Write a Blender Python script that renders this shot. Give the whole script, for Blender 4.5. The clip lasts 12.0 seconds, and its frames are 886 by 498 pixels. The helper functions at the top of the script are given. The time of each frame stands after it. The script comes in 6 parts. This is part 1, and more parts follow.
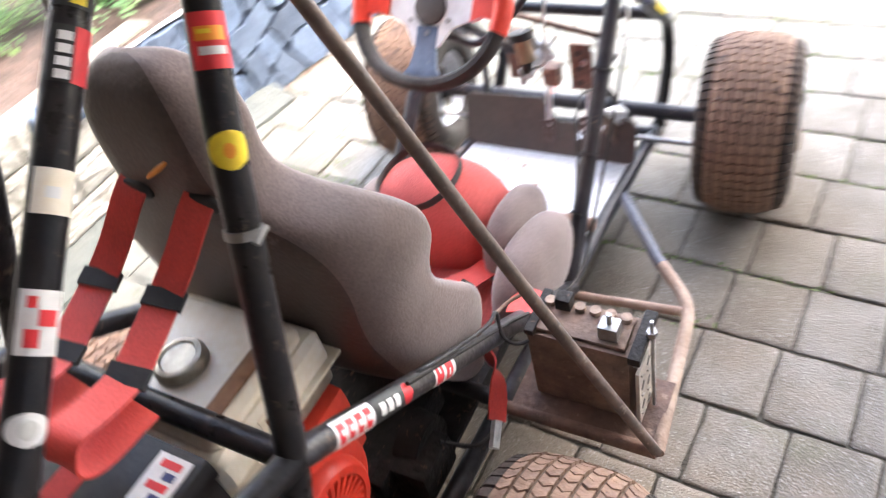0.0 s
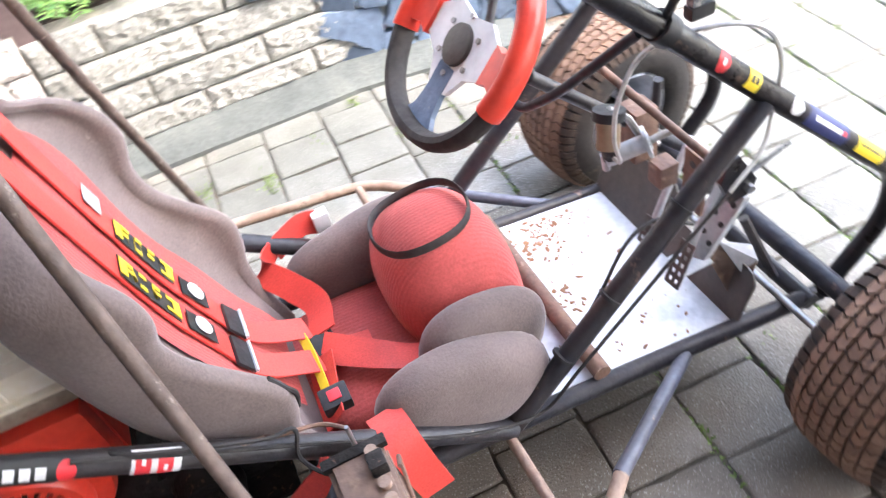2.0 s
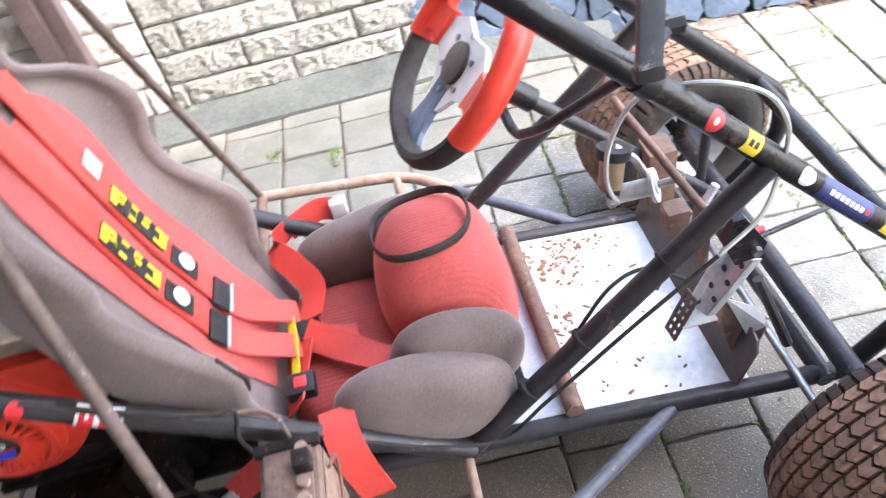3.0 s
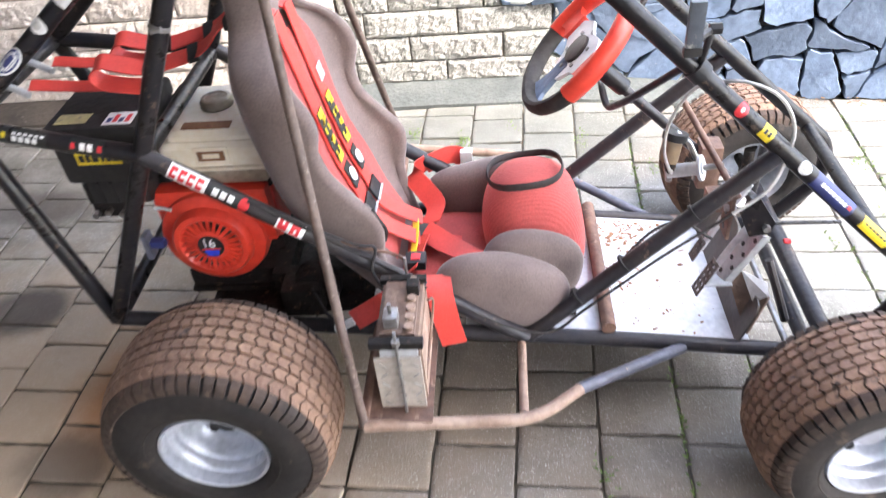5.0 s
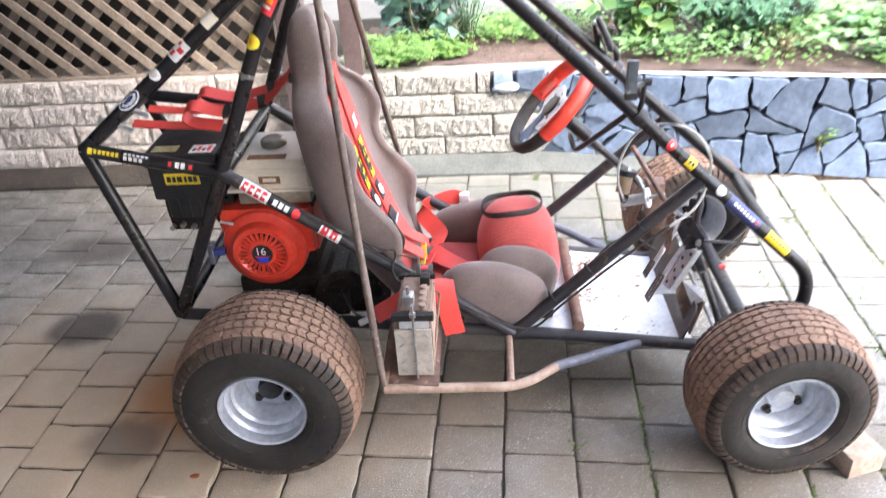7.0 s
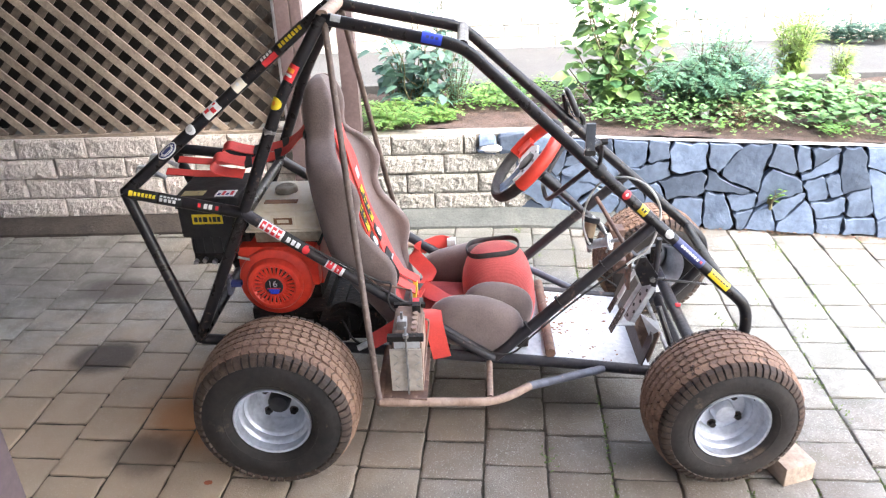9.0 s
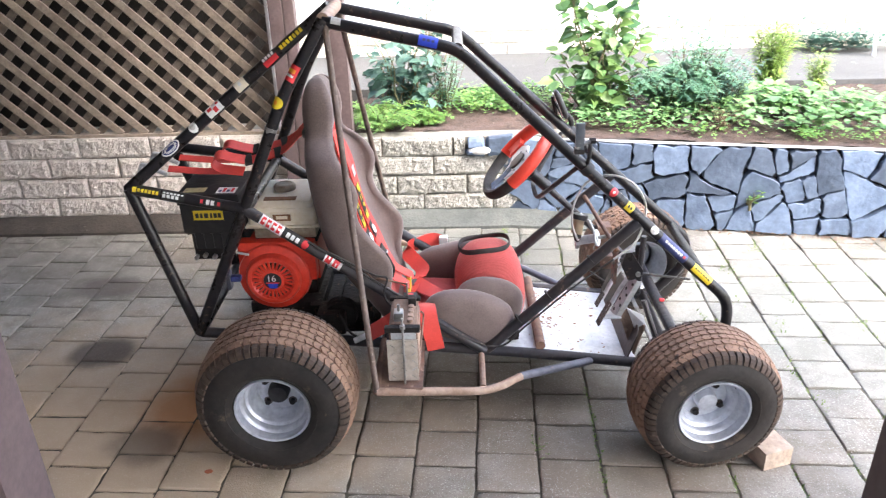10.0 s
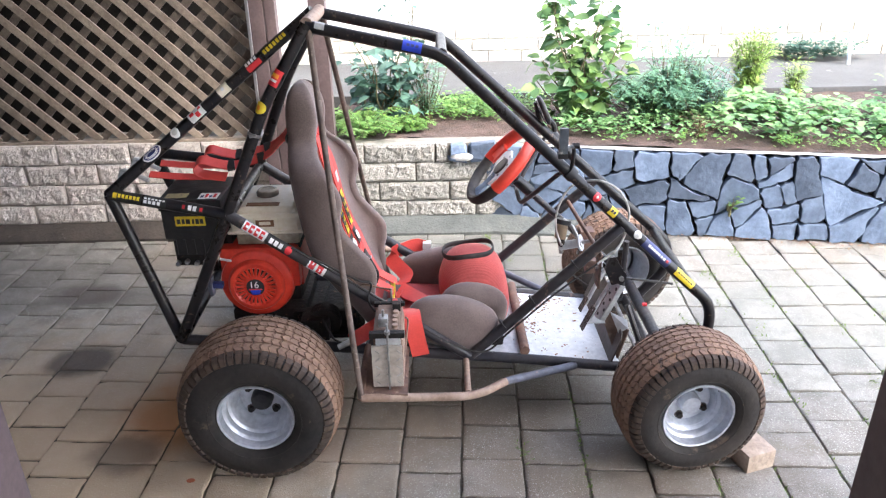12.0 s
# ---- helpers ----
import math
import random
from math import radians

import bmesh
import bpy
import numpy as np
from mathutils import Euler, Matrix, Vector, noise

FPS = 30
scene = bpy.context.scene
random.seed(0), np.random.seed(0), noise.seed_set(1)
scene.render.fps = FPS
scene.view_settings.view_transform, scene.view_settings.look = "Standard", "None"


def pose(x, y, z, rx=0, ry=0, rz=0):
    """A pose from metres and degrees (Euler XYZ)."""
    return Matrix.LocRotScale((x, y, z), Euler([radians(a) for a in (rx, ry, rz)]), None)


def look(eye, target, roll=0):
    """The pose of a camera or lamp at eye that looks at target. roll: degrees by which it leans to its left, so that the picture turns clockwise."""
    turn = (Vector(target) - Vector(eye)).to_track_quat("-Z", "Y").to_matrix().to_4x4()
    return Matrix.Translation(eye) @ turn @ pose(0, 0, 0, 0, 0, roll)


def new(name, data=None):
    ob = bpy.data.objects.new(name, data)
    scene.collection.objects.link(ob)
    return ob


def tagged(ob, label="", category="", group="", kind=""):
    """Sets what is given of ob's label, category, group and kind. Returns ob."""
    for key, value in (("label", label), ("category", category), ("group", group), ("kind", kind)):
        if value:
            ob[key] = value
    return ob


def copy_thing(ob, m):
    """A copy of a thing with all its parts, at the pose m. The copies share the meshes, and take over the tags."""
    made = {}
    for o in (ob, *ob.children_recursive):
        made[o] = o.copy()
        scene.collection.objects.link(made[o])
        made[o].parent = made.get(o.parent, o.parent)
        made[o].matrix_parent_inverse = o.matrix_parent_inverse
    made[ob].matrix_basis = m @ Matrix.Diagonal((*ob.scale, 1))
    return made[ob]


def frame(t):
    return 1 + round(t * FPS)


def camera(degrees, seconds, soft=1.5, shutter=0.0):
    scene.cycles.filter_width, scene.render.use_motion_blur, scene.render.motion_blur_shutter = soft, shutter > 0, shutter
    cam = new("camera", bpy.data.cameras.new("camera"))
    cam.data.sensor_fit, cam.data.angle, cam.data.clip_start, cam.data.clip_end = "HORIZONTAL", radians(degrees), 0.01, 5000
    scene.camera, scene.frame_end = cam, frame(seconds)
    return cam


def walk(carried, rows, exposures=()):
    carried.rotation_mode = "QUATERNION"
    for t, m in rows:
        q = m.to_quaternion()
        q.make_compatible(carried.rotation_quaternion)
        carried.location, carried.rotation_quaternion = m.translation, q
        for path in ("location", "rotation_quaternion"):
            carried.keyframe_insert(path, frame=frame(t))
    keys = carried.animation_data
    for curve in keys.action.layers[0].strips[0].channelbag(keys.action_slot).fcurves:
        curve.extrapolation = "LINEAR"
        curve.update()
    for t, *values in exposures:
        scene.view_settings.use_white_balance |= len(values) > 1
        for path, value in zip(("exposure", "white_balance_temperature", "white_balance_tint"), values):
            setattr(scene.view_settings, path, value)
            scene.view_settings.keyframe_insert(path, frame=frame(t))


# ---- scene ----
cam = camera(61.2, 12.0, soft=1.2, shutter=0.9)
PATH = [
    (0, (-1.067, -0.434, 1.333), (0.217, 0.575, -0.228), -16.2),
    (0.5, (-0.863, -0.547, 1.333), (-0.006, 0.754, -0.304), -20.4),
    (1, (-0.678, -0.513, 1.311), (0.023, 0.845, -0.355), -16.5),
    (1.5, (-0.515, -0.511, 1.281), (0.198, 0.938, -0.299), -13.3),
    (2, (-0.374, -0.599, 1.262), (0.042, 0.940, -0.340), -13.6),
    (2.5, (-0.253, -0.601, 1.274), (-0.003, 0.981, -0.320), -12.6),
    (3, (-0.163, -0.621, 1.269), (-0.113, 0.975, -0.330), -13.6),
    (5, (-0.210, -1.116, 1.374), (-0.399, 0.618, -0.062), -5.9),
    (5.5, (-0.136, -1.243, 1.390), (-0.336, 0.486, -0.051), -5.6),
    (6, (-0.124, -1.351, 1.405), (-0.392, 0.478, 0.105), -6.2),
    (6.5, (-0.193, -1.468, 1.417), (-0.412, 0.392, 0.153), -6.1),
    (7, (-0.234, -1.580, 1.428), (-0.367, 0.347, 0.255), -3.6),
    (7.5, (-0.219, -1.657, 1.459), (-0.340, 0.319, 0.367), -3.1),
    (9.5, (-0.231, -1.923, 1.503), (-0.305, 0.104, 0.507), -1.8),
    (10, (-0.258, -1.955, 1.507), (-0.295, 0.077, 0.519), -1.5),
    (10.5, (-0.267, -1.964, 1.511), (-0.254, 0.073, 0.531), -1.3),
    (11, (-0.263, -1.961, 1.511), (-0.258, 0.086, 0.551), -1.3),
    (11.5, (-0.267, -1.964, 1.506), (-0.253, 0.084, 0.549), -1.2),
    (12, (-0.269, -1.956, 1.498), (-0.247, 0.087, 0.531), -1.0),
]
walk(cam, [(t, look(eye, target, roll)) for t, eye, target, roll in PATH], exposures=[(0, 3.58, 6700, 10), (0.8, 3.66, 6600, 10), (1.5, 3.44, 6450, 10), (2, 3.34, 6350, 10), (3, 3.2, 6300, 10), (5, 3.32, 6450, 10), (7.5, 3.24, 6450, 10), (9.5, 3.02, 6500, 10), (12, 2.74, 6300, 10)])

# ---- light ----
world = bpy.data.worlds.new("world")
scene.world = world
world.use_nodes = True
wn = world.node_tree
sky = wn.nodes.new("ShaderNodeTexSky")
sky.sky_type = "NISHITA"
sky.sun_disc = False
sky.sun_elevation, sky.sun_rotation = radians(50), radians(127)
sky.air_density, sky.dust_density = 1.0, 3.0
wn.links.new(sky.outputs[0], wn.nodes["Background"].inputs[0])
wn.nodes["Background"].inputs[1].default_value = 0.2
sun = new("sun", bpy.data.lights.new("sun", "SUN"))
sun.data.energy, sun.data.angle, sun.data.color = 0.9, radians(35), (1.0, 0.98, 0.96)
sun.matrix_world = look((8, -6, 12), (0, 1.0, 0))


# ---- materials ----
def material(name, colour, colour2=None, rough=0.6, metal=0.0, scale=9.0, fine=70.0, bump=0.15, spot=None, spot_at=0.62, rand=0.0, coat=0.0, spec=0.5):
    """Two colours mixed by a broad noise, a fine grain, a third colour in spots, and a bump from both noises."""
    m = bpy.data.materials.new(name)
    m.use_nodes = True
    nt = m.node_tree
    nodes, link = nt.nodes, nt.links.new
    bsdf = nodes["Principled BSDF"]
    colour2 = colour2 or tuple(c * 0.7 for c in colour)
    co = nodes.new("ShaderNodeTexCoord")
    info = nodes.new("ShaderNodeObjectInfo")
    shift = nodes.new("ShaderNodeVectorMath")
    shift.operation = "MULTIPLY_ADD"
    shift.inputs[0].default_value = (0, 0, 0)
    link(info.outputs["Random"], shift.inputs[0])
    shift.inputs[1].default_value = (37.0, 91.0, 53.0)
    link(co.outputs["Object"], shift.inputs[2])
    n1 = nodes.new("ShaderNodeTexNoise")
    n1.inputs["Scale"].default_value, n1.inputs["Detail"].default_value, n1.inputs["Roughness"].default_value = scale, 5, 0.62
    n2 = nodes.new("ShaderNodeTexNoise")
    n2.inputs["Scale"].default_value, n2.inputs["Detail"].default_value = fine, 4
    for n in (n1, n2):
        link(shift.outputs[0], n.inputs["Vector"])
    ramp = nodes.new("ShaderNodeValToRGB")
    ramp.color_ramp.elements[0].position, ramp.color_ramp.elements[1].position = 0.35, 0.65
    ramp.color_ramp.elements[0].color, ramp.color_ramp.elements[1].color = (*colour2, 1), (*colour, 1)
    link(n1.outputs["Fac"], ramp.inputs[0])
    grain = nodes.new("ShaderNodeMixRGB")
    grain.blend_type = "OVERLAY"
    grain.inputs[0].default_value = 0.35
    link(ramp.outputs[0], grain.inputs[1])
    link(n2.outputs["Fac"], grain.inputs[2])
    out = grain.outputs[0]
    if spot:
        n3 = nodes.new("ShaderNodeTexNoise")
        n3.inputs["Scale"].default_value, n3.inputs["Detail"].default_value, n3.inputs["Roughness"].default_value = scale * 2.3, 6, 0.7
        link(shift.outputs[0], n3.inputs["Vector"])
        r3 = nodes.new("ShaderNodeValToRGB")
        r3.color_ramp.elements[0].position, r3.color_ramp.elements[1].position = spot_at, spot_at + 0.07
        link(n3.outputs["Fac"], r3.inputs[0])
        mx = nodes.new("ShaderNodeMixRGB")
        mx.inputs[2].default_value = (*spot, 1)
        link(r3.outputs[0], mx.inputs[0])
        link(out, mx.inputs[1])
        out = mx.outputs[0]
    if rand:
        hsv = nodes.new("ShaderNodeHueSaturation")
        rng = nodes.new("ShaderNodeMapRange")
        rng.inputs[3].default_value, rng.inputs[4].default_value = 1 - rand, 1 + rand
        link(info.outputs["Random"], rng.inputs[0])
        link(rng.outputs[0], hsv.inputs["Value"])
        link(out, hsv.inputs["Color"])
        out = hsv.outputs[0]
    link(out, bsdf.inputs["Base Color"])
    rr = nodes.new("ShaderNodeMapRange")
    rr.inputs[3].default_value, rr.inputs[4].default_value = max(0.04, rough - 0.12), min(1, rough + 0.12)
    link(n1.outputs["Fac"], rr.inputs[0])
    link(rr.outputs[0], bsdf.inputs["Roughness"])
    bsdf.inputs["Metallic"].default_value = metal
    bsdf.inputs["Coat Weight"].default_value = coat
    bsdf.inputs["Specular IOR Level"].default_value = spec
    if bump:
        add = nodes.new("ShaderNodeMath")
        add.operation = "ADD"
        link(n1.outputs["Fac"], add.inputs[0])
        link(n2.outputs["Fac"], add.inputs[1])
        bp = nodes.new("ShaderNodeBump")
        bp.inputs["Strength"].default_value, bp.inputs["Distance"].default_value = bump, 0.01
        link(add.outputs[0], bp.inputs["Height"])
        link(bp.outputs[0], bsdf.inputs["Normal"])
    return m


def leaf_material(name, colour, colour2):
    """Leaves that differ one by one and let light through."""
    m = material(name, colour, colour2, rough=0.5, scale=30, bump=0.05)
    nodes, link = m.node_tree.nodes, m.node_tree.links.new
    bsdf = nodes["Principled BSDF"]
    geo = nodes.new("ShaderNodeNewGeometry")
    ramp = nodes.new("ShaderNodeValToRGB")
    ramp.color_ramp.elements[0].color, ramp.color_ramp.elements[1].color = (*colour2, 1), (*colour, 1)
    link(geo.outputs["Random Per Island"], ramp.inputs[0])
    link(ramp.outputs[0], bsdf.inputs["Base Color"])
    trans = nodes.new("ShaderNodeBsdfTranslucent")
    link(ramp.outputs[0], trans.inputs[0])
    mix = nodes.new("ShaderNodeMixShader")
    mix.inputs[0].default_value = 0.28
    link(bsdf.outputs[0], mix.inputs[1])
    link(trans.outputs[0], mix.inputs[2])
    link(mix.outputs[0], nodes["Material Output"].inputs[0])
    return m


def paver_material():
    """Worn concrete: mottled paste, pale and dark aggregate specks, broad brown and mossy staining over many pavers."""
    m = material("concrete_paver", (0.285, 0.272, 0.246), (0.165, 0.155, 0.135), rough=0.86, spec=0.35, scale=9, fine=240, bump=0.42, rand=0.18)
    nodes, link = m.node_tree.nodes, m.node_tree.links.new
    bsdf = nodes["Principled BSDF"]
    out = bsdf.inputs["Base Color"].links[0].from_socket
    geo = nodes.new("ShaderNodeNewGeometry")
    for size, low, high, tone, most in ((1.3, 0.5, 0.66, (0.21, 0.16, 0.11), 0.45), (2.3, 0.56, 0.68, (0.1, 0.1, 0.085), 0.55), (5.0, 0.6, 0.7, (0.15, 0.16, 0.09), 0.35),
                                        (260.0, 0.64, 0.68, (0.62, 0.6, 0.56), 0.75), (210.0, 0.66, 0.7, (0.07, 0.066, 0.06), 0.7)):
        n = nodes.new("ShaderNodeTexNoise")
        n.inputs["Scale"].default_value, n.inputs["Detail"].default_value, n.inputs["Roughness"].default_value = size, 4 if size < 20 else 1, 0.6
        off = nodes.new("ShaderNodeVectorMath")
        off.inputs[1].default_value = (size, 2.0 * size, 0.3)
        link(geo.outputs["Position"], off.inputs[0])
        link(off.outputs[0], n.inputs["Vector"])
        rng = nodes.new("ShaderNodeMapRange")
        rng.inputs[1].default_value, rng.inputs[2].default_value, rng.inputs[4].default_value = low, high, most
        link(n.outputs["Fac"], rng.inputs[0])
        mx = nodes.new("ShaderNodeMixRGB")
        mx.inputs[2].default_value = (*tone, 1)
        link(rng.outputs[0], mx.inputs[0])
        link(out, mx.inputs[1])
        out = mx.outputs[0]
    # spilt oil, trodden clay and damp, also painted light and shade, each an uneven patch: middle, half widths,
    # softness, tone, most
    ragged = nodes.new("ShaderNodeTexNoise")
    ragged.inputs["Scale"].default_value, ragged.inputs["Detail"].default_value, ragged.inputs["Roughness"].default_value = 4.5, 5, 0.62
    link(geo.outputs["Position"], ragged.inputs["Vector"])
    # broad ones paint shade below the kart and by the wall, brighten left, dim right
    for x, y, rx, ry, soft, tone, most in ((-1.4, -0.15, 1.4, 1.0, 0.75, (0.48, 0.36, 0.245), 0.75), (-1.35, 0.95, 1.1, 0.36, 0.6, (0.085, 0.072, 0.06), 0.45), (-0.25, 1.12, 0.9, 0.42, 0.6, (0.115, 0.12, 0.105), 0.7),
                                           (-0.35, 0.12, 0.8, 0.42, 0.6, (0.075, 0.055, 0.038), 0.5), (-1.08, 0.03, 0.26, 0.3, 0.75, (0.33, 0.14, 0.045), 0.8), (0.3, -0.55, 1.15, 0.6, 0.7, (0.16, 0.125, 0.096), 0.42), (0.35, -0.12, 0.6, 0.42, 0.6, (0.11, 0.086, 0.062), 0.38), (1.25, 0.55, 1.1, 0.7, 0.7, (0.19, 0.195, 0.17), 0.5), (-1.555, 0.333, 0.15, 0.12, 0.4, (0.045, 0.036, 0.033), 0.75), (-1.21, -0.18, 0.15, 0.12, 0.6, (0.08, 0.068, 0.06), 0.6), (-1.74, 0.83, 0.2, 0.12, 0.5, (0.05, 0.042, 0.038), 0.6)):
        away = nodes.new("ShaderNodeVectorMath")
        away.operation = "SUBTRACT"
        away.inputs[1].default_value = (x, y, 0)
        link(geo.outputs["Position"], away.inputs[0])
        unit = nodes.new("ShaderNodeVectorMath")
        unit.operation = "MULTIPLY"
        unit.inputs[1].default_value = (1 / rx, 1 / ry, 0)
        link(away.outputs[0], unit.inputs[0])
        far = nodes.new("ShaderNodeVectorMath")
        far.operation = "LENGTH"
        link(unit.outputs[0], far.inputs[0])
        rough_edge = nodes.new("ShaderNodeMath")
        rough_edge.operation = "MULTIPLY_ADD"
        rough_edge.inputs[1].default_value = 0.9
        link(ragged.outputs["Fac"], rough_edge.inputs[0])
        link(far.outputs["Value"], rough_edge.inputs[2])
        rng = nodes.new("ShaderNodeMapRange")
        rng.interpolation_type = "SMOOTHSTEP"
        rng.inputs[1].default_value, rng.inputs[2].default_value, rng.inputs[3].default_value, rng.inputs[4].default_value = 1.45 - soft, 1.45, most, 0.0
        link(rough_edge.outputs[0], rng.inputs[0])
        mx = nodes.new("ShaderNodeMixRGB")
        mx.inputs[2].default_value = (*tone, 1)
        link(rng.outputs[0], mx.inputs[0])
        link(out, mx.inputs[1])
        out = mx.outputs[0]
    link(out, bsdf.inputs["Base Color"])
    return m


M_TUBE = material("black_tube_paint", (0.01, 0.01, 0.013), (0.02, 0.017, 0.017), rough=0.3, scale=22, bump=0.15, spot=(0.095, 0.066, 0.052), spot_at=0.61, spec=0.28)
M_TUBE_WORN = material("scuffed_tube_paint", (0.025, 0.025, 0.031), (0.04, 0.034, 0.034), rough=0.36, scale=12, bump=0.2, spot=(0.15, 0.1, 0.08), spot_at=0.62, spec=0.28)
M_RUST = material("rusty_tube", (0.2, 0.115, 0.08), (0.11, 0.065, 0.05), rough=0.75, scale=18, bump=0.3, spot=(0.3, 0.2, 0.15), spot_at=0.6)
M_STAY = material("rusty_stay_tube", (0.15, 0.105, 0.085), (0.08, 0.055, 0.045), rough=0.6, scale=26, bump=0.25, spot=(0.24, 0.19, 0.16), spot_at=0.6)
M_BATT = material("muddy_battery", (0.24, 0.155, 0.115), (0.12, 0.08, 0.06), rough=0.8, scale=14, bump=0.3, spot=(0.25, 0.17, 0.12), spot_at=0.6)
M_MUD_TUBE = material("muddy_tube", (0.36, 0.26, 0.2), (0.22, 0.14, 0.1), rough=0.75, scale=16, bump=0.3, spot=(0.16, 0.1, 0.08), spot_at=0.62)
M_TYRE = material("tyre_rubber", (0.016, 0.015, 0.015), (0.034, 0.028, 0.025), rough=0.72, scale=5, bump=0.2, spot=(0.08, 0.057, 0.044), spot_at=0.6, spec=0.28)
M_TREAD = material("muddy_tread", (0.27, 0.165, 0.11), (0.17, 0.1, 0.07), rough=0.88, scale=9, bump=0.5, spot=(0.09, 0.065, 0.052), spot_at=0.6)
M_GROOVE = material("muddy_groove", (0.12, 0.078, 0.055), (0.075, 0.05, 0.036), rough=0.95, scale=12, bump=0.4, spec=0.28)
M_LUG = material("dusty_shoulder_rubber", (0.08, 0.054, 0.041), (0.04, 0.031, 0.026), rough=0.85, scale=10, bump=0.3, spot=(0.15, 0.1, 0.075), spot_at=0.6, spec=0.28)
M_RIM = material("silver_rim_paint", (0.52, 0.55, 0.61), (0.42, 0.44, 0.49), rough=0.42, metal=0.5, scale=10, bump=0.04, spot=(0.3, 0.22, 0.18), spot_at=0.74)
M_STEEL = material("bare_steel", (0.42, 0.42, 0.42), (0.26, 0.24, 0.22), rough=0.42, metal=0.85, scale=22, bump=0.15, spot=(0.2, 0.12, 0.08), spot_at=0.64)
M_GALV = material("galvanised_sheet", (0.55, 0.56, 0.57), (0.42, 0.43, 0.44), rough=0.45, metal=0.35, scale=26, bump=0.1)
M_ALU = material("aluminium_floor", (0.66, 0.66, 0.67), (0.52, 0.52, 0.53), rough=0.5, metal=0.35, scale=7, bump=0.08, spot=(0.42, 0.3, 0.22), spot_at=0.7)
M_DARKPLATE = material("brown_plate", (0.07, 0.055, 0.045), (0.045, 0.036, 0.032), rough=0.5, scale=12, bump=0.12)
M_RED = material("red_enamel", (0.74, 0.055, 0.028), (0.58, 0.042, 0.026), rough=0.38, scale=10, bump=0.06, spot=(0.25, 0.06, 0.04), spot_at=0.68)
M_BLACK = material("black_plastic", (0.019, 0.019, 0.021), (0.03, 0.028, 0.028), rough=0.45, scale=14, bump=0.12, spot=(0.1, 0.085, 0.075), spot_at=0.7, spec=0.28)
M_CAST = material("dirty_cast_metal", (0.03, 0.026, 0.024), (0.015, 0.012, 0.011), rough=0.65, metal=0.3, scale=20, bump=0.4, spot=(0.17, 0.1, 0.07), spot_at=0.6, spec=0.28)
M_CREAM = material("cream_tank_paint", (0.84, 0.77, 0.65), (0.74, 0.64, 0.5), rough=0.42, scale=7, bump=0.06, spot=(0.36, 0.2, 0.11), spot_at=0.68)
M_TANKRUST = material("rust_brown", (0.27, 0.13, 0.06), (0.19, 0.085, 0.04), rough=0.7, scale=20, bump=0.3)
M_CAP = material("tarnished_cap", (0.5, 0.45, 0.36), (0.28, 0.24, 0.19), rough=0.45, metal=0.7, scale=20, bump=0.15)
M_GREY_CLOTH = material("grey_brown_fabric", (0.172, 0.13, 0.12), (0.118, 0.087, 0.079), rough=0.92, scale=7, fine=260, bump=0.12, spot=(0.27, 0.23, 0.215), spot_at=0.68)
M_SEAT_SHADE = material("shaded_seat_back", (0.072, 0.048, 0.039), (0.05, 0.033, 0.027), rough=0.5, scale=5, fine=160, bump=0.1, spot=(0.13, 0.1, 0.09), spot_at=0.68)
M_RED_CLOTH = material("red_ribbed_fabric", (0.46, 0.078, 0.07), (0.35, 0.058, 0.053), rough=0.9, scale=8, fine=240, bump=0.15, spot=(0.4, 0.075, 0.065), spot_at=0.68)
def ribbed(m, scale, strength):
    """Adds fine woven ribs to a cloth's relief."""
    nodes, link = m.node_tree.nodes, m.node_tree.links.new
    bump = nodes["Bump"]
    wave = nodes.new("ShaderNodeTexWave")
    wave.bands_direction = "Y"
    wave.inputs["Scale"].default_value, wave.inputs["Distortion"].default_value = scale, 1.2
    link(nodes["Texture Coordinate"].outputs["Object"], wave.inputs["Vector"])
    second = nodes.new("ShaderNodeBump")
    second.inputs["Strength"].default_value, second.inputs["Distance"].default_value = strength, 0.004
    link(wave.outputs["Fac"], second.inputs["Height"])
    link(bump.outputs[0], second.inputs["Normal"])
    link(second.outputs[0], nodes["Principled BSDF"].inputs["Normal"])


ribbed(M_RED_CLOTH, 40.0, 0.16)
for cloth, tint in ((M_GREY_CLOTH, (0.9, 0.84, 0.83, 1)), (M_RED_CLOTH, (0.95, 0.4, 0.36, 1))):
    nap = cloth.node_tree.nodes["Principled BSDF"]
    nap.inputs["Sheen Weight"].default_value, nap.inputs["Sheen Roughness"].default_value, nap.inputs["Sheen Tint"].default_value = 0.35, 0.4, tint
M_STRAP = material("red_webbing", (0.64, 0.06, 0.046), (0.52, 0.045, 0.035), rough=0.55, scale=12, fine=300, bump=0.1)
M_RUBBER = material("black_rubber", (0.025, 0.023, 0.023), (0.045, 0.04, 0.038), rough=0.7, scale=20, bump=0.15, spec=0.28)
M_YELLOW = material("yellow_print", (0.8, 0.62, 0.03), (0.7, 0.5, 0.03), rough=0.5, scale=30, bump=0.02)
M_FADED = material("faded_yellow_print", (0.42, 0.36, 0.16), (0.3, 0.25, 0.13), rough=0.6, scale=30, bump=0.05, spot=(0.12, 0.11, 0.1), spot_at=0.58)
M_WHITE = material("white_print", (0.78, 0.78, 0.77), (0.66, 0.65, 0.65), rough=0.5, scale=25, bump=0.02)
M_REDPRINT = material("red_print", (0.7, 0.03, 0.04), (0.6, 0.03, 0.04), rough=0.5, scale=25, bump=0.02)
M_BLUE = material("blue_print", (0.02, 0.06, 0.6), (0.02, 0.05, 0.45), rough=0.5, scale=25, bump=0.02)
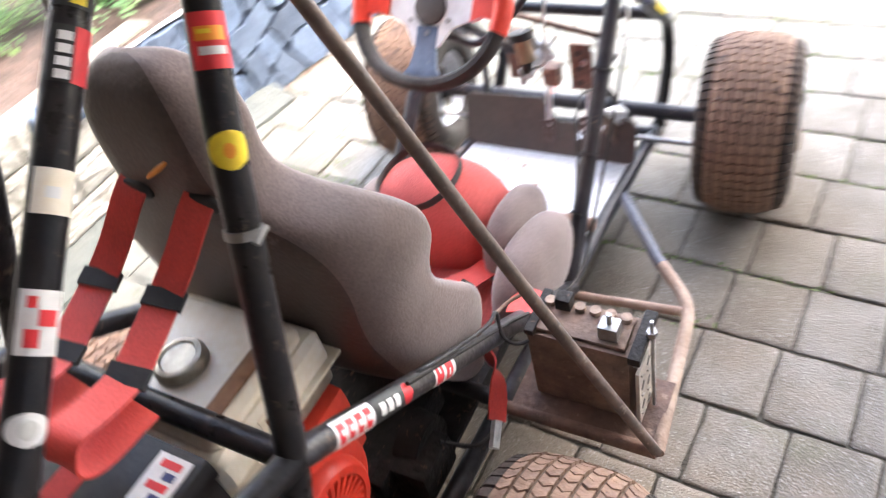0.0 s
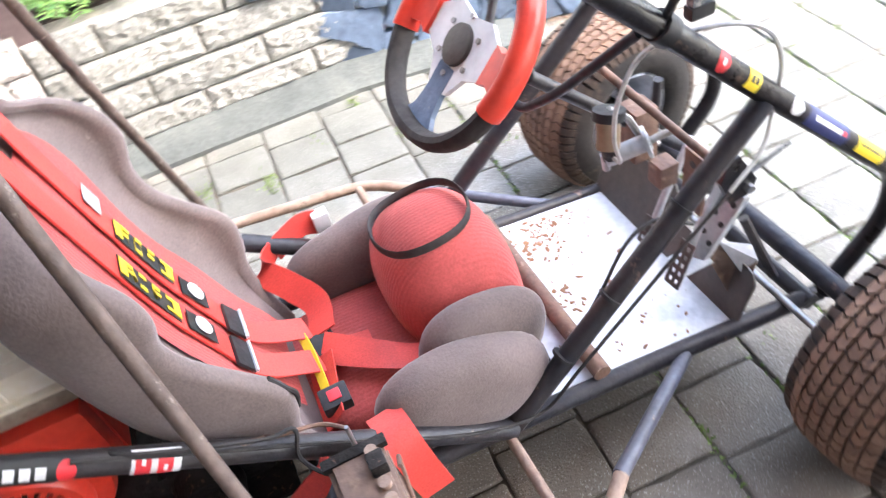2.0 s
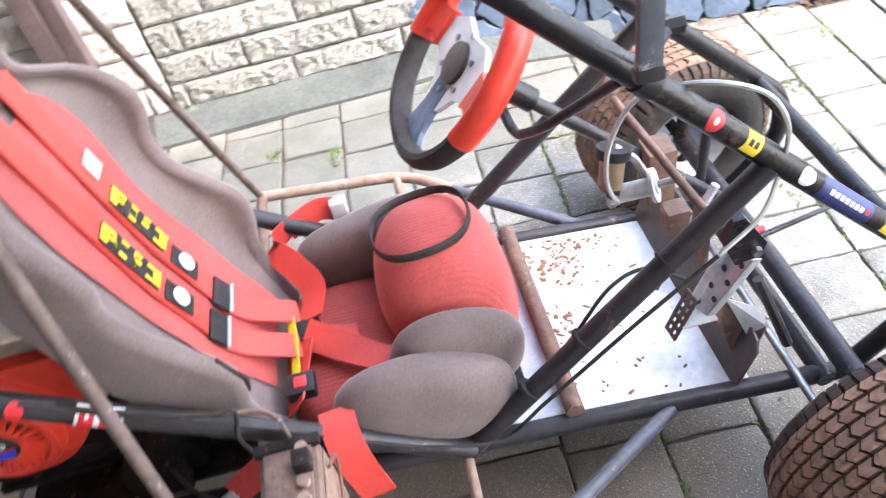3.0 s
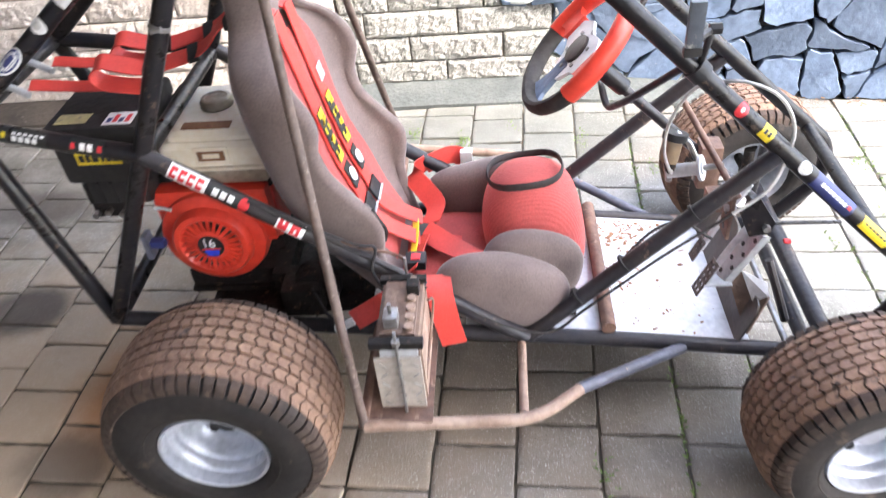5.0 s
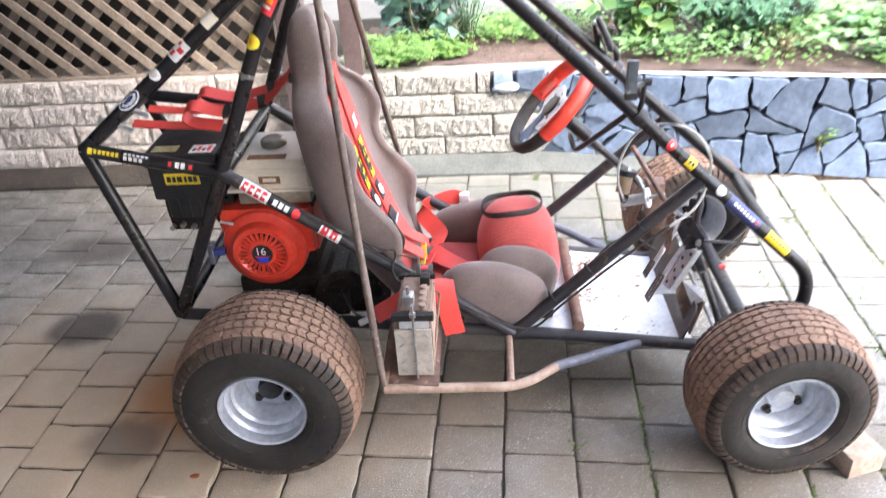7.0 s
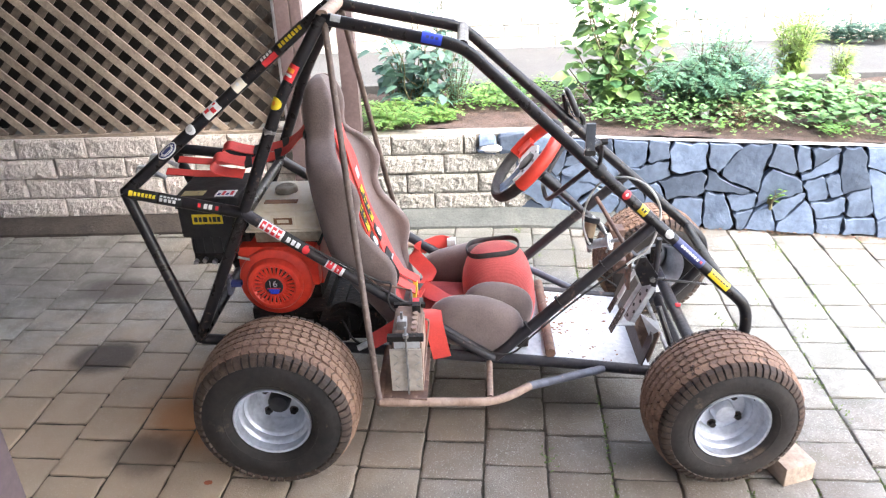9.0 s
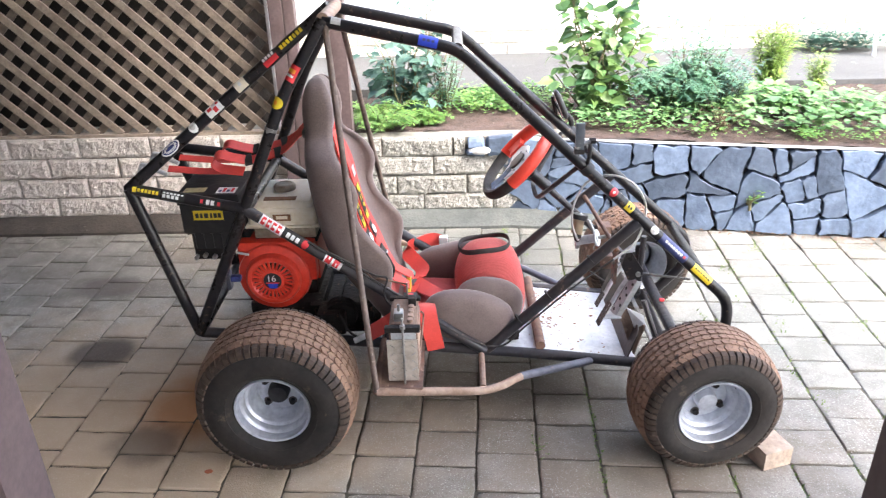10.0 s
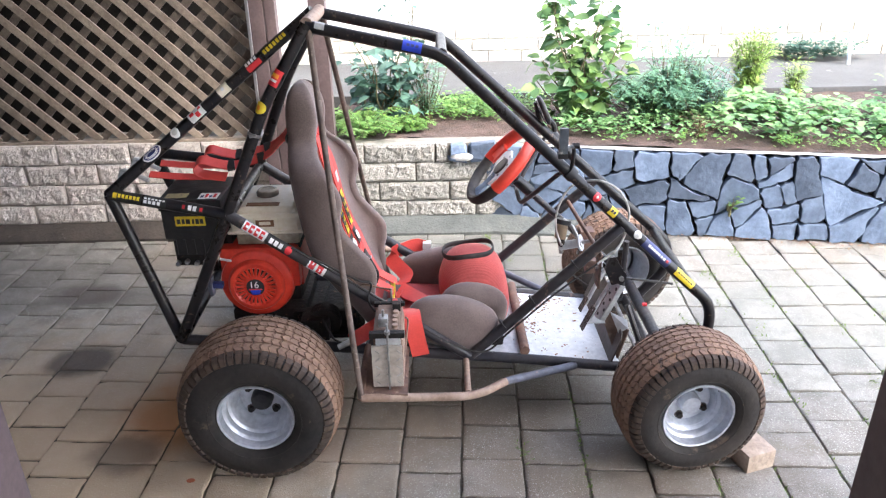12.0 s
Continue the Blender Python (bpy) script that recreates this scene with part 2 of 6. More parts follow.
M_NAVY = material("navy_print", (0.03, 0.04, 0.16), (0.03, 0.04, 0.12), rough=0.5, scale=25, bump=0.02)
M_ORANGE = material("orange_print", (0.8, 0.3, 0.02), (0.75, 0.25, 0.02), rough=0.5, scale=25, bump=0.02)
M_BLACKPRINT = material("black_print", (0.015, 0.015, 0.015), (0.02, 0.02, 0.02), rough=0.5, scale=25, bump=0.02)
M_BLUETUBE = material("blue_grey_tube_paint", (0.11, 0.115, 0.15), (0.055, 0.055, 0.07), rough=0.45, scale=12, bump=0.15, spot=(0.24, 0.17, 0.13), spot_at=0.64)
M_MIRROR = material("mirror_glass", (0.85, 0.86, 0.87), (0.82, 0.83, 0.84), rough=0.12, metal=1.0, scale=3, bump=0.0)
M_MIRRORBACK = material("weathered_grey_plastic", (0.085, 0.1, 0.125), (0.05, 0.058, 0.07), rough=0.4, scale=14, bump=0.1, spot=(0.34, 0.33, 0.31), spot_at=0.63)
M_PLATE = material("dirty_tread_plate", (0.52, 0.47, 0.41), (0.4, 0.35, 0.3), rough=0.5, metal=0.3, scale=18, bump=0.15, spot=(0.3, 0.2, 0.15), spot_at=0.64)
M_CABLE = material("grey_cable", (0.5, 0.5, 0.48), (0.36, 0.35, 0.33), rough=0.5, scale=20, bump=0.05)
M_FLUID = material("amber_reservoir", (0.3, 0.22, 0.14), (0.2, 0.14, 0.085), rough=0.4, scale=14, bump=0.05)
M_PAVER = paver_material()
M_JOINT = material("joint_soil", (0.1, 0.086, 0.062), (0.055, 0.047, 0.035), rough=0.95, scale=14, fine=90, bump=0.5, spot=(0.07, 0.11, 0.035), spot_at=0.64)
M_CONCRETE = material("stained_concrete", (0.115, 0.122, 0.115), (0.065, 0.072, 0.07), rough=0.9, scale=5, fine=90, bump=0.35, spot=(0.16, 0.19, 0.14), spot_at=0.62)
M_FOOT = material("soiled_footing", (0.075, 0.062, 0.052), (0.04, 0.034, 0.03), rough=0.95, scale=7, fine=90, bump=0.35, spot=(0.14, 0.125, 0.105), spot_at=0.64)
M_BLOCK = material("split_face_block", (0.37, 0.357, 0.328), (0.25, 0.24, 0.216), rough=0.92, scale=75, fine=300, bump=0.55, spot=(0.2, 0.18, 0.145), spot_at=0.63, rand=0.1)
M_BLOCK_PALE = material("pale_split_block", (0.72, 0.65, 0.6), (0.6, 0.54, 0.49), rough=0.92, scale=75, fine=300, bump=0.55, spot=(0.36, 0.32, 0.29), spot_at=0.63, rand=0.08)
M_MORTAR = material("grey_mortar", (0.24, 0.22, 0.185), (0.16, 0.148, 0.125), rough=0.95, scale=20, bump=0.4)
M_STONE = material("blue_grey_stone", (0.13, 0.172, 0.245), (0.07, 0.098, 0.148), rough=0.66, scale=9, fine=45, bump=0.4, spot=(0.27, 0.28, 0.3), spot_at=0.67, rand=0.4)
M_STONE_GAP = material("dark_stone_joint", (0.025, 0.023, 0.022), (0.014, 0.013, 0.013), rough=0.95, scale=20, bump=0.5)
M_CAPSTONE = material("white_mortar_cap", (0.5, 0.5, 0.49), (0.36, 0.36, 0.35), rough=0.85, scale=14, bump=0.4)
M_SOIL = material("garden_soil", (0.105, 0.068, 0.054), (0.05, 0.032, 0.026), rough=0.98, scale=22, fine=140, bump=1.0, spot=(0.2, 0.15, 0.12), spot_at=0.63)
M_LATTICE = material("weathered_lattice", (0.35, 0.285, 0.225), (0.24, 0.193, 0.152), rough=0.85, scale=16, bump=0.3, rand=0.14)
# the same timber darkened: shade of the front slats put into the colour
M_LATTICE_SHADED = material("shaded_lattice", (0.17, 0.135, 0.11), (0.115, 0.09, 0.072), rough=0.85, scale=16, bump=0.3, rand=0.14)
M_MOSS = leaf_material("joint_moss", (0.15, 0.22, 0.045), (0.07, 0.1, 0.028))
M_POST = material("brown_painted_post", (0.125, 0.088, 0.088), (0.09, 0.063, 0.063), rough=0.55, scale=8, bump=0.08)
M_WHITEWALL = material("white_rendered_wall", (0.82, 0.82, 0.8), (0.74, 0.74, 0.72), rough=0.85, scale=3, bump=0.15)
M_CREAMBRICK = material("cream_brick", (0.66, 0.6, 0.5), (0.55, 0.49, 0.4), rough=0.85, scale=12, bump=0.3, rand=0.1)
M_UNSEEN_WALL = material("unseen_light_blocker", (0.4, 0.35, 0.3), (0.32, 0.27, 0.23), rough=0.85, scale=6, bump=0.3)
M_UNSEEN_SIDE = material("unseen_side_blocker", (0.17, 0.13, 0.105), (0.125, 0.096, 0.078), rough=0.85, scale=6, bump=0.3)
M_GAP_SHADE = material("lattice_gap_shade", (0.02, 0.015, 0.012), (0.013, 0.01, 0.008), rough=0.95, scale=6, bump=0.3)
M_PATH = material("grey_concrete_path", (0.09, 0.089, 0.086), (0.06, 0.0595, 0.058), rough=0.85, scale=3, fine=90, bump=0.3, spot=(0.25, 0.25, 0.245), spot_at=0.66)
M_CEILING = material("carport_ceiling", (0.42, 0.39, 0.36), (0.34, 0.31, 0.29), rough=0.8, scale=4, bump=0.1)
M_WOOD = material("worn_timber_offcut", (0.4, 0.315, 0.25), (0.26, 0.2, 0.155), rough=0.85, scale=14, bump=0.4)
M_LEAF = leaf_material("shrub_leaf", (0.19, 0.31, 0.085), (0.04, 0.115, 0.045))
M_LEAF_MINT = leaf_material("mint_leaf", (0.27, 0.44, 0.17), (0.09, 0.21, 0.08))
M_LEAF_DARK = leaf_material("dark_leaf", (0.11, 0.21, 0.15), (0.04, 0.095, 0.075))
M_LEAF_LIME = leaf_material("lime_leaf", (0.22, 0.37, 0.085), (0.09, 0.22, 0.055))
M_BAMBOO = leaf_material("bamboo_leaf", (0.4, 0.52, 0.13), (0.19, 0.31, 0.08))
M_FERN = leaf_material("fern_leaf", (0.2, 0.37, 0.22), (0.075, 0.18, 0.11))
M_STEM = material("plant_stem", (0.14, 0.13, 0.06), (0.1, 0.085, 0.05), rough=0.8, scale=20, bump=0.2)
M_LITTER = leaf_material("dry_litter", (0.3, 0.19, 0.12), (0.1, 0.06, 0.04))
M_DRYLEAF = material("fallen_red_leaf", (0.4, 0.12, 0.05), (0.3, 0.08, 0.04), rough=0.7, scale=20, bump=0.2)


# ---- building helpers ----
def mesh_of(name, bm, mat, smooth=True):
    bmesh.ops.recalc_face_normals(bm, faces=bm.faces)
    me = bpy.data.meshes.new(name)
    bm.to_mesh(me)
    bm.free()
    for m in (mat if isinstance(mat, (list, tuple)) else [mat]):
        me.materials.append(m)
    if smooth:
        me.shade_smooth()
        me.set_sharp_from_angle(angle=radians(38))
    return me


def part(name, bm, mat, parent, label="", smooth=True):
    """A bmesh as one mesh object under a thing or a part."""
    ob = new(name, mesh_of(name, bm, mat, smooth))
    ob.parent = parent
    return tagged(ob, label)


def thing(name, bm, mat, label, category, group="", kind="", smooth=True):
    return tagged(new(name, mesh_of(name, bm, mat, smooth)), label, category, group, kind)


def empty(name, label, category, at=(0, 0, 0), group="", kind=""):
    ob = new(name)
    ob.location = at
    ob.empty_display_size = 0.1
    return tagged(ob, label, category, group, kind)


def box(x0, x1, y0, y1, z0, z1, bevel=0.0, segments=2, bm=None, turn=None):
    made = bmesh.new()
    vs = [made.verts.new((x, y, z)) for x in (x0, x1) for y in (y0, y1) for z in (z0, z1)]
    for f in ((0, 1, 3, 2), (4, 6, 7, 5), (0, 4, 5, 1), (2, 3, 7, 6), (0, 2, 6, 4), (1, 5, 7, 3)):
        made.faces.new([vs[i] for i in f])
    if bevel:
        bmesh.ops.bevel(made, geom=list(made.edges), offset=bevel, segments=segments, profile=0.7, affect="EDGES")
    if turn is not None:
        bmesh.ops.transform(made, matrix=turn, verts=made.verts)
    return joined(bm, made)


def joined(bm, made):
    """Adds made to bm, or gives it back where there is no bm."""
    if bm is None:
        return made
    me = bpy.data.meshes.new("tmp")
    made.to_mesh(me)
    made.free()
    bm.from_mesh(me)
    bpy.data.meshes.remove(me)
    return bm


def loft(rings, closed=True, caps=True, bm=None):
    """Faces between rings of points; closed: each ring goes round."""
    bm = bm or bmesh.new()
    vs = [[bm.verts.new(p) for p in ring] for ring in rings]
    n = len(vs[0])
    for a, b in zip(vs, vs[1:]):
        for i in range(n if closed else n - 1):
            j = (i + 1) % n
            bm.faces.new((a[i], a[j], b[j], b[i]))
    if caps and closed:
        bm.faces.new(vs[0][::-1])
        bm.faces.new(vs[-1])
    return bm


def rounded(points, radius, steps=5):
    """A polyline whose corners are turned into arcs."""
    pts = [Vector(p) for p in points]
    out = [pts[0]]
    for a, b, c in zip(pts, pts[1:], pts[2:]):
        u, v = (a - b), (c - b)
        lim = min(radius, u.length * 0.45, v.length * 0.45)
        p, q = b + u.normalized() * lim, b + v.normalized() * lim
        for k in range(steps + 1):
            t = k / steps
            out.append(p * (1 - t) ** 2 + b * 2 * t * (1 - t) + q * t * t)
    out.append(pts[-1])
    return out


def smooth_line(points, steps=8):
    """A Catmull-Rom line through the points."""
    p = [Vector(q) for q in points]
    p = [p[0] * 2 - p[1], *p, p[-1] * 2 - p[-2]]
    out = []
    for i in range(1, len(p) - 2):
        for k in range(steps):
            t = k / steps
            out.append(0.5 * (2 * p[i] + (p[i + 1] - p[i - 1]) * t + (2 * p[i - 1] - 5 * p[i] + 4 * p[i + 1] - p[i + 2]) * t * t
                              + (3 * p[i] - p[i - 1] - 3 * p[i + 1] + p[i + 2]) * t ** 3))
    out.append(p[-2])
    return out


def tube(points, r, bend=0.0, sides=14, bm=None, r_end=None):
    """A round tube along a line."""
    pts = rounded(points, bend) if bend else [Vector(p) for p in points]
    t0 = (pts[1] - pts[0]).normalized()
    side = t0.orthogonal().normalized()
    rings = []
    for i, p in enumerate(pts):
        t = ((pts[i + 1] if i + 1 < len(pts) else p) - (pts[i - 1] if i else p)).normalized()
        side = (side - t * side.dot(t)).normalized()
        up = t.cross(side)
        rr = r if r_end is None else r + (r_end - r) * i / (len(pts) - 1)
        rings.append([p + (side * math.cos(a) + up * math.sin(a)) * rr for a in (2 * math.pi * k / sides for k in range(sides))])
    return loft(rings, bm=bm)


def ribbon(points, width, across, thick=0.003, bm=None, steps=6):
    """A flat strap along a smooth line. across: its width's direction, or one for each point."""
    pts = smooth_line(points, steps)
    if isinstance(across[0], (tuple, list)):
        acr = smooth_line(across, steps)
    else:
        acr = [Vector(across)] * len(pts)
    rings = []
    for i, p in enumerate(pts):
        t = (pts[min(i + 1, len(pts) - 1)] - pts[max(i - 1, 0)]).normalized()
        a = (acr[i] - t * acr[i].dot(t)).normalized()
        n = t.cross(a) * thick / 2
        a = a * width / 2
        rings.append([p - a - n, p + a - n, p + a + n, p - a + n])
    return loft(rings, bm=bm)


def turned(profile, axis="y", sides=40, at=(0, 0, 0), bm=None, caps=False):
    """A body of revolution: profile of (along the axis, radius)."""
    rings = []
    for h, r in profile:
        ring = []
        for k in range(sides):
            a = 2 * math.pi * k / sides
            c, s = r * math.cos(a), r * math.sin(a)
            p = (c, h, s) if axis == "y" else ((h, c, s) if axis == "x" else (c, s, h))
            ring.append(Vector(p) + Vector(at))
        rings.append(ring)
    return loft(rings, caps=caps, bm=bm)


def blob(at, radii, ex=2.0, turn=None, bm=None, nu=20, nv=14, dent=0.0, seed=0):
    """A cushion: a superellipsoid, with a gentle unevenness."""
    def pw(v):
        return math.copysign(abs(v) ** (2 / ex), v)
    rings = []
    for j in range(1, nv):
        b = -math.pi / 2 + math.pi * j / nv
        ring = []
        for i in range(nu):
            a = 2 * math.pi * i / nu
            p = Vector((radii[0] * pw(math.cos(b)) * pw(math.cos(a)), radii[1] * pw(math.cos(b)) * pw(math.sin(a)), radii[2] * pw(math.sin(b))))
            if dent:
                p *= 1 + dent * noise.noise(p * 9 + Vector((seed, 0, 0)))
            if turn is not None:
                p = turn @ p
            ring.append(p + Vector(at))
        rings.append(ring)
    return loft(rings, bm=bm)


def sticker(name, a, b, r, at, length, facing, arc, mat, parent, label="", marks=(), oval=False):
    """A patch wrapped on the tube from a to b with radius r, centred at the fraction at; marks: (start, end, low, high, material) of its length and arc."""
    a, b = Vector(a), Vector(b)
    t = (b - a).normalized()
    f = Vector(facing)
    f = (f - t * f.dot(t)).normalized()
    s = t.cross(f)
    mid = a.lerp(b, at)

    def patch(l0, l1, a0, a1, rr):
        n = 8
        ls = [l0 + (l1 - l0) * k / 10 for k in range(11)] if oval else [l0, l1]
        rows = []
        for l in ls:
            sq = max(0.03, 1 - ((2 * l - l0 - l1) / (l1 - l0)) ** 2) ** 0.5 if oval else 1.0
            am = (a0 + a1) / 2
            rows.append([mid + t * l + (f * math.cos(q) + s * math.sin(q)) * rr for q in (am + (a1 - a0) * sq * (k / n - 0.5) for k in range(n + 1))])
        return loft(rows, closed=False)
    half = radians(arc) / 2
    ob = part(name, patch(-length / 2, length / 2, -half, half, r + 0.0007), mat, parent, label)
    for k, (l0, l1, q0, q1, m) in enumerate(marks):
        part("printed_mark", patch(length * (l0 - 0.5), length * (l1 - 0.5), half * (2 * q0 - 1), half * (2 * q1 - 1), r + 0.0012 + 0.0002 * (k // 2 if oval else 0)), m, ob)
    return ob


# ---- setting ----
rng = random.Random(7)
WALL_Y = 1.47          # face of the block walls
BED_Z = 0.44           # top of the walls and the garden bed
STONE_A, STONE_B = Vector((0.02, 1.47, 0)), Vector((3.4, 0.87, 0))   # foot of the stone wall

ground = thing("ground", box(-90, 90, -90, 90, -0.5, -0.008), M_JOINT, "dark sandy soil under and between the pavers", "ground", kind="structure", smooth=False)

# retaining walls: mortar cores, the pieces come last
wall_left = thing("wall_left", box(-4.2, -0.79, WALL_Y + 0.012, WALL_Y + 0.2, -0.02, BED_Z + 0.02), M_MORTAR, "low retaining wall of pale split-face concrete blocks", "wall", kind="structure", smooth=False)
wall_right = thing("wall_right", box(-0.785, 0.3, WALL_Y + 0.012, WALL_Y + 0.105, -0.02, BED_Z - 0.012), M_MORTAR, "low retaining wall of weathered split-face concrete blocks", "wall", kind="structure", smooth=False)
S_TOP = 0.435
S_DIR = (STONE_B - STONE_A).normalized()
S_OUT = Vector((S_DIR.y, -S_DIR.x, 0))


def stone_frame(u, v, w):
    """A point of the stone wall: along it, up it, and out of its face."""
    return STONE_A + S_DIR * u + Vector((0, 0, v)) + S_OUT * w


S_LEN = (STONE_B - STONE_A).length
core = bmesh.new()
loft([[stone_frame(u, -0.02, -0.2), stone_frame(u, -0.02, -0.034), stone_frame(u, S_TOP - 0.05, -0.034), stone_frame(u, S_TOP - 0.09, -0.2)] for u in (0.0, S_LEN)], bm=core)
wall_stone = thing("wall_stone", core, M_STONE_GAP, "low retaining wall of blue-grey crazy-laid stone", "wall", kind="structure", smooth=False)

cap_bm = bmesh.new()
rings = []
for k in range(60):
    u = 0.0 + S_LEN * k / 59
    j = [rng.uniform(-0.005, 0.005) for _ in range(3)]
    rings.append([stone_frame(u, S_TOP - 0.03, -0.05), stone_frame(u, S_TOP - 0.018 + j[1] * 0.6, 0.001 + j[0] * 0.5), stone_frame(u, S_TOP - 0.011 + j[1] * 0.5, -0.002 + j[0] * 0.5), stone_frame(u, S_TOP - 0.01 + j[2] * 0.3, -0.012), stone_frame(u, S_TOP - 0.025, -0.024)])
loft(rings, bm=cap_bm)
part("wall_cap", cap_bm, M_CAPSTONE, wall_stone, "white mortar capping")

# sloped concrete footing before the block wall
for x0, x1, mat, label in ((-4.2, -0.87, M_FOOT, "dark soiled strip along the foot of the pale wall"), (-0.87, 0.55, M_CONCRETE, "stained sloping concrete footing along the wall")):
    rings = []
    for k in range(60):
        x = x0 + (x1 - x0) * k / 59
        j = 0.006 * noise.noise(Vector((x * 3, 0, 0)))
        yy = min(WALL_Y, 1.47 - max(0, x - 0.02) * 0.178)
        rings.append([(x, yy - 0.1 + j, -0.02), (x, yy - 0.1 + j, 0.012), (x, yy - 0.05, 0.045 + j), (x, yy + 0.02, 0.072 + j), (x, yy + 0.02, -0.02)])
    thing("footing", loft(rings), mat, label, "footing", kind="structure")

# garden bed, path and far wall
bed = bmesh.new()
nx, ny = 90, 24
grid = []
for i in range(nx):
    col = []
    for j in range(ny):
        x = -0.8 + 6.3 * i / (nx - 1)
        front = WALL_Y + 0.1 if x < 0.05 else STONE_A.y + (x - STONE_A.x) * (STONE_B.y - STONE_A.y) / (STONE_B.x - STONE_A.x) + 0.022
        y = front + (2.32 - front) * j / (ny - 1)
        z = BED_Z - 0.025 + 0.008 * min(1, max(0, x)) + 0.03 * noise.noise(Vector((x * 4, y * 4, 0))) + 0.012 * noise.noise(Vector((x * 15, y * 15, 3)))
        col.append(bed.verts.new((x, y, z)))
    grid.append(col)
for i in range(nx - 1):
    for j in range(ny - 1):
        bed.faces.new((grid[i][j], grid[i + 1][j], grid[i + 1][j + 1], grid[i][j + 1]))
thing("garden_bed", bed, M_SOIL, "brown garden soil with bark behind the retaining walls", "soil", kind="structure")
thing("ground_rear", box(-4.2, -0.8, WALL_Y + 0.2, 1.75, -0.02, BED_Z - 0.02), M_SOIL, "shaded soil behind the lattice screen", "soil", kind="structure", smooth=False)
thing("path", box(-6, 9, 2.37, 3.34, 0.2, BED_Z + 0.0, 0.006), M_PATH, "grey concrete path beyond the garden bed", "path", kind="structure", smooth=False)
thing("path_edge", box(-6, 9, 2.31, 2.368, 0.2, BED_Z + 0.02, 0.006), M_PATH, "raised concrete kerb along the path", "kerb", kind="structure", smooth=False)
far_wall = thing("wall_far", box(-6, 9, 3.35, 3.55, 0, 3.2), M_WHITEWALL, "white rendered wall bright in daylight", "wall", kind="structure", smooth=False)

# carport: roof, beams, rear house wall, posts; roof, house and side walls are unseen, added to shape the light
roof_bm = bmesh.new()
# roof edge is out of view, drawn where its shade is wanted
outline = [(-4.4, -3.7), (3.0, -3.7), (3.0, -0.55), (0.3, -0.25), (-0.62, 1.62), (-1.0, 2.05), (-4.4, 2.05)]
loft([[Vector((x, y, z)) for x, y in outline] for z in (2.45, 2.56)], bm=roof_bm)
thing("ceiling", roof_bm, M_CEILING, "plain carport ceiling out of view, its outline drawn to place the shade", "ceiling", kind="structure", smooth=False)
# unseen wall, added to hold back light from behind the camera
thing("wall_house", box(-4.4, 3.0, -5.2, -5.0, -0.02, 2.9), M_UNSEEN_WALL, "unseen brown wall added behind the camera to hold back light", "wall", kind="structure", smooth=False)
# added near-black backing, its colour stands for the shade in the lattice gaps
thing("wall_rear", box(-4.4, -1.1, 1.75, 1.87, -0.02, 2.45), M_GAP_SHADE, "near-black backing added behind the lattice as shade in its gaps", "wall", kind="structure", smooth=False)
# unseen wall, added to keep the left side dim
thing("wall_side", box(-4.4, -4.2, -5.0, 1.47, -0.02, 2.45), M_UNSEEN_SIDE, "unseen brown side wall added to darken the left", "wall", kind="structure", smooth=False)


def post(name, x0, x1, y0, y1, label, foot=-0.012):
    bm = box(x0, x1, y0, y1, foot, 2.45, 0.004)
    return thing(name, bm, M_POST, label, "post", group="carport posts", kind="structure")


post("post_1", -1.045, -0.985, 1.38, 1.45, "brown painted carport post beside the lattice")
post("post_2", -0.98, -0.935, 1.39, 1.45, "slim brown painted carport post")
post("post_3", -0.81, -0.735, 1.49, 1.56, "brown painted carport post standing on the block wall", foot=BED_Z - 0.03)
post("post_4", -1.09, -0.98, -1.06, -0.95, "brown painted carport post")
post("post_5", 0.197, 0.30, -1.42, -1.31, "brown painted carport post")

# lattice screen on the left wall
lattice = empty("lattice_screen", "weathered timber lattice screen standing on the block wall", "lattice", (-2.5, WALL_Y + 0.06, BED_Z))
LX0, LX1, LZ0, LZ1 = -4.2, -1.085, BED_Z + 0.03, 2.44


def slat_between(p, q, y, w=0.034):
    d = Vector((q[0] - p[0], 0, q[1] - p[1])).normalized()
    n = Vector((-d.z, 0, d.x)) * w / 2
    a, b = Vector((p[0], y, p[1])), Vector((q[0], y, q[1]))
    bm = bmesh.new()
    t = Vector((0, 0.0045, 0))
    loft([[e - n - t, e + n - t, e + n + t, e - n + t] for e in (a, b)], bm=bm)
    bmesh.ops.translate(bm, verts=bm.verts, vec=-Vector(lattice.location))
    return bm


STEP = 0.118
for sign, yy in ((-1, WALL_Y + 0.03), (1, WALL_Y + 0.041)):
    k = -40
    while k < 60:
        c = LX0 + k * STEP
        k += 1
        # x = c + sign * (z - LZ0), kept inside the border
        pts = []
        for z in (LZ0, LZ1):
            x = c + sign * (z - LZ0)
            if LX0 <= x <= LX1:
                pts.append((x, z))
        for x in (LX0, LX1):
            z = LZ0 + sign * (x - c)
            if LZ0 < z < LZ1:
                pts.append((x, z))
        if len(pts) == 2 and (Vector(pts[0]) - Vector(pts[1])).length > 0.1:
            part("slat", slat_between(pts[0], pts[1], yy), M_LATTICE if sign < 0 else M_LATTICE_SHADED, lattice, smooth=False)
lb = box(LX1 - 0.0, LX1 + 0.014, WALL_Y + 0.02, WALL_Y + 0.055, LZ0, LZ1, 0.002)
bmesh.ops.translate(lb, verts=lb.verts, vec=-Vector(lattice.location))
part("edge_batten", lb, M_WHITE, lattice, "pale edge batten", smooth=False)
lb = box(LX0, LX1, WALL_Y + 0.015, WALL_Y + 0.06, BED_Z + 0.02, BED_Z + 0.032)
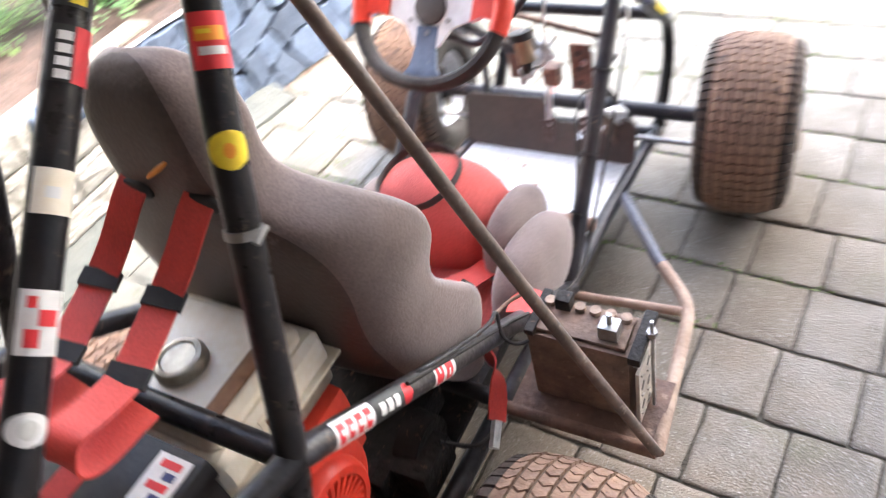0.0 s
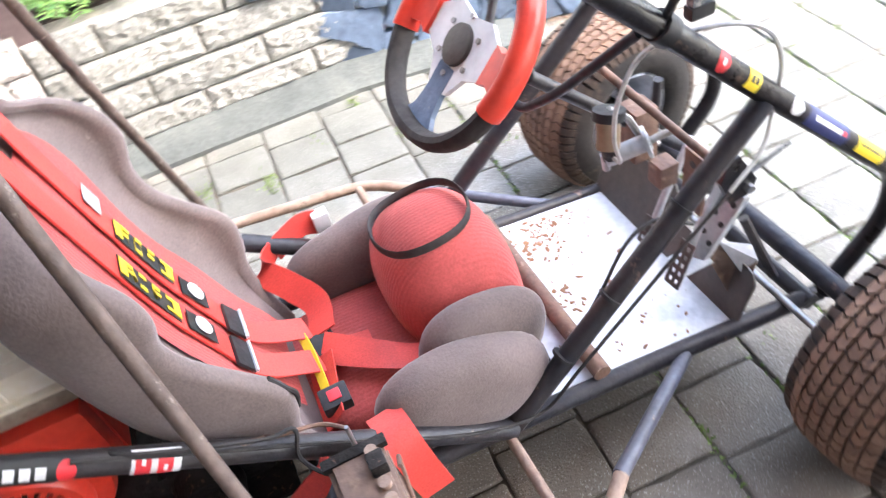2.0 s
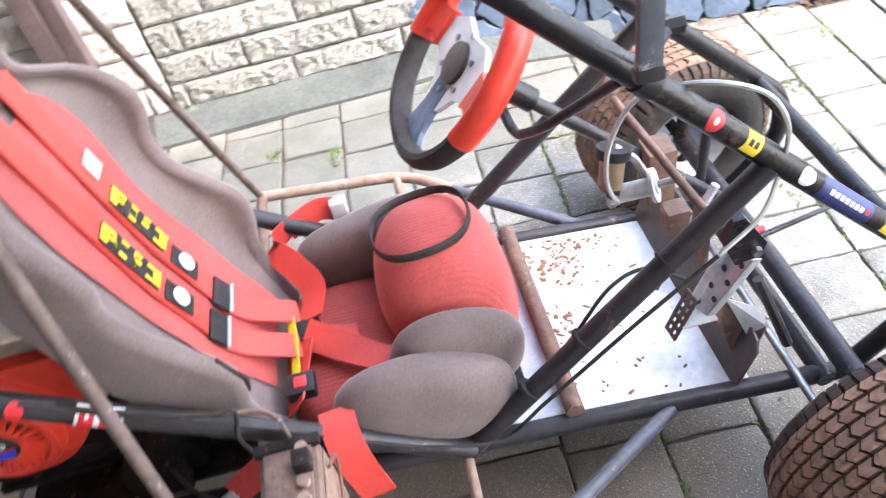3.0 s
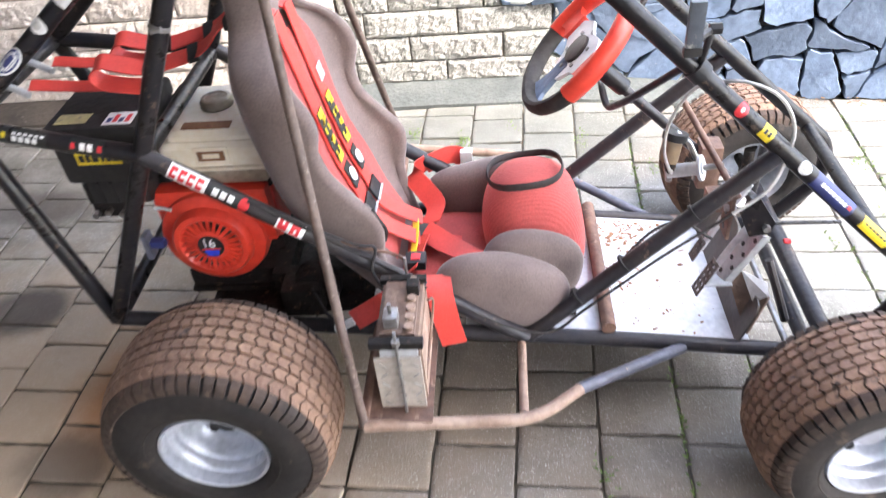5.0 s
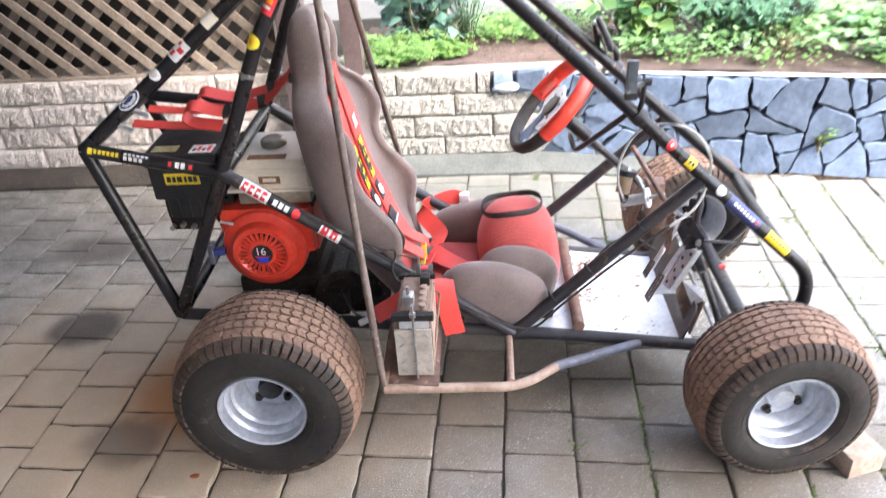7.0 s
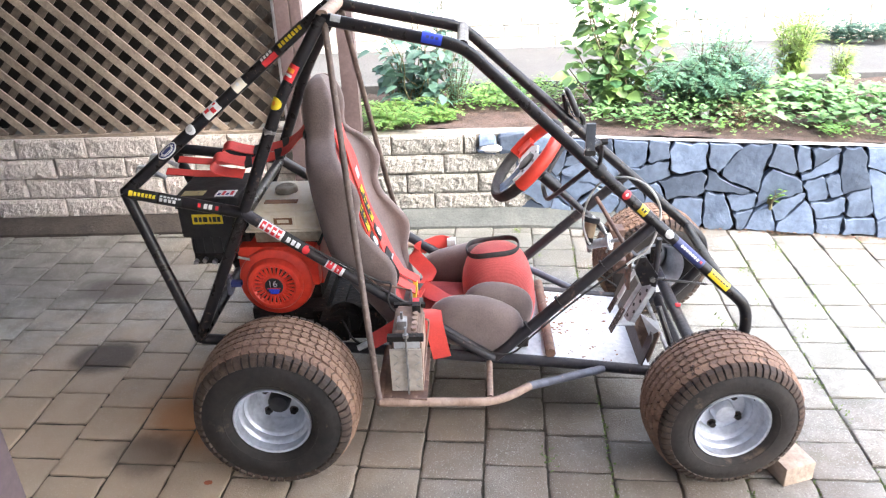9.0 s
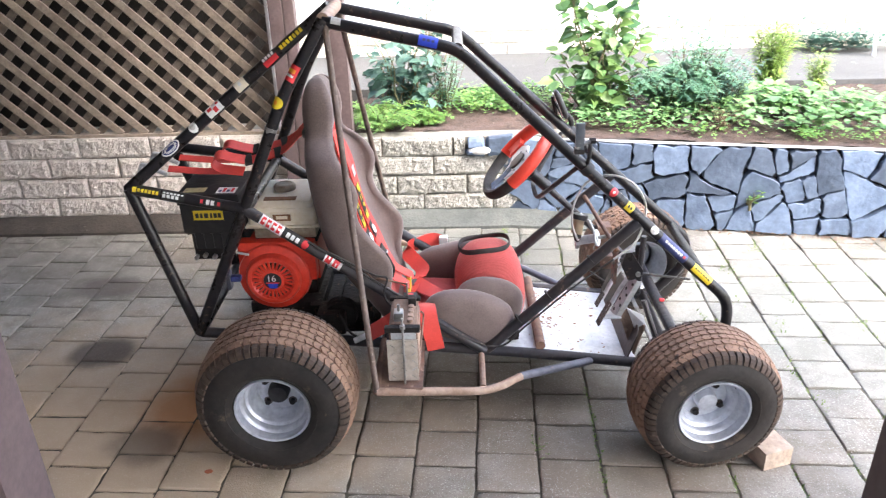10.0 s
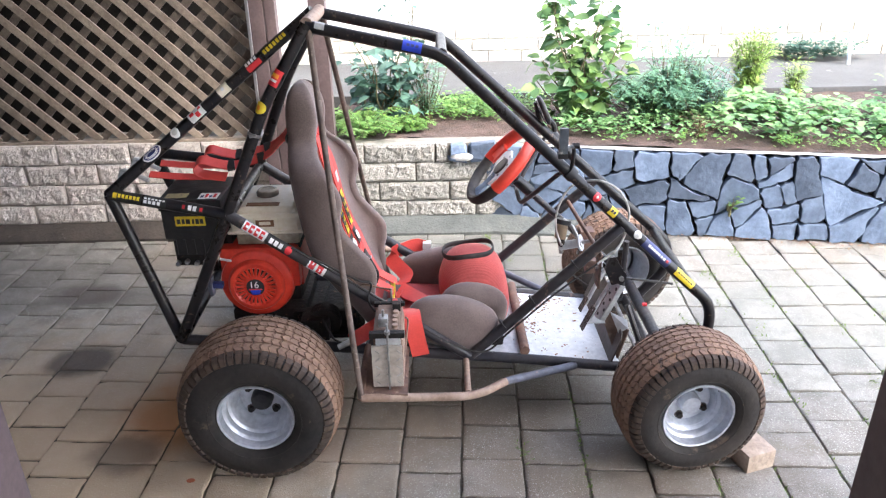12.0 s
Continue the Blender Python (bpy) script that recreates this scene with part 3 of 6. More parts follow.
bmesh.ops.translate(lb, verts=lb.verts, vec=-Vector(lattice.location))
part("bottom_batten", lb, M_LATTICE, lattice, smooth=False)


# ---- the go-kart ----
CY = 0.215            # its middle plane; near rail at y = 0
kart = empty("go_kart", "home-built go-kart, black tube roll cage, muddy tyres, parked on pavers", "go-kart")
R = 0.0165


def both(p):
    """The mirror place on the far side."""
    return (p[0], 2 * CY - p[1], p[2])


def pair(name, points, r, mat, bend=0.0, label="", far_mat=None):
    a = part(name, tube(points, r, bend), mat, kart, label)
    b = part(name, tube([both(p) for p in points], r, bend), far_mat or mat, kart, label)
    return a, b


APEX, BEND = (-0.597, 0.08, 1.195), (-0.242, 0.08, 1.112)
LOW, MID, REAR = (-1.043, -0.008, 0.293), (-0.851, -0.006, 0.696), (-1.18, 0.026, 0.752)
NV, YEL = (-0.172, -0.012, 0.211), (0.47, 0.0, 0.45)
NERF = (-0.482, -0.266, 0.25)

rail = pair("floor_rail", [(-1.04, 0, 0.288), (-0.7, 0, 0.26), (-0.3, 0, 0.219), (0.0, 0, 0.189), (0.3, -0.002, 0.152), (0.45, -0.005, 0.137)], R, M_TUBE_WORN, 0.1)
hoop = pair("rear_roll_hoop", [LOW, MID, (-0.722, 0.032, 0.992), APEX], R, M_TUBE, 0.05)
strut = pair("rear_strut", [REAR, LOW], R, M_TUBE)
diag = pair("rear_diagonal", [REAR, (-0.605, 0.16, 1.205)], R, M_TUBE)
rbar = pair("rear_side_bar", [REAR, MID], R, M_TUBE)
roof = pair("roof_tube", [(-0.6, 0.088, 1.19), BEND, YEL, (0.553, -0.004, 0.374), (0.56, -0.006, 0.27), (0.45, -0.01, 0.142)], R, M_TUBE, 0.045)
sbar = pair("side_bar", [MID, NV], R, M_TUBE_WORN)
fdiag = pair("front_diagonal", [(-0.165, -0.005, 0.212), (0.27, 0.02, 0.622)], R, M_TUBE_WORN)
nerf = pair("nerf_bar", [(-0.075, -0.163, 0.221), (-0.165, -0.24, 0.228), NERF], 0.0118, M_MUD_TUBE, 0.06, "mud-stained bent side tube")
pair("nerf_front_tube", [(0.155, -0.012, 0.168), (-0.077, -0.1625, 0.221)], 0.0122, M_BLUETUBE, 0, "blue-grey painted side tube")
pair("nerf_brace", [(-0.183, -0.01, 0.205), (-0.186, -0.228, 0.232)], 0.009, M_MUD_TUBE)
pair("nerf_rear_tube", [NERF, (-0.482, 0.0, 0.246)], 0.0115, M_RUST)
pair("stay_tube", [NERF, (-0.53, -0.12, 0.63), (-0.592, 0.08, 1.185)], 0.0088, M_STAY, 0.3, "thin rusty stay tube")


def cross_tube(name, p, r, mat, label=""):
    return part(name, tube([p, both(p)], r), mat, kart, label)


cross_tube("roof_crown", APEX, R * 1.08, M_MUD_TUBE, "scuffed bare crown tube")
cross_tube("roof_crossbar", BEND, R * 0.95, M_TUBE_WORN)
cross_tube("rear_crossbar", REAR, R, M_TUBE)
cross_tube("rear_lower_crossbar", LOW, R, M_TUBE)
cross_tube("shoulder_bar", (-0.85, 0.004, 0.69), R * 0.9, M_TUBE)
cross_tube("seat_crossbar", (0.0, 0.0, 0.218), 0.0155, M_RUST)
cross_tube("seat_crossbar", (-0.47, 0.0, 0.24), 0.0155, M_TUBE_WORN)
cross_tube("hoop_crossbar", (0.49, 0.0, 0.428), 0.0145, M_TUBE)
part("front_axle", tube([(0.435, -0.16, 0.2), (0.435, 0.59, 0.2)], 0.019), M_TUBE_WORN, kart)
part("front_lower_tube", tube([(0.42, -0.02, 0.142), (0.42, 0.45, 0.142)], 0.016), M_TUBE_WORN, kart)
part("tie_rod", tube([(0.37, -0.17, 0.165), (0.37, 0.6, 0.165)], 0.007), M_STEEL, kart)
part("rear_axle", tube([(-0.77, -0.2, 0.217), (-0.77, 0.63, 0.217)], 0.0135), M_CAST, kart)
part("brake_disc", turned([(0.155, 0.03), (0.155, 0.085), (0.16, 0.085), (0.16, 0.03)], at=(-0.77, 0, 0.217), sides=32), M_CAST, kart)
part("sprocket", turned([(0.31, 0.02), (0.31, 0.09), (0.315, 0.09), (0.315, 0.02)], at=(-0.77, 0, 0.217), sides=32), M_CAST, kart)
for yy in (0.05, 0.38):
    part("axle_bearing", box(-0.815, -0.725, yy - 0.015, yy + 0.015, 0.17, 0.265, 0.012), M_CAST, kart)

# stickers on the tubes, as plain shapes
FACE = (0, -1, 0.55)


def bars(n, a, b, m, lo=0.25, hi=0.75):
    return [(a + (b - a) * i / n, a + (b - a) * (i + 0.7) / n, lo, hi, m) for i in range(n)]


PALE_TAG = [(0.1, 0.9, 0.3, 0.45, M_CABLE)]
sticker("sticker", REAR, MID, R, 0.165, 0.082, FACE, 110, M_BLACKPRINT, kart, "black sticker with yellow print", bars(6, 0.2, 0.98, M_YELLOW, 0.34, 0.66) + [(0.02, 0.16, 0.28, 0.74, M_YELLOW)])
sticker("sticker", REAR, MID, R, 0.4, 0.066, FACE, 110, M_BLACKPRINT, kart, "black sticker with two lines of white print", bars(4, 0.04, 0.8, M_WHITE, 0.48, 0.76) + bars(6, 0.04, 0.98, M_WHITE, 0.26, 0.4))
sticker("sticker", REAR, MID, R, 0.72, 0.062, FACE, 110, M_BLACKPRINT, kart, "black sticker with white and red print", [(0.3, 0.46, 0.3, 0.72, M_WHITE), (0.52, 0.68, 0.3, 0.72, M_WHITE), (0.03, 0.16, 0.34, 0.68, M_REDPRINT), (0.82, 0.96, 0.34, 0.68, M_REDPRINT)])
sticker("sticker", MID, NV, R, 0.104, 0.072, FACE, 125, M_WHITE, kart, "white sticker with red letters", bars(4, 0.06, 0.97, M_REDPRINT, 0.18, 0.84) + bars(4, 0.12, 1.0, M_WHITE, 0.4, 0.58))
sticker("sticker", MID, NV, R, 0.188, 0.058, FACE, 120, M_BLACKPRINT, kart, "black sticker with white letters", bars(3, 0.12, 0.9, M_WHITE, 0.3, 0.72))
sticker("sticker", MID, NV, R, 0.234, 0.02, FACE, 100, M_REDPRINT, kart, "round red sticker", oval=True)
sticker("sticker", MID, NV, R, 0.347, 0.056, FACE, 130, M_WHITE, kart, "white sticker with two red letters", bars(2, 0.08, 0.97, M_REDPRINT, 0.12, 0.88) + [(0.2, 0.28, 0.3, 0.5, M_WHITE), (0.65, 0.73, 0.5, 0.75, M_WHITE)])
A2 = (-0.605, 0.16, 1.205)
for at, ln, m, mk, lb in ((0.233, 0.062, M_WHITE, [(0.06, 0.94, 0.12, 0.88, M_NAVY), (0.12, 0.88, 0.2, 0.8, M_WHITE), (0.25, 0.75, 0.36, 0.62, M_NAVY)], "white oval sticker with dark print"),
                          (0.35, 0.026, M_WHITE, [(0.2, 0.8, 0.3, 0.7, M_CABLE)], "small round pale sticker"),
                          (0.457, 0.05, M_WHITE, [(0.12, 0.4, 0.2, 0.5, M_REDPRINT), (0.45, 0.7, 0.45, 0.85, M_REDPRINT), (0.72, 0.9, 0.2, 0.4, M_REDPRINT)], "white sticker with red marks"),
                          (0.592, 0.036, M_CREAM, [(0.35, 0.6, 0.3, 0.6, M_WHITE)], "worn white sticker"),
                          (0.738, 0.046, M_BLACKPRINT, [(0.0, 1.0, 0.55, 1.0, M_REDPRINT), *bars(4, 0.05, 0.95, M_WHITE, 0.2, 0.5)], "red and black sticker with white print"),
                          (0.848, 0.088, M_BLACKPRINT, bars(7, 0.03, 0.97, M_YELLOW, 0.36, 0.7), "black sticker with yellow letters")):
    sticker("sticker", REAR, A2, R, at, ln, FACE, 120, m, kart, lb, mk, oval="oval" in lb or "round" in lb)
H1 = (-0.722, 0.032, 0.992)
sticker("sticker", MID, H1, R, 0.985, 0.034, (-0.5, -1, 0.5), 140, M_YELLOW, kart, "round yellow sticker", [(0.3, 0.7, 0.35, 0.6, M_ORANGE)], oval=True)
sticker("sticker", H1, APEX, R, 0.34, 0.046, (-0.5, -1, 0.5), 130, M_REDPRINT, kart, "red sticker with orange and white marks", [(0.5, 0.75, 0.15, 0.8, M_ORANGE), (0.62, 0.7, 0.2, 0.5, M_YELLOW), (0.25, 0.4, 0.2, 0.8, M_WHITE)])
sticker("sticker", APEX, BEND, R, 0.777, 0.052, FACE, 120, M_BLUE, kart, "blue sticker", bars(3, 0.2, 0.9, M_NAVY, 0.4, 0.6))
sticker("sticker", APEX, BEND, R, 0.1, 0.026, FACE, 70, M_GALV, kart, "pale metal tag", PALE_TAG)
sticker("sticker", BEND, YEL, R, 0.606, 0.022, FACE, 110, M_REDPRINT, kart, "round red sticker", [(0.35, 0.65, 0.35, 0.65, M_WHITE)], oval=True)
sticker("sticker", BEND, YEL, R, 0.673, 0.026, FACE, 100, M_YELLOW, kart, "small yellow sticker", bars(2, 0.2, 0.9, M_BLACKPRINT, 0.35, 0.65))
sticker("sticker", BEND, YEL, R, 0.778, 0.026, FACE, 90, M_WHITE, kart, "round white sticker", [(0.25, 0.75, 0.3, 0.7, M_CABLE)], oval=True)
sticker("sticker", BEND, YEL, R, 0.862, 0.105, FACE, 120, M_NAVY, kart, "dark blue sticker with white letters", bars(7, 0.16, 0.84, M_WHITE, 0.42, 0.62) + [(0.86, 0.93, 0.4, 0.6, M_REDPRINT)])
sticker("sticker", BEND, YEL, R, 0.985, 0.075, FACE, 90, M_YELLOW, kart, "yellow sticker with dark letters", bars(6, 0.1, 0.95, M_BLACKPRINT, 0.4, 0.56))
clip_ring = part("hose_clip", tube([(-0.757, 0.0215, 0.914), (-0.7535, 0.0225, 0.922)], R + 0.0016), M_STEEL, kart)
part("clip_screw", tube([(-0.764, 0.003, 0.916), (-0.745, 0.004, 0.921)], 0.004, sides=8), M_STEEL, clip_ring)

# floor pan, heel plate
def pan_z(x):
    """Top of the sloping floor pan."""
    return 0.196 - 0.12 * x


pan = bmesh.new()
loft([[Vector((x, y, pan_z(x) + dz)) for y, dz in ((0.008, -0.004), (2 * CY - 0.008, -0.004), (2 * CY - 0.008, 0), (0.008, 0))] for x in (-0.3, 0.3)], bm=pan)
part("floor_pan", pan, M_ALU, kart, "scratched bare aluminium floor sheet with rust flakes", smooth=False)
heel = bmesh.new()
prof = [(0.0, -0.04), (0.0, 0.05), (0.012, 0.066), (0.03, 0.07), (0.055, 0.068), (0.075, 0.054), (0.1, 0.045), (0.19, 0.05), (0.215, 0.085), (0.235, 0.105), (0.43, 0.105), (0.437, 0.1), (0.437, -0.04)]
ring = [Vector((0.278 + 0.3 * h, y - 0.003, 0.2 + h * (1 - 0.14 * y / 0.43))) for y, h in prof]
loft([ring, [p + Vector((0.004, 0, -0.0015)) for p in ring]], bm=heel)
part("heel_plate", heel, M_DARKPLATE, kart, "dark brown cut sheet-metal heel plate", smooth=False)
flake = random.Random(5)
fl = bmesh.new()
heaps = [(0.075, 0.35, 0.036, 0.62), (0.045, 0.2, 0.025, 0.14), (0.16, 0.38, 0.03, 0.06), (0.1, 0.14, 0.09, 0.18)]
for _ in range(520):
    q = flake.random()
    for hx, hy, sp, share in heaps:
        q -= share
        if q < 0:
            break
    u, v = flake.gauss(hx, sp), flake.gauss(hy, sp)
    s = 0.0009 + 0.0042 * flake.random() ** 3
    if 0.02 < v < 0.41 and -0.29 < u < 0.27:
        blob((u, v, pan_z(u) + 0.0003 + s * 0.12), (s * flake.uniform(0.7, 2), s * flake.uniform(0.5, 1.2), s * 0.22), turn=Matrix.Rotation(flake.uniform(0, 3), 4, "Z"), bm=fl, nu=6, nv=4, dent=0.5, seed=flake.random() * 50)
tagged(thing("leaf_litter", fl, M_TANKRUST, "rust flakes and dry crumbs lying on the floor pan", "debris", kind="stuff"))

# nerf tray and battery
part("battery_tray", box(-0.482, -0.355, -0.262, -0.02, 0.252, 0.257), M_RUST, kart, "rusty steel tray", smooth=False)
batt = part("battery", box(-0.445, -0.368, -0.215, -0.055, 0.262, 0.424, 0.004), M_BATT, kart, "dusty brown battery in a strapped tray")
part("battery_side", box(-0.3675, -0.365, -0.21, -0.06, 0.262, 0.4, 0.001), M_MUD_TUBE, batt, "muddy battery flank", smooth=False)
plate = part("tread_plate", box(-0.45, -0.366, -0.232, -0.226, 0.262, 0.394, 0.001), M_PLATE, batt, "aluminium tread-plate guard", smooth=False)
part("guard_lip", box(-0.438, -0.37, -0.226, -0.219, 0.394, 0.418, 0.001), M_GALV, batt, "bare metal guard edge", smooth=False)
for i in range(5):
    for j in range(3):
        x, z, up = -0.441 + 0.029 * j, 0.276 + 0.025 * i, 0.005 if (i + j) % 2 else -0.005
        part("plate_ridge", tube([(x, -0.2325, z - up), (x + 0.012, -0.2325, z + up)], 0.0017, sides=5), M_STEEL, plate)
part("clamp_bar", box(-0.454, -0.358, -0.235, -0.216, 0.42, 0.436, 0.003), M_CAST, batt)
part("clamp_bar", box(-0.45, -0.362, -0.07, -0.055, 0.424, 0.436, 0.002), M_CAST, batt)
part("clamp_rod", tube([(-0.404, -0.24, 0.258), (-0.404, -0.238, 0.468)], 0.003, sides=8), M_STEEL, batt)
part("clamp_rod", tube([(-0.4, -0.055, 0.258), (-0.4, -0.052, 0.475)], 0.003, sides=8), M_STEEL, batt)
part("clamp_nut", tube([(-0.404, -0.238, 0.436), (-0.404, -0.238, 0.446)], 0.008, sides=6), M_STEEL, batt)
part("terminal", box(-0.43, -0.404, -0.195, -0.165, 0.43, 0.458, 0.004), M_STEEL, batt, "corroded battery terminal")
part("terminal", box(-0.395, -0.372, -0.11, -0.085, 0.43, 0.455, 0.004), M_CAST, batt, "corroded battery terminal")
part("terminal_bolt", tube([(-0.417, -0.18, 0.455), (-0.417, -0.18, 0.478)], 0.004, sides=8), M_STEEL, batt)
part("battery_top", box(-0.438, -0.374, -0.208, -0.06, 0.424, 0.432, 0.004), M_BATT, batt)
for k in range(6):
    part("cell_cap", tube([(-0.385, -0.195 + 0.024 * k, 0.43), (-0.385, -0.195 + 0.024 * k, 0.441)], 0.0085, sides=12), M_MUD_TUBE, batt, "round cell cap")
for i, pts in enumerate(([(-0.4, -0.05, 0.47), (-0.43, -0.02, 0.46), (-0.48, -0.015, 0.47), (-0.5, 0.0, 0.46), (-0.52, -0.025, 0.5)],
                         [(-0.41, -0.09, 0.42), (-0.45, -0.05, 0.4), (-0.47, -0.03, 0.43), (-0.46, -0.02, 0.475), (-0.5, -0.024, 0.49), (-0.62, -0.02, 0.56), (-0.66, 0.0, 0.57)],
                         [(-0.36, -0.09, 0.4), (-0.355, -0.06, 0.37), (-0.36, -0.1, 0.33), (-0.367, -0.2, 0.3)])):
    part("wire", tube(smooth_line(pts), 0.003, sides=6), (M_RUST, M_RUBBER, M_RUST)[i], kart)

# wheels
def wheel(name, at, width, outer, lip, dish, label):
    """A soft turf tyre, flat where it meets the ground, on a stepped steel rim; the outer face looks to -y."""
    h = width / 2
    low = -at[2] + 0.001

    def settle(bm):
        for v in bm.verts:
            if v.co.z < low + 0.012:
                sink = low + 0.012 - v.co.z
                v.co.z = max(low, low + 0.012 - sink * 0.6)
                v.co.y += math.copysign(0.35 * sink, v.co.y) if abs(v.co.y) > h * 0.8 else 0
        return bm
    hub = bmesh.new()
    e = dish - 0.106
    turned([(-h + 0.02, lip + 0.001), (-h + 0.006, lip + 0.001), (-h + 0.003, lip - 0.001), (-h + 0.005, lip - 0.006), (-h + 0.012, lip - 0.0075), (-h + 0.03, lip - 0.0085), (-h + 0.034, lip - 0.014), (-h + 0.038, lip - 0.0165), (-h + 0.052, lip - 0.018), (-h + 0.056, lip - 0.023), (-h + 0.06, lip - 0.026),
            (-h + 0.082 + e, lip - 0.028), (-h + 0.09 + e, lip - 0.034), (-h + 0.103 + e, 0.064), (-h + 0.1 + e, 0.046), (-h + dish, 0.034), (-h + dish, 0.004)], bm=hub, sides=64)
    turned([(-h + 0.012, lip), (h - 0.012, lip), (h - 0.008, lip - 0.004), (h - 0.03, lip - 0.02), (-h + dish + 0.006, lip - 0.03)], bm=hub, sides=48)
    w = tagged(new(name, mesh_of(name, hub, M_RIM)), label)
    w.parent = kart
    w.location = at
    tyre = bmesh.new()
    o = outer - 0.009
    span = o - lip
    prof = [(-h + 0.014, lip - 0.001), (-h + 0.004, lip + 0.004), (-h - 0.005, lip + 0.012), (-h - 0.01, lip + 0.28 * span), (-h - 0.0115, lip + 0.42 * span), (-h - 0.0095, lip + 0.57 * span), (-h - 0.0035, lip + 0.72 * span), (-h + 0.006, lip + 0.85 * span), (-h + 0.018, o - 0.011), (-h + 0.034, o - 0.003), (-h * 0.5, o + 0.003), (0, o + 0.004)]
    prof = prof + [(-a, b) for a, b in prof[-2::-1]]
    turned(prof, bm=tyre, sides=72)
    for f in tyre.faces:
        c = f.calc_center_median()
        if math.hypot(c.x, c.z) > o - 0.009:
            f.material_index = 1
    part("tyre", settle(tyre), [M_TYRE, M_GROOVE], w, "dusty black rubber tyre sidewall")
    # raised rings moulded into the sidewall
    for rr, yy in ((lip + 0.2 * span, -h - 0.0075),):
        part("sidewall_ring", settle(turned([(yy + 0.002, rr - 0.0022), (yy - 0.001, rr - 0.001), (yy - 0.001, rr + 0.001), (yy + 0.002, rr + 0.0022)], sides=72)), M_TYRE, w)
    tread, lugs = bmesh.new(), bmesh.new()
    rows, cols = 58, 7
    tw = width - 0.034
    wob = random.Random(int(width * 1000))
    for i in range(rows):
        a0 = 2 * math.pi * i / rows
        da = 2 * math.pi / rows
        for j in range(cols):
            y0, y1 = -tw / 2 + tw * (j + 0.055) / cols, -tw / 2 + tw * (j + 0.945) / cols
            ym = (y0 + y1) / 2
            top, base_ring = [], []
            worn = wob.uniform(-0.0012, 0.0012)
            slip = wob.uniform(-0.06, 0.06)
            for y, f in ((y0, 0.0), (ym, 0.3), (y1, 0.0), (y1, 0.83), (ym, 1.13), (y0, 0.83)):
                a = a0 + da * (f + slip)
                drop = 0.015 * abs(y / (tw / 2)) ** 3.5
                lean = 0.0014 if abs(y - ym) > 1e-6 else 0
                for lst, rr, sh in ((base_ring, outer - 0.012 - drop, 0.0), (top, outer + 0.001 + worn - drop, 1.0)):
                    yy = y + (lean * sh if y < ym else -lean * sh)
                    lst.append(Vector((rr * math.cos(a), yy, rr * math.sin(a))))
            lv, tv = [tread.verts.new(p) for p in base_ring], [tread.verts.new(p) for p in top]
            tread.faces.new(tv)
            for q in range(6):
                tread.faces.new((lv[q], lv[(q + 1) % 6], tv[(q + 1) % 6], tv[q]))
        # short shoulder lugs that fade into the sidewall
        for sd in (-1, 1):
            a1, a2 = a0 + da * (0.06 + wob.uniform(-0.05, 0.05)), a0 + da * (0.8 + wob.uniform(-0.06, 0.06))
            line = ((outer - 0.0125, tw / 2 - 0.002), (outer - 0.0175, h - 0.004), (outer - 0.026, h + 0.003), (outer - 0.037, h + 0.0072), (outer - 0.042, h + 0.002), (outer - 0.03, tw / 2 - 0.012))
            loft([[Vector((rr * math.cos(a), sd * yy, rr * math.sin(a))) for rr, yy in line] for a in (a1, a2)], bm=lugs)
    tagged(part("shoulder_tread", settle(lugs), M_LUG, w, "dusty rubber shoulder lugs", smooth=False), kind="stuff")
    part("tread", settle(tread), M_TREAD, w, "muddy worn turf tread blocks", smooth=False)
    part("hub_cap", turned([(-h + dish, 0.031), (-h + dish - 0.022, 0.03), (-h + dish - 0.03, 0.026), (-h + dish - 0.033, 0.0005)], sides=24), M_RIM if "front" in label else M_BLACK, w)
    for k in range(4):
        a = math.pi / 4 + k * math.pi / 2 + (0.3 if "front" in label else 0)
        c = (0.05 * math.cos(a), -h + dish - 0.004, 0.05 * math.sin(a))
        part("wheel_nut", tube([c, (c[0], c[1] - 0.014, c[2])], 0.009, sides=6), M_CAST, w)
        part("nut_seat", tube([(c[0], c[1] - 0.001, c[2]), (c[0], c[1] - 0.0025, c[2])], 0.0125, sides=14), M_DARKPLATE, w)
    part("valve", tube([(0.075, -h + 0.07, 0.055), (0.07, -h + 0.045, 0.05)], 0.004, sides=8), M_RUBBER, w)
    return w


rear_wheel = wheel("wheel", (-0.77, -0.197, 0.2145), 0.215, 0.226, 0.105, 0.108, "rear wheel, silver rim with wide muddy turf tyre")
front_wheel = wheel("wheel", (0.434, -0.222, 0.194), 0.188, 0.206, 0.102, 0.084, "front wheel, silver rim with muddy turf tyre")
copy_thing(rear_wheel, pose(-0.77, 2 * CY + 0.197, 0.2145, 0, 0, 180))
copy_thing(front_wheel, pose(0.434, 2 * CY + 0.222, 0.194, 0, 0, 186))
front_wheel.rotation_euler[2] = radians(5)
for yy, sg in ((-0.15, 1), (2 * CY + 0.15, -1)):
    part("kingpin", tube([(0.432, yy + 0.0, 0.15), (0.432, yy, 0.27)], 0.014), M_CAST, kart)
    part("stub_axle", tube([(0.434, yy, 0.2), (0.434, yy - 0.09 * sg, 0.196)], 0.012), M_CAST, kart)
    part("steering_arm", tube([(0.432, yy, 0.175), (0.37, yy + 0.03 * sg, 0.168)], 0.008), M_STEEL, kart)

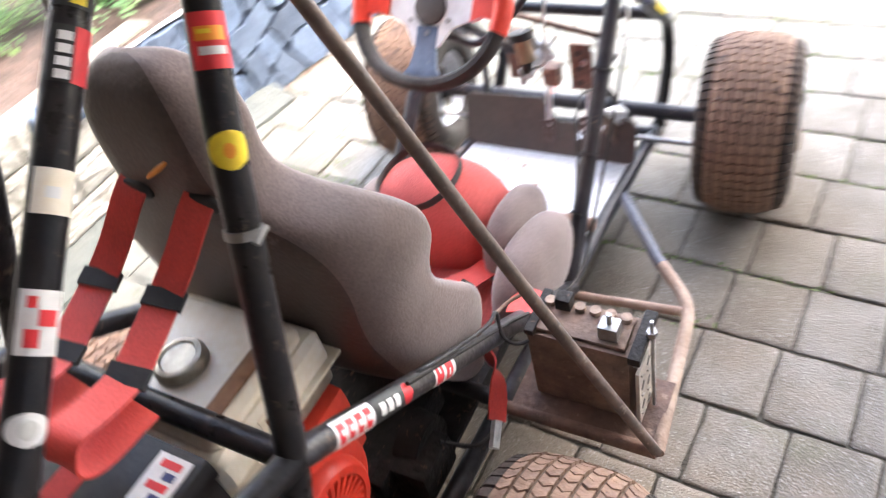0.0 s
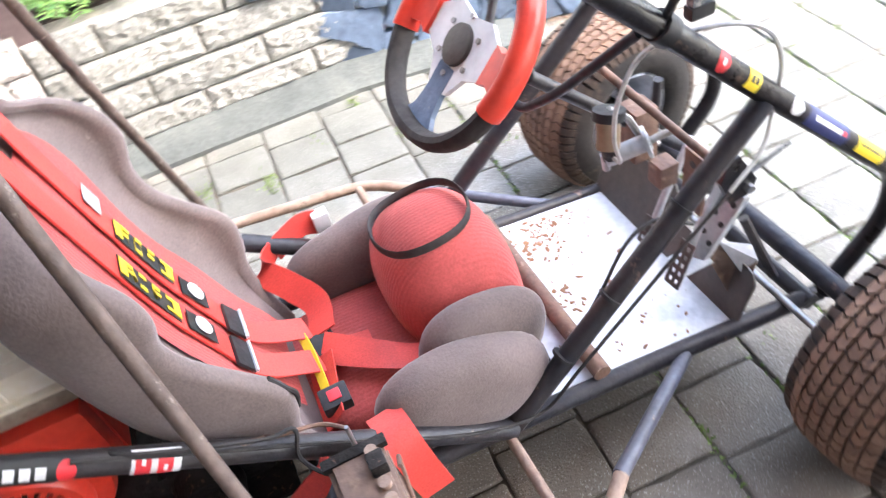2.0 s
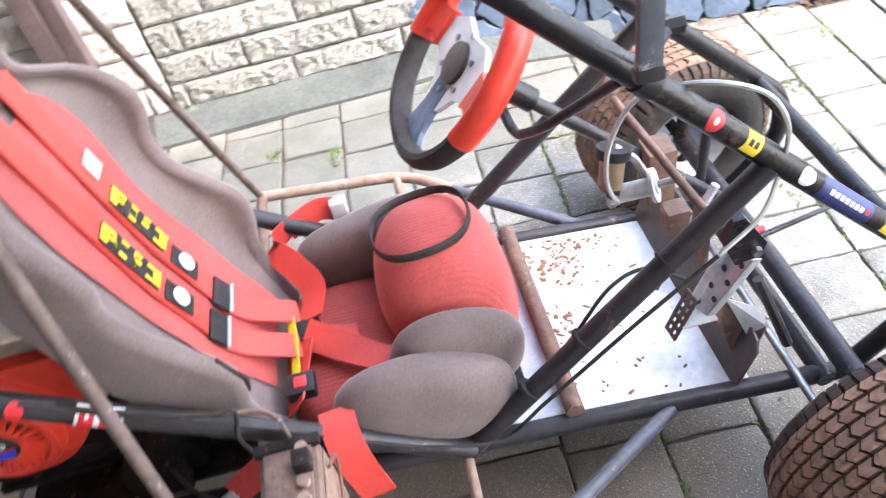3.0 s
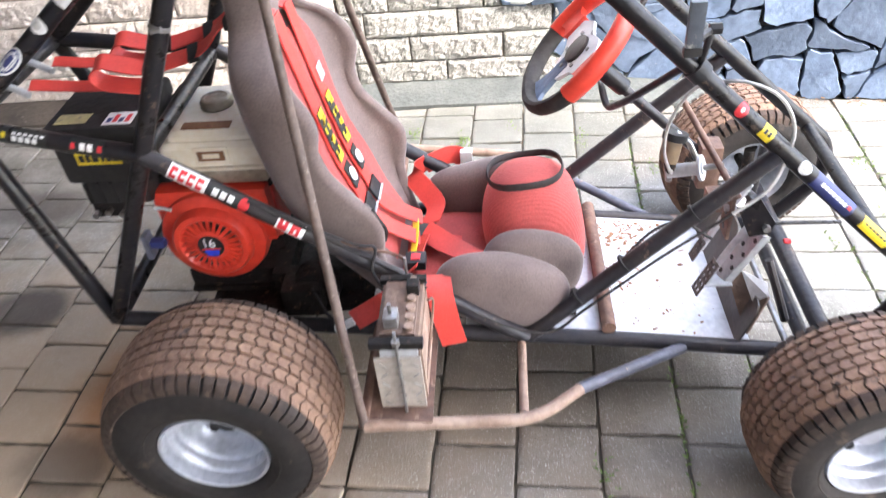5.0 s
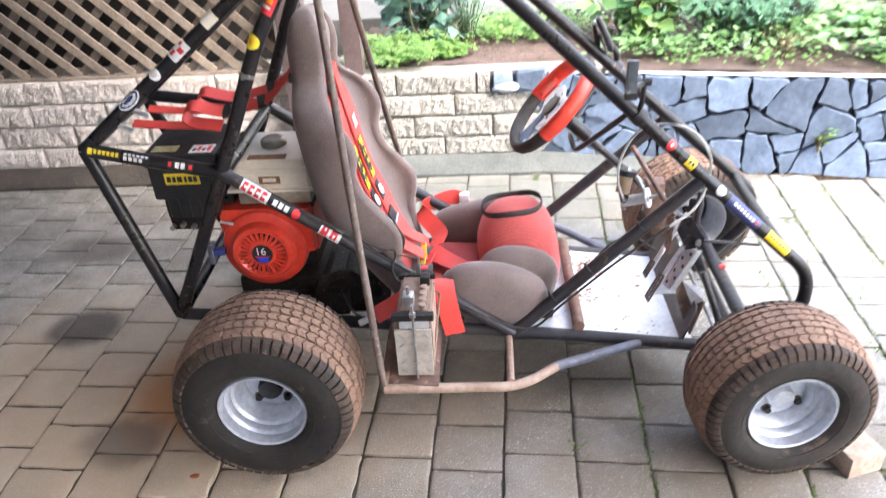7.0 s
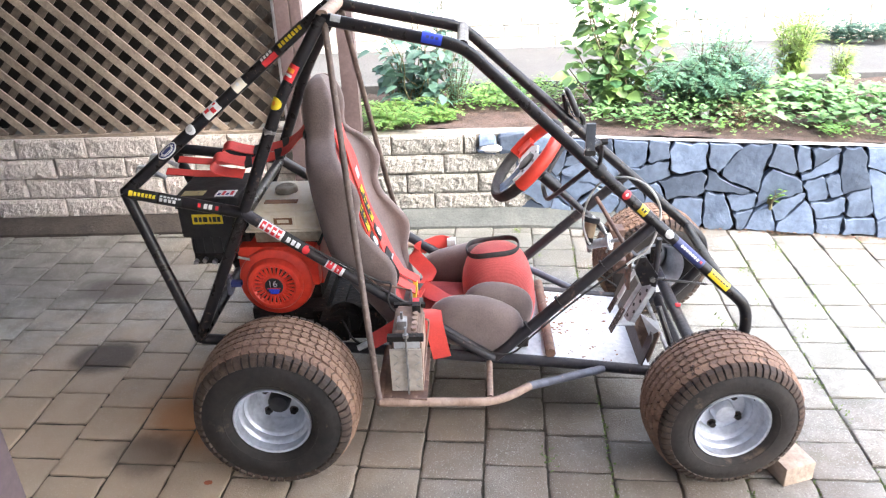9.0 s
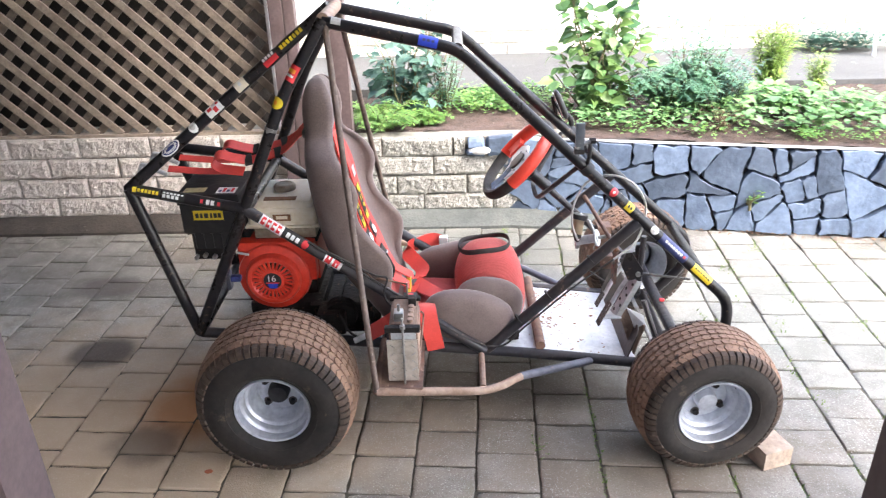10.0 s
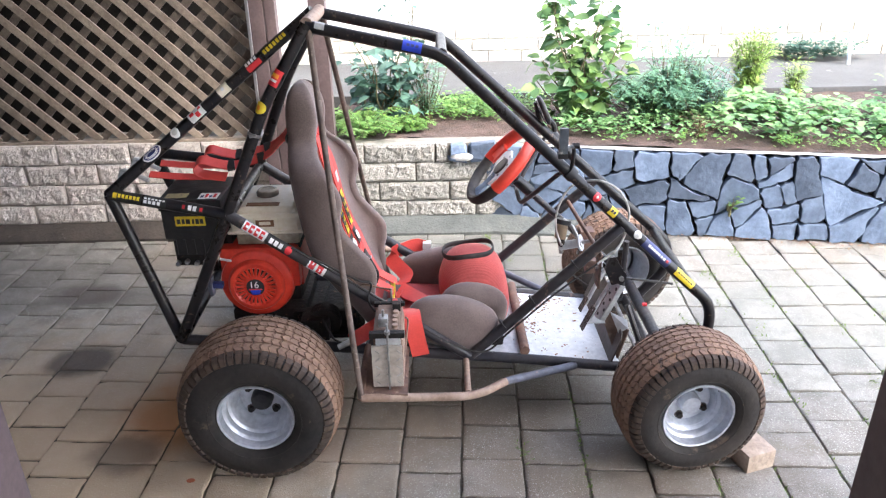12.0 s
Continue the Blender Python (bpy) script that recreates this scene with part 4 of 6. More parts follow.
# engine
EX, EZ = -0.818, 0.43
engine = part("engine", box(-0.93, -0.7, 0.16, 0.36, 0.3, 0.54, 0.02), M_CAST, kart, "dirty single-cylinder petrol engine")
part("engine_mount", box(-0.91, -0.64, 0.09, 0.36, 0.275, 0.287, 0.002), M_CAST, engine)
part("engine_base", box(-0.91, -0.68, 0.1, 0.34, 0.285, 0.33, 0.01), M_CAST, engine)
shroud = bmesh.new()
turned([(0.17, 0.112), (0.1, 0.113), (0.084, 0.108), (0.078, 0.098), (0.078, 0.001)], at=(EX, 0, EZ), bm=shroud, sides=44)
box(-0.925, -0.685, 0.092, 0.19, 0.41, 0.545, 0.018, bm=shroud)
box(-0.72, -0.68, 0.12, 0.3, 0.4, 0.53, 0.015, bm=shroud)
part("fan_shroud", shroud, M_RED, engine, "red enamelled fan shroud")
rec = bmesh.new()
turned([(0.08, 0.086), (0.066, 0.083), (0.059, 0.077), (0.058, 0.066), (0.062, 0.062), (0.0665, 0.058), (0.0665, 0.038), (0.06, 0.035), (0.058, 0.031), (0.058, 0.0005)], at=(EX, 0, EZ), bm=rec, sides=48)
part("recoil_cover", rec, M_RED, engine, "red recoil starter cover with radial slots")
part("recoil_recess", turned([(0.0655, 0.0605), (0.0655, 0.0365)], at=(EX, 0, EZ), sides=48), M_BLACKPRINT, engine)
for k in range(26):
    a = 2 * math.pi * k / 26
    m = Matrix.Translation((EX, 0, EZ)) @ Matrix.Rotation(a, 4, "Y")
    part("recoil_rib", box(0.034, 0.064, 0.06, 0.0675, -0.0034, 0.0034, turn=m), M_RED, engine, smooth=False)
for k in range(3):
    m = Matrix.Translation((EX - 0.02 + 0.042 * k, 0.0905, EZ + 0.083 - 0.011 * k * k * 0.6)) @ Matrix.Rotation(0.28 * k - 0.2, 4, "Y")
    for j in range(4):
        part("cooling_slot", box(-0.011, 0.011, -0.0015, 0.002, -0.016 + 0.008 * j, -0.0125 + 0.008 * j, turn=m), M_BLACKPRINT, engine, smooth=False)
part("round_label", turned([(0.058, 0.0275), (0.0565, 0.027), (0.0565, 0.0005)], at=(EX, 0, EZ), sides=36), M_BLACKPRINT, engine, "round black label")
lab = bmesh.new()
for z0, z1, m in ((-0.016, -0.008, 0), (-0.024, -0.017, 1)):
    box(EX - 0.02 - z0 * 0.3, EX + 0.02 + z0 * 0.3, 0.0552, 0.0566, EZ + z0, EZ + z1, bm=lab)
part("label_bar", lab, M_BLUE, engine, smooth=False)
part("label_bar", box(EX - 0.02, EX + 0.02, 0.0553, 0.0567, EZ - 0.0082, EZ - 0.0045), M_REDPRINT, engine, smooth=False)
fc = bpy.data.curves.new("number_text", "FONT")
fc.body, fc.size, fc.extrude, fc.align_x, fc.align_y = "16", 0.03, 0.0006, "CENTER", "CENTER"
tob = bpy.data.objects.new("number_text", fc)
tme = bpy.data.meshes.new_from_object(tob)
bpy.data.objects.remove(tob)
tme.materials.append(M_WHITE)
num = new("number_text", tme)
num.parent = engine
num.matrix_basis = pose(EX - 0.003, 0.0558, EZ + 0.008, 90, 0, 0)
part("stop_lever", box(-0.955, -0.915, 0.055, 0.075, 0.43, 0.447, 0.004), M_NAVY, engine, "blue plastic lever")
part("recoil_handle", box(-0.958, -0.945, 0.05, 0.08, 0.405, 0.465, 0.005), M_BLUETUBE, engine, "faded blue pull handle")
part("air_lever", tube([(-0.92, 0.085, 0.515), (-0.885, 0.08, 0.51)], 0.004, sides=8), M_GALV, engine)
tank = bmesh.new()
box(-0.882, -0.67, 0.1, 0.336, 0.588, 0.648, 0.024, 3, bm=tank)
bm_top = box(-0.866, -0.684, 0.114, 0.322, 0.61, 0.667, 0.026, 3)
joined(tank, bm_top)
part("fuel_tank", tank, M_CREAM, engine, "cream painted fuel tank with rust streaks")
part("tank_seam", box(-0.889, -0.662, 0.093, 0.343, 0.59, 0.5965, 0.003), M_CREAM, engine)
part("tank_underside", box(-0.868, -0.678, 0.106, 0.328, 0.55, 0.592, 0.014), M_CAP, engine, "grey tank underside")
part("tank_slot", box(-0.832, -0.735, 0.128, 0.152, 0.666, 0.6692, 0.001), M_TANKRUST, engine, "rusty recess", smooth=False)
lab_rim = part("tank_label", box(-0.81, -0.74, 0.0982, 0.1015, 0.603, 0.641, 0.001), M_CREAM, engine, "embossed label panel", smooth=False)
part("label_rust", box(-0.802, -0.748, 0.0972, 0.0986, 0.612, 0.633), M_TANKRUST, lab_rim, "rusty panel", smooth=False)
part("label_rust", box(-0.792, -0.758, 0.0965, 0.0976, 0.618, 0.628), M_CREAM, lab_rim, smooth=False)
part("fuel_cap", turned([(0.66, 0.03), (0.666, 0.034), (0.677, 0.034), (0.683, 0.03), (0.684, 0.024), (0.6815, 0.022), (0.6815, 0.0005)], axis="z", at=(-0.785, 0.225, 0), sides=28), M_CAP, engine, "tarnished metal fuel cap")
part("tank_bracket", box(-0.87, -0.68, 0.12, 0.3, 0.53, 0.556, 0.006), M_CAST, engine)
# air box and exhaust at the back
muff = part("air_box", box(-1.07, -0.892, 0.075, 0.27, 0.585, 0.69, 0.014), M_BLACK, kart, "black plastic engine air box with stickers")
part("air_box_lid", box(-1.074, -0.888, 0.07, 0.275, 0.676, 0.712, 0.012), M_BLACK, muff)
part("air_box_step", box(-1.05, -0.915, 0.08, 0.262, 0.53, 0.59, 0.012), M_BLACK, muff)
part("air_box_foot", box(-1.052, -0.965, 0.088, 0.25, 0.492, 0.54, 0.012), M_CAST, muff)
part("intake_elbow", box(-0.975, -0.9, 0.14, 0.25, 0.5, 0.57, 0.02), M_BLACK, muff)
part("exhaust_cover", box(-0.905, -0.888, 0.13, 0.34, 0.5, 0.66, 0.006), M_BLACK, muff)
for k in range(5):
    part("air_box_rib", box(-1.045 + 0.027 * k, -1.038 + 0.027 * k, 0.0765, 0.082, 0.535, 0.584, 0.001), M_BLACK, muff, smooth=False)
yl = part("yellow_label", box(-1.03, -0.942, 0.0733, 0.0752, 0.63, 0.66), M_YELLOW, muff, "yellow label with dark print", smooth=False)
for i, (a, b) in enumerate(((0.006, 0.016), (0.02, 0.028), (0.032, 0.044), (0.05, 0.056), (0.06, 0.07), (0.073, 0.082))):
    part("printed_bar", box(-1.03 + a, -1.03 + b, 0.0722, 0.0735, 0.637, 0.652), M_BLACKPRINT, yl, smooth=False)
ll = part("lid_label", box(-0.956, -0.9, 0.08, 0.125, 0.711, 0.7132), M_WHITE, muff, "white label with red print", smooth=False)
part("lid_label", box(-1.055, -0.992, 0.09, 0.125, 0.711, 0.7132), M_FADED, muff, "faded yellow label", smooth=False)
for i in range(4):
    part("printed_bar", box(-0.95 + 0.012 * i, -0.942 + 0.012 * i, 0.088, 0.103 + 0.012 * (i % 2), 0.7128, 0.7142), M_REDPRINT if i % 2 else M_NAVY, ll, smooth=False)
for i in range(4):
    part("bolt", tube([(-1.045 + 0.028 * i, 0.09, 0.505 + 0.006 * (i % 2)), (-1.045 + 0.028 * i, 0.074, 0.505 + 0.006 * (i % 2))], 0.0075, sides=6), M_STEEL, muff)
part("exhaust_pipe", tube([(-0.88, 0.3, 0.5), (-0.9, 0.34, 0.42), (-0.98, 0.34, 0.4)], 0.017, 0.04), M_RUST, kart)
part("carburettor", box(-0.93, -0.89, 0.13, 0.22, 0.5, 0.56, 0.012), M_CAST, engine)
# drive parts between engine and axle
part("chain_guard", box(-0.72, -0.52, 0.08, 0.11, 0.27, 0.33, 0.012), M_CAST, kart)
part("clutch", turned([(0.05, 0.01), (0.05, 0.05), (0.09, 0.055), (0.09, 0.01)], at=(-0.62, 0, 0.3), sides=24), M_CAST, kart)
part("brake_caliper", box(-0.69, -0.6, 0.02, 0.09, 0.255, 0.33, 0.016), M_CAST, kart)
part("engine_plate", box(-0.86, -0.5, 0.03, 0.4, 0.262, 0.27), M_CAST, kart, smooth=False)
part("brake_line", tube(smooth_line([(-0.62, 0.03, 0.33), (-0.58, -0.01, 0.28), (-0.52, -0.02, 0.27), (-0.47, 0.0, 0.3)]), 0.004, sides=6), M_RUBBER, kart)

# seat
SC, SKEW, TIP = 0.216, 0.02, -0.07     # the seat's own middle, its slight turn and its lean
# rows of: back's x, height, half width, depth of the wings, depth of the middle
seat_pts = [(-0.652, 1.02, 0.015, 0.01, 0.01), (-0.664, 1.013, 0.046, 0.036, 0.032), (-0.679, 0.993, 0.072, 0.066, 0.06), (-0.689, 0.96, 0.088, 0.088, 0.08), (-0.693, 0.92, 0.093, 0.096, 0.082), (-0.692, 0.88, 0.096, 0.09, 0.072), (-0.69, 0.852, 0.112, 0.089, 0.069),
            (-0.688, 0.828, 0.15, 0.095, 0.069), (-0.685, 0.805, 0.19, 0.108, 0.072), (-0.682, 0.775, 0.217, 0.128, 0.077), (-0.678, 0.74, 0.226, 0.146, 0.081), (-0.674, 0.7, 0.226, 0.15, 0.085), (-0.668, 0.65, 0.216, 0.134, 0.091), (-0.662, 0.6, 0.21, 0.142, 0.097), (-0.652, 0.55, 0.212, 0.17, 0.1),
            (-0.638, 0.5, 0.214, 0.194, 0.105), (-0.61, 0.45, 0.21, 0.17, 0.097), (-0.575, 0.4, 0.203, 0.126, 0.085), (-0.53, 0.34, 0.19, 0.09, 0.075), (-0.485, 0.27, 0.17, 0.07, 0.06)]
spine = smooth_line([(x, 0, z) for x, z, w, d, p in seat_pts], 4)
sizes = smooth_line([(w, d, p) for x, z, w, d, p in seat_pts], 4)
NU = 21
rings, inner = [], []
TH = 0.034
fwd = Vector((1, 0, 0))
for i, c in enumerate(spine):
    w, d, pad = sizes[i]
    th = min(TH, w * 0.4, d * 0.8)
    o_row, i_row = [], []
    for k in range(NU):
        u = -1 + 2 * k / (NU - 1)
        lat = w * math.sin(u * math.pi / 2)
        o_row.append(Vector((c.x + SKEW * lat, SC + lat, c.z + TIP * lat)) + fwd * (d - th * 0.5) * abs(u) ** 4.5)
        lat_in = lat * (1 - th / w * abs(u))
        i_row.append(Vector((c.x + SKEW * lat_in, SC + lat_in, c.z + TIP * lat_in)) + fwd * (pad + (d - th * 0.5 - pad) * abs(u) ** 2.4))
    rims = []
    for e, f in ((o_row[-1], i_row[-1]), (i_row[0], o_row[0])):
        mid, half = (e + f) / 2, (e - f) / 2
        rims.append([mid + half * math.cos(q) + fwd * half.length * 0.95 * math.sin(q) for q in (0.5, 1.0, math.pi / 2, math.pi - 1.0, math.pi - 0.5)])
    rings.append(o_row + rims[0] + i_row[::-1] + rims[1])
    inner.append([p + fwd * 0.005 for p in i_row[6:15]])
seat_bm = loft(rings)
# rear faces get a darker brown: the shade on the seat back is painted
for i, f in enumerate(seat_bm.faces):
    f.material_index = 1 if 4 <= i % len(rings[0]) < NU - 5 else 0
seat = part("seat", seat_bm, [M_GREY_CLOTH, M_SEAT_SHADE], kart, "racing bucket seat in worn grey-brown fabric with red centre")
part("back_insert", loft(inner[30:-3], closed=False), M_RED_CLOTH, seat, "red fabric centre panel")
for yy in (0.156, 0.258):
    part("strap_slot", blob((-0.691, yy, 0.866), (0.006, 0.024, 0.013), 3, nu=20, nv=8), M_BLACKPRINT, seat, "dark strap slot")
part("torn_trim", tube(smooth_line([(-0.462, 0.022, 0.535), (-0.449, 0.018, 0.51), (-0.441, 0.022, 0.485), (-0.447, 0.026, 0.455)]), 0.004, sides=7), M_RUBBER, seat, "torn black edge trim")
part("foam_tear", blob((-0.6935, 0.2, 0.905), (0.004, 0.03, 0.0035), 2.2, Matrix.Rotation(radians(-32), 4, "X"), nu=12, nv=8), M_ORANGE, seat, "foam showing through a slit")
base = bmesh.new()
blob((-0.27, CY, 0.235), (0.2, 0.15, 0.055), 3.2, Matrix.Rotation(radians(5), 4, "Y"), bm=base, nu=32, nv=12)
part("seat_cushion", base, M_RED_CLOTH, seat, "red ribbed seat cushion")
part("front_bolster", blob((-0.145, 0.262, 0.3), (0.115, 0.15, 0.145), 2.5, Matrix.Rotation(radians(-6), 4, "Y"), nu=40, nv=24, dent=0.04), M_RED_CLOTH, seat, "large red padded bolster")
part("thigh_bolster", blob((-0.156, 0.095, 0.316), (0.108, 0.045, 0.092), 2.4, Matrix.Rotation(radians(8), 4, "Y"), nu=28, nv=18, dent=0.05, seed=1), M_GREY_CLOTH, seat, "grey-brown padded side wing")
part("thigh_bolster", blob((-0.222, 0.036, 0.306), (0.14, 0.048, 0.085), 2.6, Matrix.Rotation(radians(12), 4, "Y"), nu=28, nv=18, dent=0.06, seed=2), M_GREY_CLOTH, seat, "torn grey-brown padded side wing")
part("thigh_bolster", blob((-0.25, 0.395, 0.315), (0.16, 0.045, 0.075), 2.6, Matrix.Rotation(radians(-12), 4, "Y"), nu=28, nv=18, dent=0.06, seed=3), M_GREY_CLOTH, seat, "grey-brown padded side wing")
part("seat_base", box(-0.46, -0.06, 0.05, 0.38, 0.205, 0.24, 0.015), M_CAST, seat, "dark seat base")
part("torn_trim", tube(smooth_line([(-0.352, 0.04, 0.3), (-0.345, 0.02, 0.322), (-0.325, 0.008, 0.33), (-0.29, 0.0, 0.322)]), 0.006, sides=7), M_RUBBER, seat, "torn black edge trim")
part("foam_tear", blob((-0.3, 0.02, 0.34), (0.022, 0.012, 0.007), bm=None, nu=12, nv=8, dent=0.3), M_ORANGE, seat, "yellow foam showing through a tear")

# harness
def strap(name, pts, width, across, label=""):
    return part(name, ribbon(pts, width, across), M_STRAP, harness, label)


inner_mid = [r[len(r) // 2] for r in inner]


def on_back(z, y, lift=0.006):
    """A place on the front of the backrest."""
    best = min(range(len(inner)), key=lambda i: abs(inner_mid[i].z - z))
    row = inner[best]
    p = min(row, key=lambda q: abs(q.y - y))
    return Vector((p.x, y, p.z)) + Vector((0.9, 0, 0.4)).normalized() * lift


harness = part("harness_buckle", box(-0.41, -0.365, 0.19, 0.235, 0.318, 0.336, 0.005), M_BLACK, kart, "red webbing racing harness with a black buckle")
for y0, y1, yb in ((0.18, 0.16, 0.156), (0.265, 0.235, 0.258)):
    line = [on_back(z, y0 + (y1 - y0) * f) for z, f in ((0.86, 0), (0.78, 0.05), (0.68, 0.25), (0.58, 0.5), (0.48, 0.75), (0.4, 0.92))]
    line.append(Vector((-0.4, y1 + 0.02, 0.335)))
    strap("shoulder_strap", line, 0.047, (0, 1, 0), "red webbing strap with yellow print")
    # printed block, pad and white dot
    for za, zb, m, w in ((0.665, 0.545, M_BLACKPRINT, 0.04), (0.535, 0.488, M_BLACKPRINT, 0.038)):
        seg = [on_back(za + (zb - za) * k / 3, y0 + (y1 - y0) * (0.3 if za > 0.6 else 0.65), 0.0095 if za > 0.6 else 0.0115) for k in range(4)]
        part("printed_bar", ribbon(seg, w, (0, 1, 0), 0.001), m, harness)
    for k in range(4):
        zc = 0.648 - 0.028 * k
        for dz, dy, w in ((0.008, 0.0, 0.03), (-0.008, 0.0, 0.03), (0.0, 0.012, 0.006), (0.0, -0.012 if k % 2 else 0.0, 0.006)):
            seg = [on_back(zc + dz - (0.0024 if dz else 0.008) * q, y0 + (y1 - y0) * 0.3 + dy, 0.0112) for q in range(-1, 2)]
            part("printed_bar", ribbon(seg, w, (0, 1, 0), 0.001), M_YELLOW, harness)
    c = on_back(0.512, y0 + (y1 - y0) * 0.65, 0.0145)
    part("white_dot", turned([(0, 0.015), (0.001, 0.015), (0.001, 0.0005)], axis="x", at=(0, 0, 0), sides=16), M_WHITE, harness).matrix_basis = Matrix.Translation(c) @ pose(0, 0, 0, 0, -24, 0)
    c = on_back(0.44, y1, 0.01)
    part("strap_slide", box(-0.003, 0.003, -0.029, 0.029, -0.018, 0.018, 0.002), M_BLACK, harness).matrix_basis = Matrix.Translation(c) @ pose(0, 0, 0, 0, -26, 0)
    part("slide_bar", tube([(0.004, -0.03, -0.016), (0.004, 0.03, -0.016)], 0.003, sides=6), M_GALV, harness).matrix_basis = Matrix.Translation(c) @ pose(0, 0, 0, 0, -26, 0)
    # over the shoulder to the rear bar
    run = [Vector(p) + Vector((0, yb, 0)) for p in ((-0.655, 0, 0.885), (-0.7, 0.002, 0.868), (-0.742, 0.015, 0.826), (-0.78, 0.019, 0.802), (-0.825, 0.01, 0.792), (-0.867, 0.001, 0.786), (-0.912, -0.006, 0.797), (-0.945, -0.01, 0.808), (-0.962, -0.012, 0.8), (-0.966, -0.014, 0.782), (-0.945, -0.015, 0.766), (-0.88, -0.015, 0.756))]
    strap("shoulder_strap", [on_back(0.85, y0)] + smooth_line(run, 3), 0.039, (0.0, 0.94, 0.34))
    strap("tail_strap", [(-0.93, yb + 0.012, 0.748), (-1.02, yb + 0.008, 0.752), (-1.11, yb, 0.764)], 0.026, (0, 0.93, 0.36))
    for p, q in ((run[3], run[4]), (run[5], run[4])):
        away = (q - p).normalized() * 0.011
        part("strap_slide", ribbon([p - away, p, p + away], 0.044, (0, 0.94, 0.34), 0.008), M_BLACK, harness)
    part("hook", tube(smooth_line([(-1.11, yb - 0.015, 0.75), (-1.15, yb - 0.005, 0.765), (-1.185, yb, 0.778), (-1.2, yb, 0.75)]), 0.007, sides=8), M_GALV, harness, "silver snap hook")
seg = [on_back(0.725 - 0.013 * k, 0.275, 0.0095) for k in range(4)]
part("strap_label", ribbon(seg, 0.036, (0, 1, 0), 0.001), M_GALV, harness, "pale grey woven label")
strap("lap_strap", [(-0.39, 0.2, 0.34), (-0.34, 0.17, 0.325), (-0.28, 0.13, 0.318), (-0.24, 0.115, 0.312)], 0.05, [(0.3, 0.6, 0.5), (0.3, 0.9, 0.3), (0.3, 1, 0), (0.3, 1, 0)], "red lap strap end")
strap("lap_strap", [(-0.38, 0.23, 0.338), (-0.37, 0.3, 0.335), (-0.4, 0.36, 0.34), (-0.43, 0.4, 0.36), (-0.4, 0.43, 0.37)], 0.05, [(1, 0, 0.4), (1, 0, 0.5), (0.8, 0.3, 0.6), (0.6, 0.3, 0.8), (0.4, 0.2, 1)])
strap("lap_strap", [(-0.4, 0.19, 0.33), (-0.41, 0.12, 0.33), (-0.415, 0.06, 0.335)], 0.05, [(1, 0, 0.5), (1, 0, 0.7), (0.8, 0, 0.9)])
strap("crotch_strap", [(-0.385, 0.205, 0.33), (-0.35, 0.21, 0.305), (-0.31, 0.21, 0.295)], 0.042, (0, 1, 0))
part("yellow_strap", ribbon([(-0.415, 0.26, 0.336), (-0.41, 0.2, 0.342), (-0.41, 0.14, 0.338), (-0.412, 0.11, 0.336)], 0.015, (1, 0, 0.5)), M_YELLOW, harness, "narrow yellow strap")
part("belt_latch", box(-0.425, -0.38, 0.075, 0.115, 0.33, 0.352, 0.005), M_BLACK, harness)
part("latch_button", box(-0.412, -0.392, 0.085, 0.105, 0.351, 0.3545, 0.002), M_REDPRINT, harness)
strap("loose_strap", [(-0.35, 0.02, 0.365), (-0.345, -0.02, 0.37), (-0.34, -0.045, 0.35), (-0.33, -0.06, 0.3), (-0.32, -0.068, 0.255)], 0.052, [(1, 0.1, 0), (1, 0.2, 0), (1, 0.1, 0), (1, 0, 0), (1, 0, 0.1)], "loose red strap end hanging over the side bar")
strap("anchor_strap", [(-0.44, 0.03, 0.34), (-0.47, 0.0, 0.31), (-0.53, -0.02, 0.28)], 0.045, (0.4, 0.4, 0.8))
part("strap_hook", tube([(-0.53, -0.02, 0.28), (-0.57, -0.03, 0.265)], 0.009, sides=8), M_GALV, harness)
strap("far_strap", [(-0.4, 0.43, 0.365), (-0.34, 0.455, 0.375), (-0.3, 0.46, 0.36)], 0.045, (0.2, 0.3, 1))
part("white_tip", box(-0.315, -0.285, 0.445, 0.47, 0.345, 0.385, 0.004), M_WHITE, harness)

# steering
HUB = Vector((-0.056, 0.235, 0.733))
AX = Vector((-0.735, 0.0, 0.678)).normalized()
SX = Vector((0, 1, 0))
SY = AX.cross(SX).normalized()
if SY.z < 0:
    SY = -SY
part("steering_shaft", tube([HUB - AX * 0.02, (0.13, 0.228, 0.56), (0.33, 0.22, 0.375)], 0.0105), M_TUBE_WORN, kart)


def swp(r, a, lift=0.0):
    """A place on the steering wheel: radius, angle from its top, lift towards the driver."""
    return HUB + SX * (-r * math.sin(a)) + SY * (r * math.cos(a)) + AX * lift


RW = 0.138
wheel_rim = bmesh.new()
rings = []
for k in range(48):
    a = 2 * math.pi * k / 48
    flat = 1.0 - 0.06 * max(0, -math.cos(a)) ** 6
    c = swp(RW * flat, a, 0.012)
    out = (c - HUB).normalized()
    rings.append([c + (out * math.cos(q) * 0.0135 + AX * math.sin(q) * 0.017) for q in (2 * math.pi * j / 10 for j in range(10))])
rings.append(rings[0])
steering = part("steering_wheel", loft(rings, caps=False, bm=wheel_rim), M_RUBBER, kart, "red and black three-spoke sports steering wheel")
for a0, a1 in ((35, 105), (255, 325)):
    rings = []
    for k in range(15):
        a = radians(a0 + (a1 - a0) * k / 14)
        c = swp(RW, a, 0.012)
        out = (c - HUB).normalized()
        rings.append([c + (out * math.cos(q) * 0.0165 + AX * math.sin(q) * 0.02) for q in (2 * math.pi * j / 12 for j in range(12))])
    part("red_grip", loft(rings), M_RED, steering, "glossy red grip")
rings = []
